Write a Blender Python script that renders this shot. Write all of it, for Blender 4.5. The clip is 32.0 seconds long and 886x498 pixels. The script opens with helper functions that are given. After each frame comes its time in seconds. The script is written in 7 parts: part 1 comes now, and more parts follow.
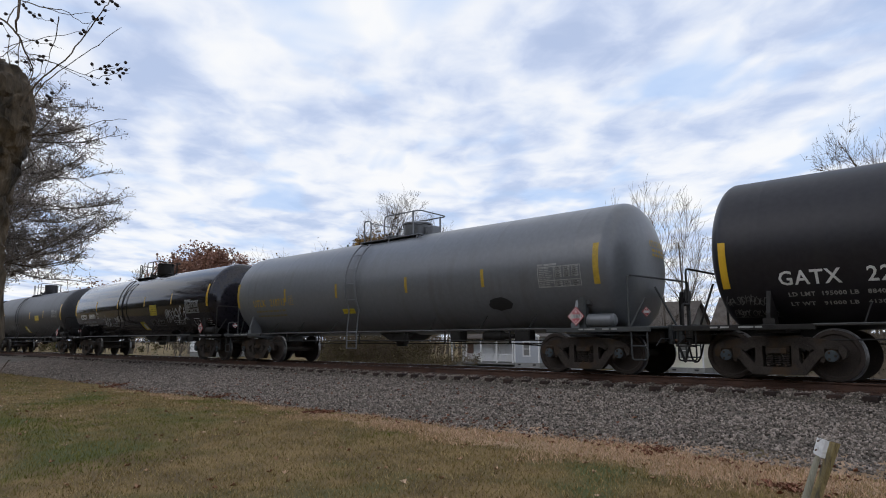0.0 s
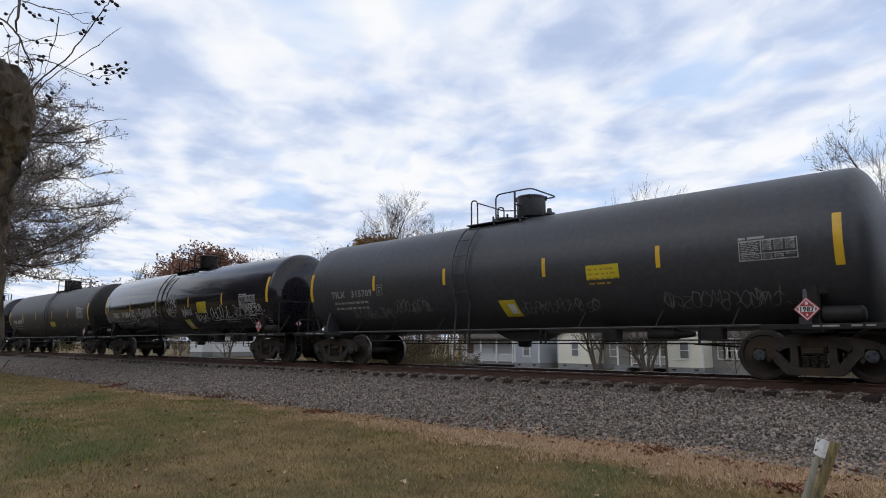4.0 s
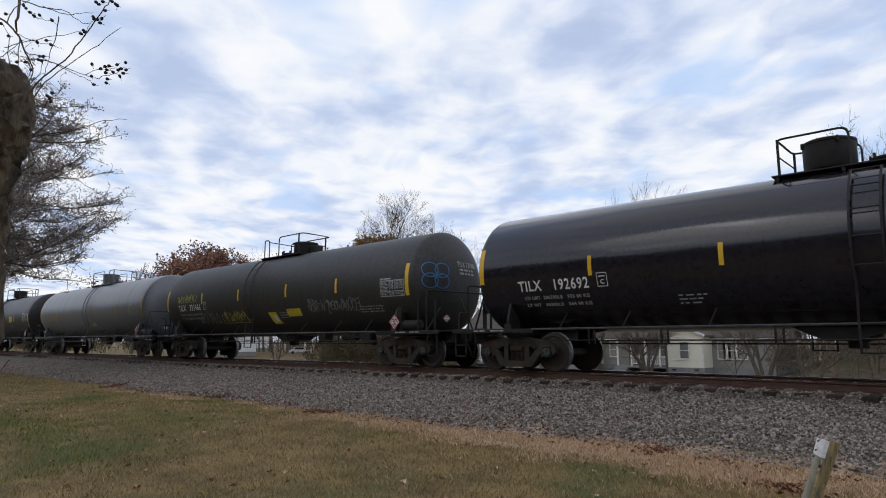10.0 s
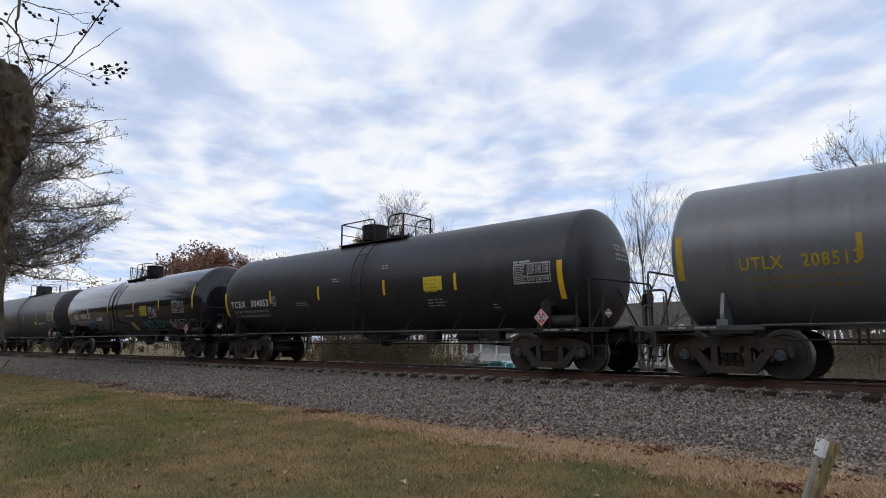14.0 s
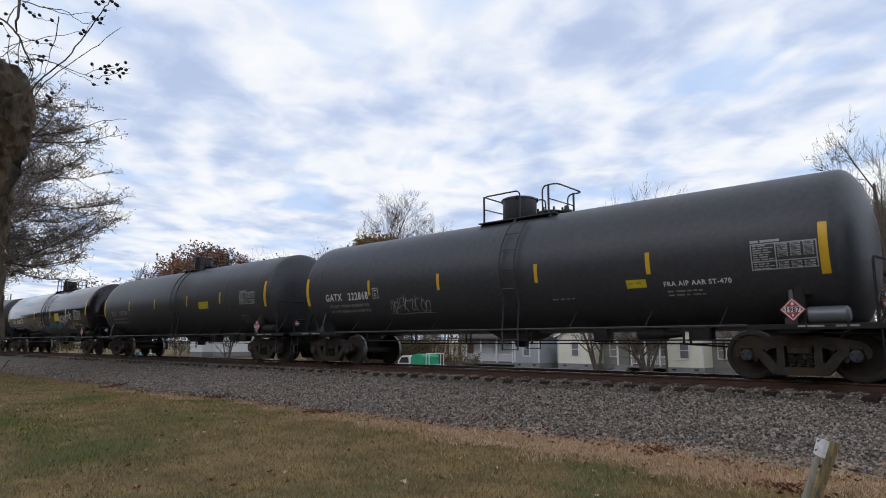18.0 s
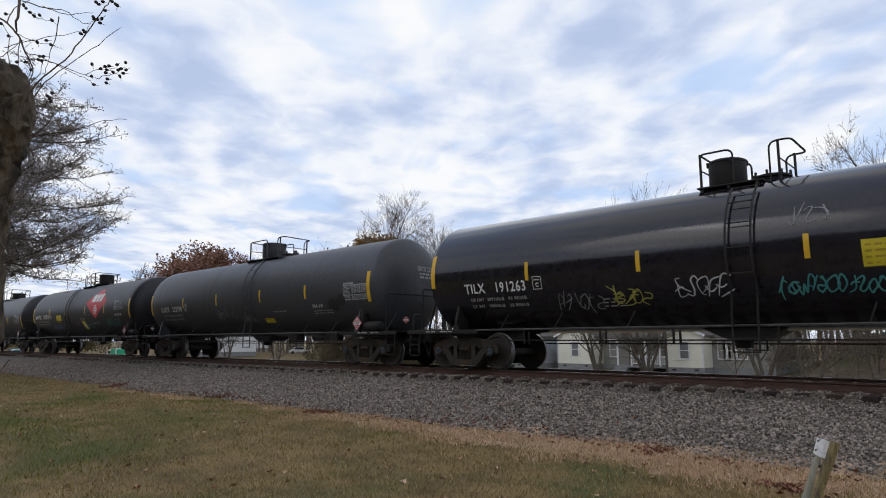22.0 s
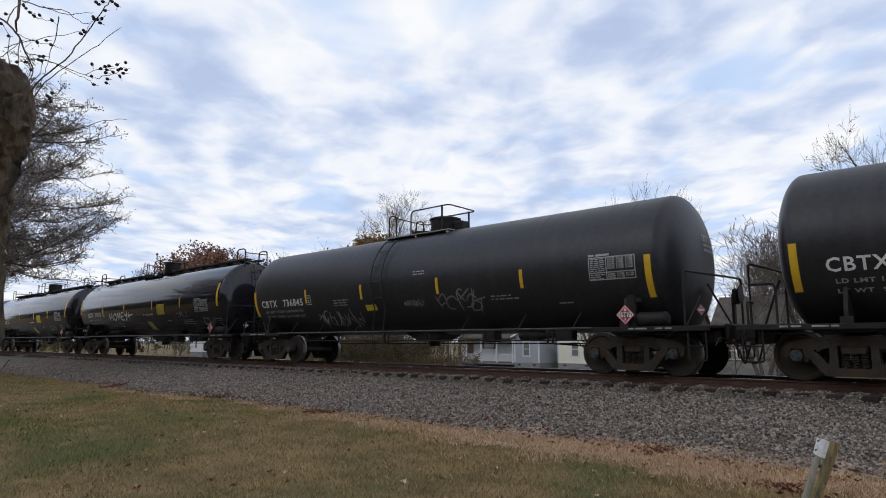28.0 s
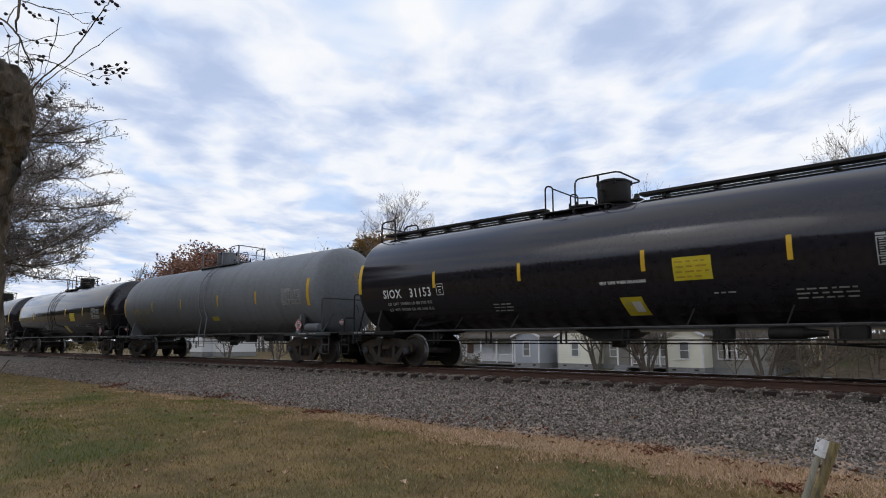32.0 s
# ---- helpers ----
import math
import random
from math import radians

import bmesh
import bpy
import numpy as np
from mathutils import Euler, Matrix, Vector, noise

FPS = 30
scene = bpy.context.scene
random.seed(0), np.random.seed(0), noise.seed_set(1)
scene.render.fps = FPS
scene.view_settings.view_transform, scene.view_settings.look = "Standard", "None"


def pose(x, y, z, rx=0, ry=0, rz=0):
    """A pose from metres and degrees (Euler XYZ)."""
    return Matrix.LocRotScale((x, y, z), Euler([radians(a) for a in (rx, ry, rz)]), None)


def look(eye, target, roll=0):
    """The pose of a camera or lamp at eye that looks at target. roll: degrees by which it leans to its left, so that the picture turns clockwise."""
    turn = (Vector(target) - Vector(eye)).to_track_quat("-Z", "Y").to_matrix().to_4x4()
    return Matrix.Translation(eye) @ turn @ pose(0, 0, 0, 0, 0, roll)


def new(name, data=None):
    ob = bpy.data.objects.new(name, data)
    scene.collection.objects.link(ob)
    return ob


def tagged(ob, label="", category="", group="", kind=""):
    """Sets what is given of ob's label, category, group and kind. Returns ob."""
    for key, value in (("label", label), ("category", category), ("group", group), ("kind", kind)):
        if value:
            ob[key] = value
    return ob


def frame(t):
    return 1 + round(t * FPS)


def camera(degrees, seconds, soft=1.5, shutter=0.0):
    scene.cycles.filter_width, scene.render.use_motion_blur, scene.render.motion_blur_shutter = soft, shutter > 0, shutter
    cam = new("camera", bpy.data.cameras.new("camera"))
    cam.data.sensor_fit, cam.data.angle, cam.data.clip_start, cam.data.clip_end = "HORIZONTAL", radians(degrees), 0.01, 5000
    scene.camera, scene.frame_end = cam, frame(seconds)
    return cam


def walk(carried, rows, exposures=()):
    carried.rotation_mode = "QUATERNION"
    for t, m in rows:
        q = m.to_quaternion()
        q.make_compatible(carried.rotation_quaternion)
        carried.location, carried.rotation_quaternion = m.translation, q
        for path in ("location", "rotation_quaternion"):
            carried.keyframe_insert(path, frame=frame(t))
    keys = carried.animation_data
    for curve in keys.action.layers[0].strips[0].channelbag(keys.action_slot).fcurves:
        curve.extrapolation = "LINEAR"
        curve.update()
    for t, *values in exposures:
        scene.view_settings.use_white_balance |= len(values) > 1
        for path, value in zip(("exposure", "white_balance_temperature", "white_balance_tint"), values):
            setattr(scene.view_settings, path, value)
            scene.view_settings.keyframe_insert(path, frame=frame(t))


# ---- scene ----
# ---- camera: stands still on the lawn ----
CAM_H, RAIL_Y = 0.707, 13.223
YC = RAIL_Y + 0.75                      # middle of the track; rail tops lie at z = 0
cam = camera(69.4, 32.0, soft=1.0)
YAW, PITCH = radians(42.714), radians(8.258)
eye = Vector((0, 0, CAM_H))
ahead = Vector((-math.sin(YAW) * math.cos(PITCH), math.cos(YAW) * math.cos(PITCH), math.sin(PITCH)))
walk(cam, [(0, look(eye, eye + ahead, -0.04)), (32, look(eye, eye + ahead, -0.04))], exposures=[(0, 0.0), (32, 0.0)])


def run(t):
    """How far the train has come along the track at t seconds."""
    q = (t - 16) / 16
    return 10.2232 * (t - 16) + 16 * (0.12911 * q * q - 0.03513 * q ** 3 - 0.00936 * q ** 4)


# ---- light: broken cloud over a pale sky, a weak veiled sun behind the camera ----
SUN_EL, SUN_AZ = radians(34), radians(205)   # azimuth clockwise from +y
world = bpy.data.worlds.new("sky")
scene.world = world
world.use_nodes = True
wn = world.node_tree.nodes
sky = wn.new("ShaderNodeTexSky")
sky.sky_type = "NISHITA"
sky.sun_disc = False
sky.sun_elevation, sky.sun_rotation = SUN_EL, SUN_AZ
sky.air_density, sky.dust_density = 1.0, 1.2
wn["Background"].inputs["Strength"].default_value = 0.14
world.node_tree.links.new(sky.outputs[0], wn["Background"].inputs["Color"])
sun = new("sun", bpy.data.lights.new("sun", "SUN"))
sun.data.energy, sun.data.angle, sun.data.color = 3.1, radians(30), (1, 0.96, 0.90)
sun_dir = Vector((math.sin(SUN_AZ) * math.cos(SUN_EL), math.cos(SUN_AZ) * math.cos(SUN_EL), math.sin(SUN_EL)))
sun.matrix_world = look(sun_dir * 50, (0, 0, 0))

# ---- materials ----


def nodes_of(name):
    m = bpy.data.materials.new(name)
    m.use_nodes = True
    return m, m.node_tree.nodes, m.node_tree.links


def rgb(c):
    return (*c, 1)


def mat(name, a, b, rough=0.6, metal=0.0, scale=6.0, fine=40.0, bump=0.15, dist=0.004, stretch=(1, 1, 1), spread=0.12,
        c=None, c_scale=0.7, c_at=0.58, random_tint=0.0, coat=0.0, local=True):
    """Two tones mixed by coarse and fine noise, a third in patches, with relief and uneven gloss."""
    m, n, l = nodes_of(name)
    p = n["Principled BSDF"]
    co = n.new("ShaderNodeTexCoord")
    mp = n.new("ShaderNodeMapping")
    mp.inputs["Scale"].default_value = stretch
    if local:
        l.new(co.outputs["Object"], mp.inputs["Vector"])
    else:
        geo = n.new("ShaderNodeNewGeometry")
        l.new(geo.outputs["Position"], mp.inputs["Vector"])
    t1, t2 = n.new("ShaderNodeTexNoise"), n.new("ShaderNodeTexNoise")
    for t, s in ((t1, scale), (t2, fine)):
        t.inputs["Scale"].default_value = s
        t.inputs["Detail"].default_value = 6
        l.new(mp.outputs[0], t.inputs["Vector"])
    add = n.new("ShaderNodeMix")
    add.inputs["Factor"].default_value = 0.45
    l.new(t1.outputs["Fac"], add.inputs["A"])
    l.new(t2.outputs["Fac"], add.inputs["B"])
    ramp = n.new("ShaderNodeValToRGB")
    ramp.color_ramp.elements[0].position, ramp.color_ramp.elements[1].position = 0.5 - spread, 0.5 + spread
    ramp.color_ramp.elements[0].color, ramp.color_ramp.elements[1].color = rgb(a), rgb(b)
    l.new(add.outputs["Result"], ramp.inputs[0])
    out = ramp.outputs[0]
    if c:
        t3 = n.new("ShaderNodeTexNoise")
        t3.inputs["Scale"].default_value = c_scale
        t3.inputs["Detail"].default_value = 5
        l.new(mp.outputs[0], t3.inputs["Vector"])
        r3 = n.new("ShaderNodeValToRGB")
        r3.color_ramp.elements[0].position, r3.color_ramp.elements[1].position = c_at - 0.06, c_at + 0.08
        l.new(t3.outputs["Fac"], r3.inputs[0])
        mx = n.new("ShaderNodeMix")
        mx.data_type = "RGBA"
        l.new(r3.outputs[0], mx.inputs["Factor"])
        l.new(out, mx.inputs["A"])
        mx.inputs["B"].default_value = rgb(c)
        out = mx.outputs["Result"]
    if random_tint:
        info = n.new("ShaderNodeObjectInfo")
        mr = n.new("ShaderNodeMapRange")
        mr.inputs["To Min"].default_value, mr.inputs["To Max"].default_value = 1 - random_tint, 1 + random_tint
        l.new(info.outputs["Random"], mr.inputs["Value"])
        hs = n.new("ShaderNodeHueSaturation")
        l.new(mr.outputs[0], hs.inputs["Value"])
        l.new(out, hs.inputs["Color"])
        out = hs.outputs[0]
    l.new(out, p.inputs["Base Color"])
    rr = n.new("ShaderNodeMapRange")
    rr.inputs["To Min"].default_value, rr.inputs["To Max"].default_value = max(0.03, rough - 0.08), min(1, rough + 0.1)
    l.new(t1.outputs["Fac"], rr.inputs["Value"])
    l.new(rr.outputs[0], p.inputs["Roughness"])
    p.inputs["Metallic"].default_value = metal
    p.inputs["Coat Weight"].default_value = coat
    if bump:
        bp = n.new("ShaderNodeBump")
        bp.inputs["Strength"].default_value, bp.inputs["Distance"].default_value = bump, dist
        l.new(t2.outputs["Fac"], bp.inputs["Height"])
        l.new(bp.outputs[0], p.inputs["Normal"])
    return m


def paint(name, a, b, rough, dirt, dirt_at=0.56, coat=0.0, shine=0.42):
    """Tank paint: sheet ripple, thin run-down streaks of dirt, uneven gloss."""
    m, n, l = nodes_of(name)
    p = n["Principled BSDF"]
    co = n.new("ShaderNodeTexCoord")
    info = n.new("ShaderNodeObjectInfo")
    shift = n.new("ShaderNodeVectorMath")
    shift.operation = "ADD"
    l.new(co.outputs["Object"], shift.inputs[0])
    mul = n.new("ShaderNodeMath")
    mul.operation = "MULTIPLY"
    mul.inputs[1].default_value = 37.0
    l.new(info.outputs["Random"], mul.inputs[0])
    l.new(mul.outputs[0], shift.inputs[1])

    def tex(scale, stretch, detail=6):
        mp = n.new("ShaderNodeMapping")
        mp.inputs["Scale"].default_value = stretch
        l.new(shift.outputs[0], mp.inputs["Vector"])
        t = n.new("ShaderNodeTexNoise")
        t.inputs["Scale"].default_value, t.inputs["Detail"].default_value = scale, detail
        l.new(mp.outputs[0], t.inputs["Vector"])
        return t.outputs["Fac"]

    grain, runs, patch, plates = tex(9, (1, 1, 1)), tex(3.2, (1, 0.1, 0.12)), tex(0.8, (1, 1, 1)), tex(0.5, (1, 0.2, 0.2), 2)
    r1 = n.new("ShaderNodeValToRGB")
    r1.color_ramp.elements[0].position, r1.color_ramp.elements[1].position = 0.35, 0.68
    r1.color_ramp.elements[0].color, r1.color_ramp.elements[1].color = rgb(a), rgb(b)
    l.new(grain, r1.inputs[0])
    mxf = n.new("ShaderNodeMath")
    mxf.operation = "MULTIPLY"
    r2 = n.new("ShaderNodeValToRGB")
    r2.color_ramp.elements[0].position, r2.color_ramp.elements[1].position = dirt_at - 0.08, dirt_at + 0.16
    l.new(runs, r2.inputs[0])
    l.new(r2.outputs[0], mxf.inputs[0])
    r3 = n.new("ShaderNodeValToRGB")
    r3.color_ramp.elements[0].position, r3.color_ramp.elements[1].position = 0.3, 0.75
    l.new(patch, r3.inputs[0])
    l.new(r3.outputs[0], mxf.inputs[1])
    mx = n.new("ShaderNodeMix")
    mx.data_type = "RGBA"
    l.new(mxf.outputs[0], mx.inputs["Factor"])
    l.new(r1.outputs[0], mx.inputs["A"])
    mx.inputs["B"].default_value = rgb(dirt)
    l.new(mx.outputs["Result"], p.inputs["Base Color"])
    rr = n.new("ShaderNodeMapRange")
    rr.inputs["To Min"].default_value, rr.inputs["To Max"].default_value = rough - 0.03, rough + 0.10
    l.new(runs, rr.inputs["Value"])
    l.new(rr.outputs[0], p.inputs["Roughness"])
    p.inputs["Coat Weight"].default_value, p.inputs["Coat Roughness"].default_value = coat, 0.09
    p.inputs["Specular IOR Level"].default_value = shine
    p.inputs["Specular Tint"].default_value = (0.95, 0.95, 1.0, 1)
    bp = n.new("ShaderNodeBump")
    bp.inputs["Strength"].default_value, bp.inputs["Distance"].default_value = 0.3, 0.012
    l.new(plates, bp.inputs["Height"])
    b2 = n.new("ShaderNodeBump")
    b2.inputs["Strength"].default_value, b2.inputs["Distance"].default_value = 0.05, 0.002
    l.new(grain, b2.inputs["Height"])
    l.new(bp.outputs[0], b2.inputs["Normal"])
    l.new(b2.outputs[0], p.inputs["Normal"])
    return m


PAINT = {
    "gloss": paint("gloss_black_paint", (0.0125, 0.0108, 0.0150), (0.0200, 0.0175, 0.0225), 0.10, (0.022, 0.020, 0.019), 0.62, 0.3, 0.36),
    "black": paint("satin_black_paint", (0.0125, 0.0112, 0.0135), (0.0195, 0.0175, 0.0205), 0.40, (0.026, 0.024, 0.022)),
    "worn": paint("worn_satin_black_paint", (0.017, 0.0165, 0.018), (0.026, 0.025, 0.027), 0.38, (0.042, 0.038, 0.036)),
    "dark": paint("faded_dark_paint", (0.040, 0.0405, 0.045), (0.055, 0.0555, 0.061), 0.38, (0.055, 0.048, 0.04)),
    "brown": paint("dusty_black_paint", (0.022, 0.021, 0.019), (0.038, 0.035, 0.030), 0.45, (0.050, 0.045, 0.038)),
    "grey": paint("grey_green_paint", (0.120, 0.126, 0.134), (0.140, 0.146, 0.154), 0.30, (0.085, 0.078, 0.075), 0.60, 0.0, 0.75),
    "pale": paint("pale_grey_paint", (0.155, 0.162, 0.172), (0.19, 0.197, 0.206), 0.45, (0.11, 0.105, 0.095)),
}
GEAR = mat("greasy_black_steel", (0.012, 0.0108, 0.0098), (0.026, 0.0235, 0.0215), 0.6, 0.0, 5, 60, 0.2)
CAST = mat("dusty_cast_steel", (0.026, 0.0205, 0.0170), (0.062, 0.050, 0.042), 0.85, 0.0, 4, 50, 0.35, c=(0.06, 0.038, 0.022), c_scale=3)
for dull in (GEAR, CAST):
    dull.node_tree.nodes["Principled BSDF"].inputs["Specular IOR Level"].default_value = 0.28
WHEEL = mat("rusty_wheel_steel", (0.022, 0.0155, 0.012), (0.046, 0.033, 0.026), 0.8, 0.0, 5, 40, 0.25)
TREAD = mat("worn_wheel_tread", (0.16, 0.155, 0.15), (0.26, 0.25, 0.245), 0.42, 0.9, 8, 60, 0.05)
BRIGHT = mat("worn_bright_steel", (0.45, 0.45, 0.46), (0.62, 0.62, 0.62), 0.28, 1.0, 8, 60, 0.05)
CAP = mat("blue_bearing_cap", (0.026, 0.036, 0.043), (0.052, 0.068, 0.078), 0.5, 0.0, 8, 60, 0.1)
CAP_G = mat("grey_bearing_cap", (0.035, 0.035, 0.035), (0.08, 0.08, 0.08), 0.6, 0.0, 8, 60, 0.1)
RUSTY = mat("rusty_coupler_steel", (0.06, 0.03, 0.018), (0.14, 0.07, 0.04), 0.8, 0.0, 8, 60, 0.4)
RUBBER = mat("black_rubber_hose", (0.012, 0.012, 0.012), (0.025, 0.025, 0.025), 0.7, 0, 8, 60, 0.1)
YELLOW = mat("yellow_reflective_tape", (0.62, 0.36, 0.02), (0.74, 0.45, 0.03), 0.35, 0, 3, 70, 0.05)
YSIGN = mat("yellow_sheet", (0.52, 0.41, 0.02), (0.66, 0.53, 0.03), 0.4, 0, 4, 60, 0.05, c=(0.45, 0.4, 0.12), c_scale=3, c_at=0.66)
YDARK = mat("faded_yellow_stencil", (0.30, 0.195, 0.022), (0.50, 0.33, 0.03), 0.5, 0, 7, 60, 0.05)
YFAINT = mat("worn_yellow_stencil", (0.14, 0.11, 0.05), (0.24, 0.18, 0.06), 0.5, 0, 7, 60, 0.05)
WHITE = mat("white_stencil_paint", (0.62, 0.62, 0.60), (0.82, 0.82, 0.80), 0.5, 0, 5, 60, 0.05)
DIM = mat("faded_white_stencil", (0.22, 0.22, 0.21), (0.40, 0.40, 0.38), 0.5, 0, 6, 60, 0.05)
SPRAY = mat("white_spray_paint", (0.34, 0.34, 0.34), (0.62, 0.62, 0.62), 0.55, 0, 4, 30, 0.05)
SPRAYD = mat("grey_spray_paint", (0.10, 0.10, 0.10), (0.26, 0.26, 0.26), 0.55, 0, 4, 30, 0.05)
TEAL = mat("teal_spray_paint", (0.04, 0.22, 0.22), (0.09, 0.34, 0.32), 0.55, 0, 4, 30, 0.05)
OLIVE = mat("yellow_spray_paint", (0.30, 0.28, 0.05), (0.45, 0.42, 0.09), 0.55, 0, 4, 30, 0.05)
BLUE = mat("blue_spray_paint", (0.03, 0.12, 0.28), (0.06, 0.22, 0.42), 0.55, 0, 4, 30, 0.05)
PURPLE = mat("violet_spray_paint", (0.10, 0.10, 0.22), (0.18, 0.18, 0.34), 0.55, 0, 4, 30, 0.05)
PANEL = mat("pale_data_panel", (0.30, 0.31, 0.31), (0.42, 0.43, 0.43), 0.5, 0, 6, 60, 0.05)
INK = mat("black_ink", (0.012, 0.012, 0.012), (0.02, 0.02, 0.02), 0.5, 0, 6, 60, 0)
RED = mat("red_placard_ink", (0.38, 0.03, 0.04), (0.50, 0.06, 0.07), 0.45, 0, 6, 60, 0.05)
RED2 = mat("red_emblem_paint", (0.52, 0.035, 0.04), (0.60, 0.06, 0.06), 0.5, 0, 2, 40, 0.05)
PALE_PIPE = mat("worn_grey_pipe_paint", (0.030, 0.029, 0.028), (0.095, 0.092, 0.09), 0.45, 0, 4, 50, 0.1)
GALV = mat("galvanised_grating", (0.25, 0.25, 0.24), (0.4, 0.4, 0.39), 0.5, 0.4, 8, 60, 0.1)

RAIL = mat("rusty_rail", (0.055, 0.027, 0.018), (0.105, 0.052, 0.034), 0.75, 0.1, 3, 50, 0.3)
RAILTOP = mat("polished_rail_head", (0.30, 0.31, 0.33), (0.42, 0.43, 0.45), 0.25, 1.0, 3, 50, 0.03)
TIE = mat("creosoted_wood_tie", (0.020, 0.011, 0.008), (0.055, 0.030, 0.021), 0.85, 0, 3, 30, 0.6, 0.01, (1, 6, 6), random_tint=0.3)
BED = mat("ballast_bed", (0.056, 0.047, 0.037), (0.235, 0.20, 0.160), 0.9, 0, 22, 55, 1.0, 0.05, spread=0.10, local=False)
# ---- mesh helpers ----


class Geo:
    """Collects faces for one mesh; each face may name a material slot."""

    def __init__(self):
        self.v, self.f, self.s = [], [], []

    def add(self, verts, faces, slot=0):
        k = len(self.v)
        self.v += [tuple(q) for q in verts]
        self.f += [tuple(i + k for i in fc) for fc in faces]
        self.s += [slot] * len(faces)

    def box(self, x, y, z, sx, sy, sz, c=0.0, turn=None, slot=0):
        """A box by its middle and sizes, edges chamfered by c, turned by a matrix about its middle."""
        hx, hy, hz = sx / 2, sy / 2, sz / 2
        c = min(c, hx * 0.9, hy * 0.9, hz * 0.9)
        if c <= 0:
            vs = [(i * hx, j * hy, k * hz) for i in (-1, 1) for j in (-1, 1) for k in (-1, 1)]
            fs = [(0, 1, 3, 2), (4, 6, 7, 5), (0, 4, 5, 1), (2, 3, 7, 6), (0, 2, 6, 4), (1, 5, 7, 3)]
        else:
            vs, at = [], {}
            for i in (-1, 1):
                for j in (-1, 1):
                    for k in (-1, 1):
                        for ax in range(3):
                            at[i, j, k, ax] = len(vs)
                            vs.append((i * (hx - c * (ax != 0)), j * (hy - c * (ax != 1)), k * (hz - c * (ax != 2))))
            fs = []
            for s in (-1, 1):
                q = [(-1, -1), (1, -1), (1, 1), (-1, 1)][::s]
                fs.append([at[s, a, b, 0] for a, b in q])
                fs.append([at[b, s, a, 1] for a, b in q])
                fs.append([at[a, b, s, 2] for a, b in q])
            for a in (-1, 1):
                for b in (-1, 1):
                    e = [[at[-1, a, b, 1], at[1, a, b, 1], at[1, a, b, 2], at[-1, a, b, 2]],
                         [at[a, -1, b, 0], at[a, 1, b, 0], at[a, 1, b, 2], at[a, -1, b, 2]],
                         [at[a, b, -1, 0], at[a, b, 1, 0], at[a, b, 1, 1], at[a, b, -1, 1]]]
                    flip = (a * b > 0, a * b < 0, a * b > 0)
                    fs += [w[::-1] if fl else w for w, fl in zip(e, flip)]
                    for k in (-1, 1):
                        tri = [at[a, b, k, 0], at[a, b, k, 1], at[a, b, k, 2]]
                        fs.append(tri if a * b * k > 0 else tri[::-1])
        if turn is not None:
            vs = [turn @ Vector(q) for q in vs]
        self.add([(q[0] + x, q[1] + y, q[2] + z) for q in vs], fs, slot)

    def tube(self, pts, r, n=6, slot=0, caps=True):
        """A round tube along points; r is one radius or one for each point."""
        pts = [Vector(q) for q in pts]
        rs = r if isinstance(r, (list, tuple)) else [r] * len(pts)
        side = None
        rings = []
        for i, q in enumerate(pts):
            d = pts[min(i + 1, len(pts) - 1)] - pts[max(i - 1, 0)]
            d = d.normalized() if d.length > 1e-9 else Vector((0, 0, 1))
            if side is None:
                side = d.orthogonal().normalized()
            side = (side - d * side.dot(d))
            side = side.normalized() if side.length > 1e-6 else d.orthogonal().normalized()
            up = d.cross(side)
            rings.append([q + (side * math.cos(6.28318 * k / n) + up * math.sin(6.28318 * k / n)) * rs[i] for k in range(n)])
        vs = [w for ring in rings for w in ring]
        fs = [(i * n + k, i * n + (k + 1) % n, (i + 1) * n + (k + 1) % n, (i + 1) * n + k) for i in range(len(pts) - 1) for k in range(n)]
        if caps:
            fs += [tuple(range(n))[::-1], tuple(range((len(pts) - 1) * n, len(pts) * n))]
        self.add(vs, fs, slot)

    def lathe(self, profile, n=24, axis="x", at=(0, 0, 0), slots=None):
        """Turns (along, radius) points about an axis."""
        vs, fs, ss = [], [], []
        for a, r in profile:
            for k in range(n):
                c, s = math.cos(6.283185 * k / n) * r, math.sin(6.283185 * k / n) * r
                w = {"x": (a, c, s), "y": (s, a, c), "z": (c, s, a)}[axis]
                vs.append((w[0] + at[0], w[1] + at[1], w[2] + at[2]))
        base = len(self.v)
        self.v += vs
        for i in range(len(profile) - 1):
            for k in range(n):
                self.f.append((base + i * n + k, base + i * n + (k + 1) % n, base + (i + 1) * n + (k + 1) % n, base + (i + 1) * n + k))
                self.s.append(slots[i] if slots else 0)
        for i, rev in ((0, True), (len(profile) - 1, False)):
            if profile[i][1] > 1e-4:
                ring = tuple(base + i * n + k for k in range(n))
                self.f.append(ring[::-1] if rev else ring)
                self.s.append((slots[min(i, len(slots) - 1)]) if slots else 0)

    def prism(self, poly, y0, y1, slot=0):
        """An outline of (x, z) points carried from y0 to y1."""
        n = len(poly)
        vs = [(x, y0, z) for x, z in poly] + [(x, y1, z) for x, z in poly]
        fs = [tuple(range(n)), tuple(range(n, 2 * n))[::-1]]
        fs += [(i, i + n, (i + 1) % n + n, (i + 1) % n) for i in range(n)]
        self.add(vs, fs, slot)

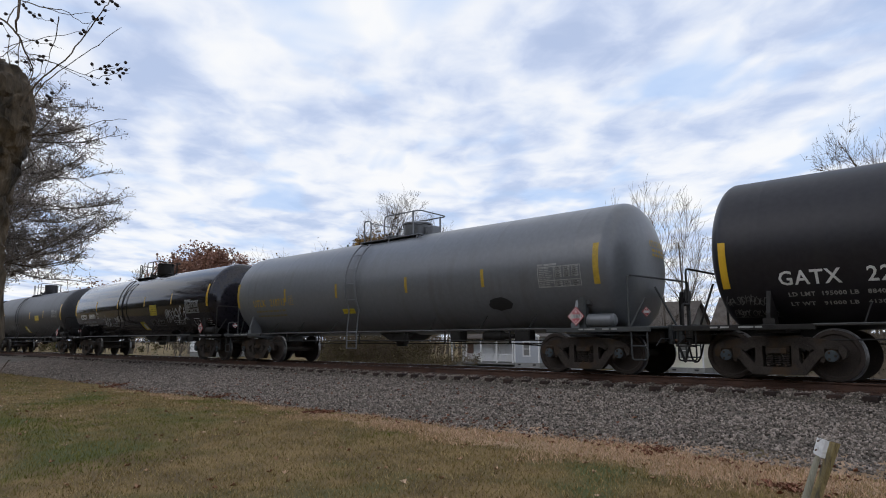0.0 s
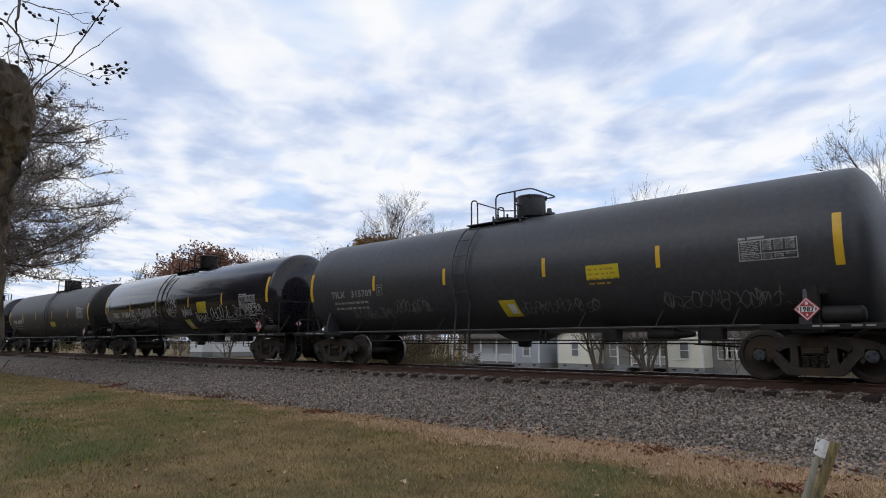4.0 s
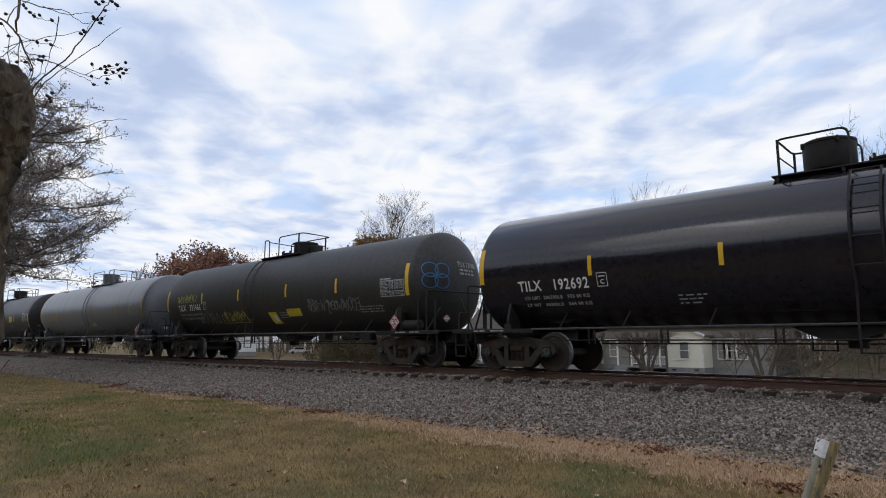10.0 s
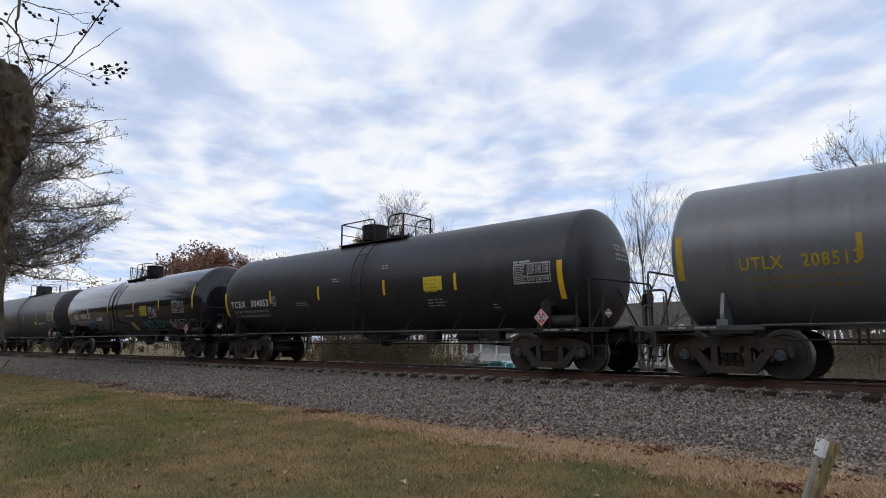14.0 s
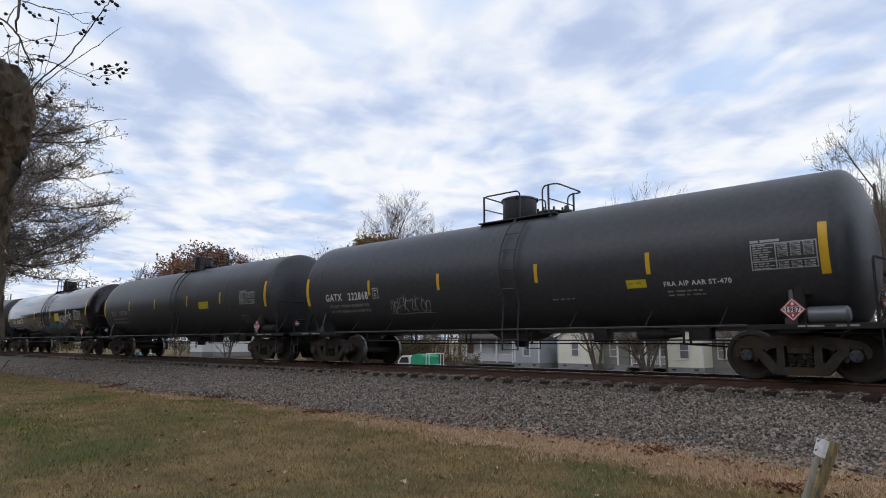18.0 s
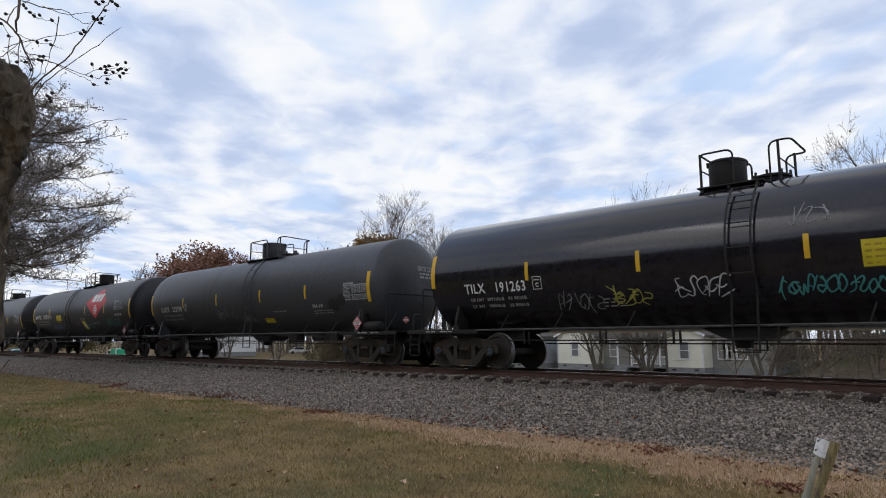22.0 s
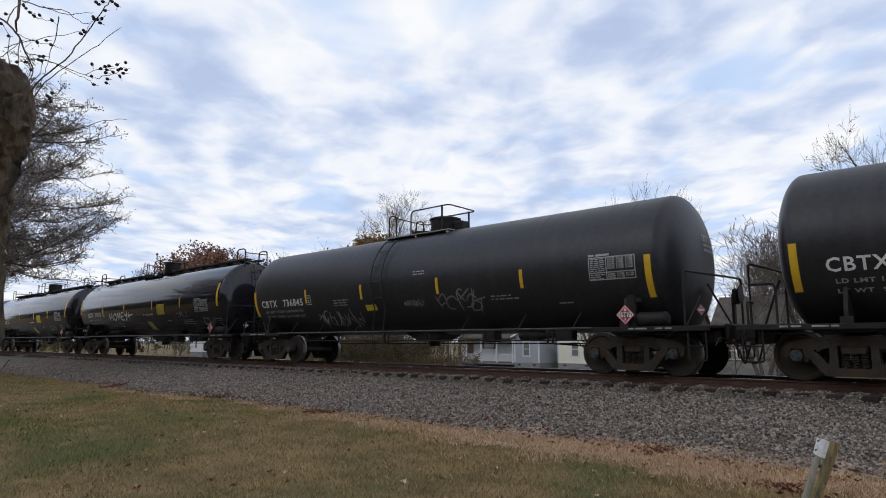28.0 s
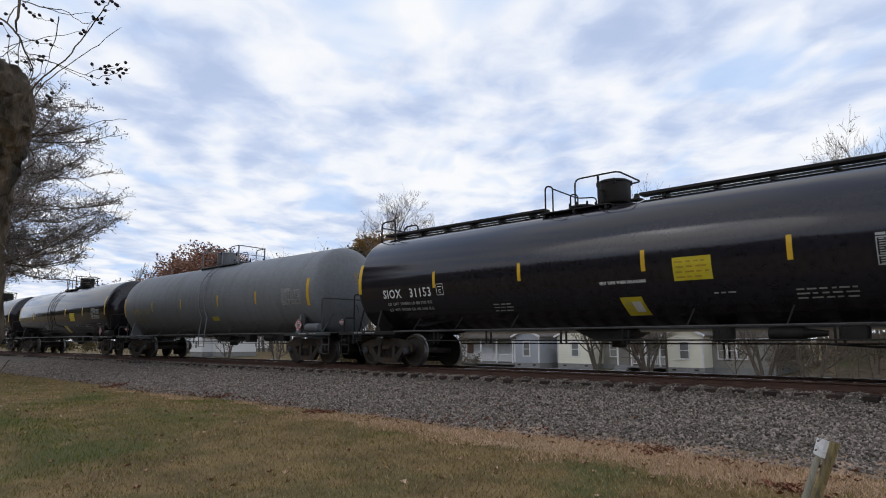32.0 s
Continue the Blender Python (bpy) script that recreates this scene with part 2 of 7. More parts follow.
    def mesh(self, name, mats, smooth=True, angle=35):
        me = bpy.data.meshes.new(name)
        me.from_pydata(self.v, [], self.f)
        for m in (mats if isinstance(mats, (list, tuple)) else [mats]):
            me.materials.append(m)
        if any(self.s):
            me.polygons.foreach_set("material_index", self.s)
        if smooth:
            me.polygons.foreach_set("use_smooth", [True] * len(me.polygons))
            me.set_sharp_from_angle(angle=radians(angle))
        me.update()
        return me


def place(ob, parent=None, m=None):
    if parent is not None:
        ob.parent = parent
    if m is not None:
        ob.matrix_basis = m
    return ob


def part(name, data, material, parent, label="", m=None, smooth=True):
    """One mesh object under a thing or a part; data is a Geo or a mesh that is shared."""
    me = data if isinstance(data, bpy.types.Mesh) else data.mesh(name, material, smooth)
    return tagged(place(new(name, me), parent, m), label)


def thing(name, label, category, group="", kind="", m=None):
    return tagged(place(new(name), None, m), label, category, group, kind)


def solid(name, data, material, label, category, group="", kind="", m=None, smooth=True):
    me = data if isinstance(data, bpy.types.Mesh) else data.mesh(name, material, smooth)
    return tagged(place(new(name, me), None, m), label, category, group, kind)


CACHE = {}


def cached(key, make):
    if key not in CACHE:
        CACHE[key] = make()
    return CACHE[key]


def letters(text, height, bold=0.0):
    """Built-in font as flat mesh data: vertices (along, up), faces, width."""
    cu = bpy.data.curves.new("letters", "FONT")
    cu.body, cu.size, cu.offset, cu.resolution_u = text, height * 1.38, bold, 2
    cu.space_character = 1.13
    ob = bpy.data.objects.new("letters", cu)
    me = bpy.data.meshes.new_from_object(ob)
    vs = [(q.co.x, q.co.y) for q in me.vertices]
    fs = [tuple(f.vertices) for f in me.polygons]
    bpy.data.objects.remove(ob)
    bpy.data.curves.remove(cu)
    bpy.data.meshes.remove(me)
    w = max(q[0] for q in vs) if vs else 0
    return vs, fs, w


def Geo_box(*a, **k):
    g = Geo()
    g.box(*a, **k)
    return g


# ---- sky: a deck of broken cloud that drifts ----


def cloud_deck():
    m, n, l = nodes_of("cloud")
    n.remove(n["Principled BSDF"])
    co = n.new("ShaderNodeTexCoord")
    sp = n.new("ShaderNodeSeparateXYZ")
    l.new(co.outputs["Object"], sp.inputs[0])

    def op(kind, a, b):
        q = n.new("ShaderNodeMath")
        q.operation = kind
        for k, v in enumerate((a, b)):
            if isinstance(v, float):
                q.inputs[k].default_value = v
            else:
                l.new(v, q.inputs[k])
        return q.outputs[0]

    # the deck is level: rows of cloud run away over the track and draw together at the horizon
    up = op("ADD", op("MAXIMUM", sp.outputs[2], 0.0), 260.0)
    flat = n.new("ShaderNodeCombineXYZ")
    l.new(op("DIVIDE", sp.outputs[0], up), flat.inputs[0])
    l.new(op("DIVIDE", sp.outputs[1], up), flat.inputs[1])
    turn = n.new("ShaderNodeMapping")
    turn.inputs["Rotation"].default_value = (0, 0, -radians(48))
    l.new(flat.outputs[0], turn.inputs["Vector"])

    def tex(scale, along, detail, rough, warp, at=0.0):
        mp = n.new("ShaderNodeMapping")
        mp.inputs["Scale"].default_value = (1, along, 1)
        mp.inputs["Location"].default_value = (at, at * 0.7, at)
        l.new(turn.outputs[0], mp.inputs["Vector"])
        t = n.new("ShaderNodeTexNoise")
        t.inputs["Scale"].default_value, t.inputs["Detail"].default_value = scale, detail
        t.inputs["Roughness"].default_value, t.inputs["Distortion"].default_value = rough, warp
        l.new(mp.outputs[0], t.inputs["Vector"])
        return t.outputs["Fac"]

    bands, lumps, puffs = tex(1.4, 0.6, 1, 0.5, 0.3, 4.6), tex(2.9, 0.66, 1, 0.4, 0.4, 3.0), tex(6.2, 0.8, 4, 0.5, 0.3, 6.0)
    gaps = tex(2.4, 0.6, 3, 0.5, 0.4, 9.0)
    mass = op("ADD", op("ADD", op("MULTIPLY", bands, 0.28), op("MULTIPLY", lumps, 0.42)), op("MULTIPLY", puffs, 0.30))
    tone = n.new("ShaderNodeValToRGB")
    tone.color_ramp.interpolation = "B_SPLINE"
    e = tone.color_ramp.elements
    e[0].position, e[1].position = 0.35, 0.61
    e[0].color, e[1].color = (0.55, 0.65, 0.89, 1), (0.985, 0.99, 1.0, 1)
    for p, c in ((0.42, (0.58, 0.67, 0.885, 1)), (0.475, (0.71, 0.785, 0.94, 1)), (0.53, (0.885, 0.92, 0.995, 1))):
        k = e.new(p)
        k.color = c
    l.new(mass, tone.inputs[0])
    thin = n.new("ShaderNodeMapRange")
    thin.inputs["From Min"].default_value, thin.inputs["From Max"].default_value = 0.53, 0.66
    thin.inputs["To Min"].default_value, thin.inputs["To Max"].default_value = 0.0, 0.75
    l.new(gaps, thin.inputs["Value"])
    tint = n.new("ShaderNodeMix")
    tint.data_type = "RGBA"
    l.new(thin.outputs[0], tint.inputs["Factor"])
    l.new(tone.outputs[0], tint.inputs["A"])
    tint.inputs["B"].default_value = (0.50, 0.675, 0.98, 1)
    # the deck thins overhead, where one looks straight up through it
    high = n.new("ShaderNodeMapRange")
    high.inputs["From Min"].default_value, high.inputs["From Max"].default_value = 1900, 4000
    high.inputs["To Min"].default_value, high.inputs["To Max"].default_value = 1.0, 0.85
    l.new(sp.outputs[2], high.inputs["Value"])
    cover = n.new("ShaderNodeMapRange")
    cover.inputs["From Min"].default_value, cover.inputs["From Max"].default_value = 0.37, 0.45
    cover.inputs["To Min"].default_value, cover.inputs["To Max"].default_value = 0.78, 0.97
    l.new(mass, cover.inputs["Value"])
    em, tr, mx = n.new("ShaderNodeEmission"), n.new("ShaderNodeBsdfTransparent"), n.new("ShaderNodeMixShader")
    em.inputs["Strength"].default_value = 1.0
    l.new(tint.outputs["Result"], em.inputs["Color"])
    l.new(op("MULTIPLY", cover.outputs[0], high.outputs[0]), mx.inputs[0])
    l.new(tr.outputs[0], mx.inputs[1])
    l.new(em.outputs[0], mx.inputs[2])
    l.new(mx.outputs[0], n["Material Output"].inputs["Surface"])
    m.cycles.emission_sampling = "NONE"
    g = Geo()
    g.lathe([(4000 * math.sin(a), 4000 * math.cos(a)) for a in [-0.03 + (math.pi / 2 + 0.03) * k / 16 for k in range(17)]], 64, "z")
    return solid("cloud_layer", g, m, "broken white and blue-grey cloud rows drifting over pale blue sky", "clouds", kind="structure", m=pose(0, 0, 0))


CLOUDS = cloud_deck()

# ---- ground ----
LAWN = mat("patchy_autumn_lawn", (0.100, 0.064, 0.020), (0.270, 0.178, 0.072), 0.95, 0, 1.6, 60, 0.9, 0.03, spread=0.10, c=(0.080, 0.088, 0.020), c_scale=0.5, c_at=0.575, local=False)


def lerp_at(x, pts):
    for (a, p), (b, q) in zip(pts, pts[1:]):
        if x <= b:
            return p + (q - p) * max(0, (x - a)) / (b - a)
    return pts[-1][1]


BANK = [(-4000, -0.9), (-28.43, -0.85), (3.79, -0.76), (7.11, -0.74), (8.72, -0.76), (12.03, -0.55), (15.92, -0.55), (19.42, -1.2), (28.43, -2.1), (36.01, -2.3), (43.59, -2.3), (53.06, -2.2), (71.06, -2.1), (85.28, -1.8), (170.55, -1.4), (4000, 4)]


def ground_z(x, y):
    z = lerp_at(y, BANK)
    if y < 8.5:
        z += 0.05 * noise.noise((x * 0.15, y * 0.15, 1.3)) + 0.012 * noise.noise((x * 0.9, y * 0.9, 4))
    elif y > 60:
        z += 0.4 * noise.noise((x * 0.02, y * 0.02, 2))
    return z


def grid_sheet(name, xs, ys, fz, material, label, category):
    vs = [(x, y, fz(x, y)) for y in ys for x in xs]
    n = len(xs)
    fs = [(j * n + i, j * n + i + 1, (j + 1) * n + i + 1, (j + 1) * n + i) for j in range(len(ys) - 1) for i in range(n - 1)]
    g = Geo()
    g.add(vs, fs)
    return solid(name, g, material, label, category, kind="structure")


XS = [-4000, -2000, -1000, -500, -300, -200, -150, -120] + [-100 + 2.5 * i for i in range(20)] + [-50 + 0.8 * i for i in range(76)] + [14, 20, 30, 50, 80, 120, 200, 400, 1000, 2000, 4000]
YS = [-4000, -1500, -500, -200, -100, -60, -30, -15, -8, -4, -2] + [0.5 * i for i in range(41)] + [21, 22, 24, 26, 28, 30, 34, 38, 42, 46, 50, 56, 62, 70, 80, 90, 110, 140, 180, 250, 400, 800, 1600, 4000]
grid_sheet("ground", XS, YS, ground_z, LAWN, "patchy green and tan autumn lawn and field", "ground")


def bed_z(x, y):
    if y < 12.55:
        z = lerp_at(y, [(7.8, -0.95), (8.46, -0.74), (9.13, -0.66), (11.41, -0.43), (12.12, -0.36), (12.55, -0.345)])
        return z + 0.05 * noise.noise((x * 0.5, y * 0.5, 7)) + 0.03 * noise.noise((x * 2.5, y * 2.5, 3)) - 0.10 * max(0, noise.noise((x * 0.35, 3, 1)) + 0.1) * max(0, min(1, (9.5 - y) / 0.85))
    if y < 13.17:
        # heaped between the ties, low before their ends
        d = abs(((x - 9.134) / 0.5347 + 0.5) % 1 - 0.5) * 0.5347
        heap = max(0.0, min(1.0, (d - 0.11) / 0.09))
        crib = lerp_at(y, [(12.55, -0.335), (12.68, -0.215), (12.84, -0.178), (13.17, -0.165)])
        low = lerp_at(y, [(12.55, -0.335), (12.67, -0.255), (12.84, -0.212), (13.17, -0.20)])
        return low + (crib - low) * heap + 0.02 * noise.noise((x * 3, y * 3, 2))
    if y > 15.85:
        return lerp_at(y, [(15.85, -0.235), (18.7, -0.98), (19.6, -1.5)])
    return -0.215 + 0.012 * noise.noise((x * 3, y * 3, 2))


BXS = [-400, -250, -160, -110] + [-80 + 0.5 * i for i in range(109)] + [-26.16 + 0.07 * i for i in range(430)] + [5, 8, 12, 20, 40, 80, 160]
BYS = [7.8, 8.0, 8.2, 8.4, 8.6, 8.8, 9.0, 9.2, 9.4, 9.6, 9.9, 10.3, 10.8, 11.3, 11.75, 12.12, 12.55, 12.68, 12.82, 12.99, 13.17, 13.3, 13.9, 14.6, 15.3, 15.85, 16.7, 17.7, 18.7, 19.6]
grid_sheet("ballast_bed", BXS, BYS, bed_z, BED, "grey crushed stone ballast bank under the track", "ballast")


def islands(name, a, b, rough=0.9, c=None, patch=None):
    """A material whose tone changes from piece to piece of one mesh."""
    m, n, l = nodes_of(name)
    geo = n.new("ShaderNodeNewGeometry")
    r = n.new("ShaderNodeValToRGB")
    r.color_ramp.elements[0].color, r.color_ramp.elements[1].color = rgb(a), rgb(b)
    if c:
        e = r.color_ramp.elements.new(0.5)
        e.color = rgb(c)
    l.new(geo.outputs["Random Per Island"], r.inputs[0])
    t = n.new("ShaderNodeTexNoise")
    t.inputs["Scale"].default_value, t.inputs["Detail"].default_value = 25, 4
    l.new(geo.outputs["Position"], t.inputs["Vector"])
    mx = n.new("ShaderNodeMix")
    mx.data_type, mx.blend_type = "RGBA", "MULTIPLY"
    mx.inputs["Factor"].default_value = 0.45
    out = r.outputs[0]
    if patch:
        # greener where the lawn still grows
        big = n.new("ShaderNodeTexNoise")
        big.inputs["Scale"].default_value, big.inputs["Detail"].default_value = 0.55, 5
        l.new(geo.outputs["Position"], big.inputs["Vector"])
        br = n.new("ShaderNodeValToRGB")
        br.color_ramp.elements[0].position, br.color_ramp.elements[1].position = 0.50, 0.63
        br.color_ramp.elements[1].color = (0.8, 0.8, 0.8, 1)
        # greener within an oval round one spot at the lawn's far side
        far = n.new("ShaderNodeVectorMath")
        far.operation = "DISTANCE"
        squash = n.new("ShaderNodeVectorMath")
        squash.operation = "MULTIPLY"
        squash.inputs[1].default_value = (0.55, 1.0, 0.0)
        l.new(geo.outputs["Position"], squash.inputs[0])
        l.new(squash.outputs[0], far.inputs[0])
        far.inputs[1].default_value = (-13.0 * 0.55, 3.6, 0)
        near = n.new("ShaderNodeMapRange")
        near.inputs["From Min"].default_value, near.inputs["From Max"].default_value = 0.2, 0.95
        near.inputs["To Min"].default_value, near.inputs["To Max"].default_value = 0.42, 0.0
        l.new(far.outputs["Value"], near.inputs["Value"])
        sx = n.new("ShaderNodeSeparateXYZ")
        l.new(geo.outputs["Position"], sx.inputs[0])
        dry = n.new("ShaderNodeMapRange")
        dry.inputs["From Min"].default_value, dry.inputs["From Max"].default_value = -6.0, -4.0
        dry.inputs["To Min"].default_value, dry.inputs["To Max"].default_value = 0.0, -0.30
        l.new(sx.outputs[0], dry.inputs["Value"])
        worn = n.new("ShaderNodeMath")
        l.new(big.outputs["Fac"], worn.inputs[0])
        l.new(dry.outputs[0], worn.inputs[1])
        grown = n.new("ShaderNodeMath")
        l.new(worn.outputs[0], grown.inputs[0])
        l.new(near.outputs[0], grown.inputs[1])
        l.new(grown.outputs[0], br.inputs[0])
        pm = n.new("ShaderNodeMix")
        pm.data_type = "RGBA"
        l.new(br.outputs[0], pm.inputs["Factor"])
        l.new(out, pm.inputs["A"])
        pm.inputs["B"].default_value = rgb(patch)
        out = pm.outputs["Result"]
    l.new(out, mx.inputs["A"])
    l.new(t.outputs["Fac"], mx.inputs["B"])
    hs = n.new("ShaderNodeHueSaturation")
    hs.inputs["Saturation"].default_value = 1.0
    hs.inputs["Value"].default_value = 1.25
    l.new(mx.outputs["Result"], hs.inputs["Color"])
    l.new(hs.outputs[0], n["Principled BSDF"].inputs["Base Color"])
    n["Principled BSDF"].inputs["Roughness"].default_value = rough
    n["Principled BSDF"].inputs["Specular IOR Level"].default_value = 0.15
    return m


STONES = islands("ballast_stones", (0.068, 0.057, 0.048), (0.45, 0.375, 0.320), 0.85, (0.222, 0.184, 0.155))
BLADES = islands("grass_blades", (0.140, 0.114, 0.030), (0.48, 0.365, 0.180), 0.9, (0.285, 0.203, 0.082), patch=(0.125, 0.142, 0.020))
STRAW = islands("dry_straw", (0.37, 0.232, 0.140), (0.80, 0.555, 0.38), 0.9, (0.60, 0.393, 0.245))
LITTER = islands("fallen_leaves", (0.26, 0.13, 0.07), (0.62, 0.44, 0.30), 0.8, (0.44, 0.27, 0.165))

HEAPS = islands("russet_leaf_litter", (0.12, 0.045, 0.030), (0.36, 0.19, 0.12), 0.8, (0.21, 0.085, 0.053))


def cloud_mesh(name, verts, faces, material, label, category):
    """Many small pieces as one object of kind stuff; arrays of vertices and triangles."""
    me = bpy.data.meshes.new(name)
    me.vertices.add(len(verts))
    me.vertices.foreach_set("co", np.asarray(verts, np.float32).ravel())
    faces = np.asarray(faces, np.int32)
    k = faces.shape[1]
    me.loops.add(faces.size)
    me.loops.foreach_set("vertex_index", faces.ravel())
    me.polygons.add(len(faces))
    me.polygons.foreach_set("loop_start", np.arange(0, faces.size, k, dtype=np.int32))
    me.update(calc_edges=True)
    me.materials.append(material)
    return tagged(new(name, me), label, category, "", "stuff")


def scatter_stones(count, x0, x1, rng):
    base = np.array([(1, 0, 0), (-1, 0, 0), (0, 1, 0), (0, -1, 0), (0, 0, 1), (0, 0, -1)], float)
    tri = np.array([(0, 2, 4), (2, 1, 4), (1, 3, 4), (3, 0, 4), (2, 0, 5), (1, 2, 5), (3, 1, 5), (0, 3, 5)])
    u = rng.random(count)
    xs = x0 + (x1 - x0) * (1 - u ** 1.5)
    ys = 8.0 + 5.25 * rng.random(count) ** 0.95
    keep = (ys > 8.28 + 0.22 * np.sin(xs * 0.7) * np.sin(xs * 0.23) + 0.15 * rng.random(count))
    xs, ys = xs[keep], ys[keep]
    zs = np.array([bed_z(a, b) for a, b in zip(xs, ys)])
    n = len(xs)
    size = (0.0105 + 0.021 * rng.random((n, 1, 1)) ** 1.6) * (0.6 + 0.8 * rng.random((n, 6, 1)))
    q = rng.normal(size=(n, 4))
    q /= np.linalg.norm(q, axis=1)[:, None]
    w, x, y, z = q.T
    rot = np.stack([1 - 2 * (y * y + z * z), 2 * (x * y - z * w), 2 * (x * z + y * w), 2 * (x * y + z * w), 1 - 2 * (x * x + z * z), 2 * (y * z - x * w),
                    2 * (x * z - y * w), 2 * (y * z + x * w), 1 - 2 * (x * x + y * y)], 1).reshape(n, 3, 3)
    v = np.einsum("nij,nkj->nki", rot, base[None] * size) + np.stack([xs, ys, zs + 0.008], 1)[:, None]
    f = tri[None] + 6 * np.arange(n)[:, None, None]
    return v.reshape(-1, 3), f.reshape(-1, 3)


RNG = np.random.default_rng(5)
cloud_mesh("ballast_stones", *scatter_stones(150000, -45, 3.5, RNG), STONES, "loose grey crushed stones of the track ballast", "ballast")


def blades(xs, ys, zs, height, width, lean, rng):
    n = len(xs)
    a = rng.random(n) * 6.283
    h = height * (0.5 + rng.random(n))
    w = width * (0.6 + 0.8 * rng.random(n))
    dx, dy = np.cos(a), np.sin(a)
    b = rng.random(n) * 6.283
    tip = np.stack([xs + np.cos(b) * h * lean * rng.random(n), ys + np.sin(b) * h * lean * rng.random(n), zs + h], 1)
    p0 = np.stack([xs - dx * w, ys - dy * w, zs - 0.01], 1)
    p1 = np.stack([xs + dx * w, ys + dy * w, zs - 0.01], 1)
    v = np.stack([p0, p1, tip], 1).reshape(-1, 3)
    return v, np.arange(3 * n).reshape(-1, 3)


def lawn_points(n, x0, x1, y0, y1, rng, near=1.0):
    xs = x1 - (x1 - x0) * rng.random(n) ** near
    ys = y0 + (y1 - y0) * rng.random(n)
    return xs, ys, np.array([ground_z(a, b) for a, b in zip(xs, ys)])


VERGE = mat("dead_grass_thatch", (0.28, 0.178, 0.107), (0.53, 0.360, 0.235), 0.95, 0, 3, 70, 0.9, 0.03, c=(0.13, 0.095, 0.04), c_scale=1.2, c_at=0.60, local=False)


def verge_z(x, y):
    """Lies just over the ground in the middle of the verge and dips under it at a ragged edge."""
    wide = 0.25 + 1.2 / (1 + math.exp(-(x + 8.6) * 0.63))
    edge = wide - 0.5 - 2.5 * max(0, 7.0 - y) - abs(y - 8.08) + 0.6 * noise.noise((x * 0.7, y * 0.9, 5)) + 0.5 * noise.noise((x * 2.6, y * 3, 6)) + 0.4 * noise.noise((x * 7, y * 7, 8))
    return max(ground_z(x, y), bed_z(x, y) if y > 7.8 else -9) + max(-0.05, min(0.007, edge * 0.04))


grid_sheet("dry_verge", [-22 + 0.1 * i for i in range(251)], [5.7 + 0.08 * i for i in range(46)], verge_z, VERGE, "strip of dead tan grass below the ballast", "grass")
gx, gy, gz = lawn_points(215000, -40, 0.6, 0.85, 8.55, RNG, 1.7)
ex, ey, ez = lawn_points(45000, -17, 7, -3.5, 8.55, RNG, 0.9)
ek = RNG.random(len(ex)) < np.clip(1.1 - np.maximum(np.maximum(ex - 1, 0) / 5, np.maximum(1 - ey, 0) / 4), 0, 1)
gx, gy, gz = np.append(gx, ex[ek]), np.append(gy, ey[ek]), np.append(gz, ez[ek])
cloud_mesh("lawn_grass", *blades(gx, gy, gz, 0.036, 0.0055, 1.6, RNG), BLADES, "short patchy green and tan lawn grass", "grass")
sx, sy, sz = lawn_points(200000, -22, 2.8, 5.3, 9.2, RNG, 1.0)
sk = np.abs(sy - 8.12 - 0.25 * np.sin(sx * 0.8)) + 1.9 * RNG.random(len(sx)) ** 2 - 0.5 * np.sin(sx * 2.3 + sy) * np.sin(sx * 0.9 - sy * 2) < 0.26 + 1.15 / (1 + np.exp(-(sx + 8.6) * 0.63))
cloud_mesh("dry_grass", *blades(sx[sk], sy[sk], sz[sk], 0.050, 0.0045, 1.6, RNG), STRAW, "dead straw-coloured grass along the ballast edge", "grass")


def leaves_at(xs, ys, size, rng):
    """Curled lobed leaves lying flat: five points round a middle."""
    n = len(xs)
    zs = np.array([max(ground_z(a, b), bed_z(a, b) if b > 7.8 else -9) for a, b in zip(xs, ys)]) + 0.02
    ang = rng.random((n, 1)) * 6.283 + np.arange(10) * 0.6283 + rng.normal(0, 0.12, (n, 10))
    rad = size * (0.6 + 0.8 * rng.random((n, 1))) * np.where(np.arange(10) % 2, 0.42, 1.0) * (0.7 + 0.5 * rng.random((n, 10)))
    curl = rng.random((n, 10)) * 0.035 + 0.3 * rad * np.sin(ang * 2 + rng.random((n, 1)) * 6)
    rim = np.stack([xs[:, None] + rad * np.cos(ang), ys[:, None] + rad * np.sin(ang), zs[:, None] + np.maximum(curl, -0.01)], 2)
    mid = np.stack([xs, ys, zs], 1)[:, None]
    v = np.concatenate([mid, rim], 1).reshape(-1, 3)
    fan = np.array([(0, 1 + q, 1 + (q + 1) % 10) for q in range(10)])
    return v, (fan[None] + 11 * np.arange(n)[:, None, None]).reshape(-1, 3)


lx, ly, _ = lawn_points(300, -28, 1.6, 2.4, 8.2, RNG, 1.3)
cloud_mesh("fallen_leaves", *leaves_at(lx, ly, 0.040, RNG), LITTER, "scattered curled tan and brown fallen leaves", "leaves")
hx = 3 - 29 * RNG.random(5200)
hy = 8.50 + 0.22 * np.sin(hx * 0.7) + RNG.normal(0, 0.20, len(hx))
hk = (np.sin(hx * 1.1 + 0.6) + 0.7 * np.sin(hx * 2.7) + 0.5 * np.sin(hx * 6.1) > 1.35) | (RNG.random(len(hx)) < 0.10)
hx, hy = np.append(hx[hk], -1.98 + RNG.normal(0, 0.16, 70)), np.append(hy[hk], 7.20 + RNG.normal(0, 0.12, 70))
cloud_mesh("leaf_heaps", *leaves_at(hx, hy, 0.038, RNG), HEAPS, "russet leaves blown in heaps along the ballast", "leaves")
bx, by = -5 - 14 * RNG.random(700), 9.15 + 3.2 * RNG.random(700)
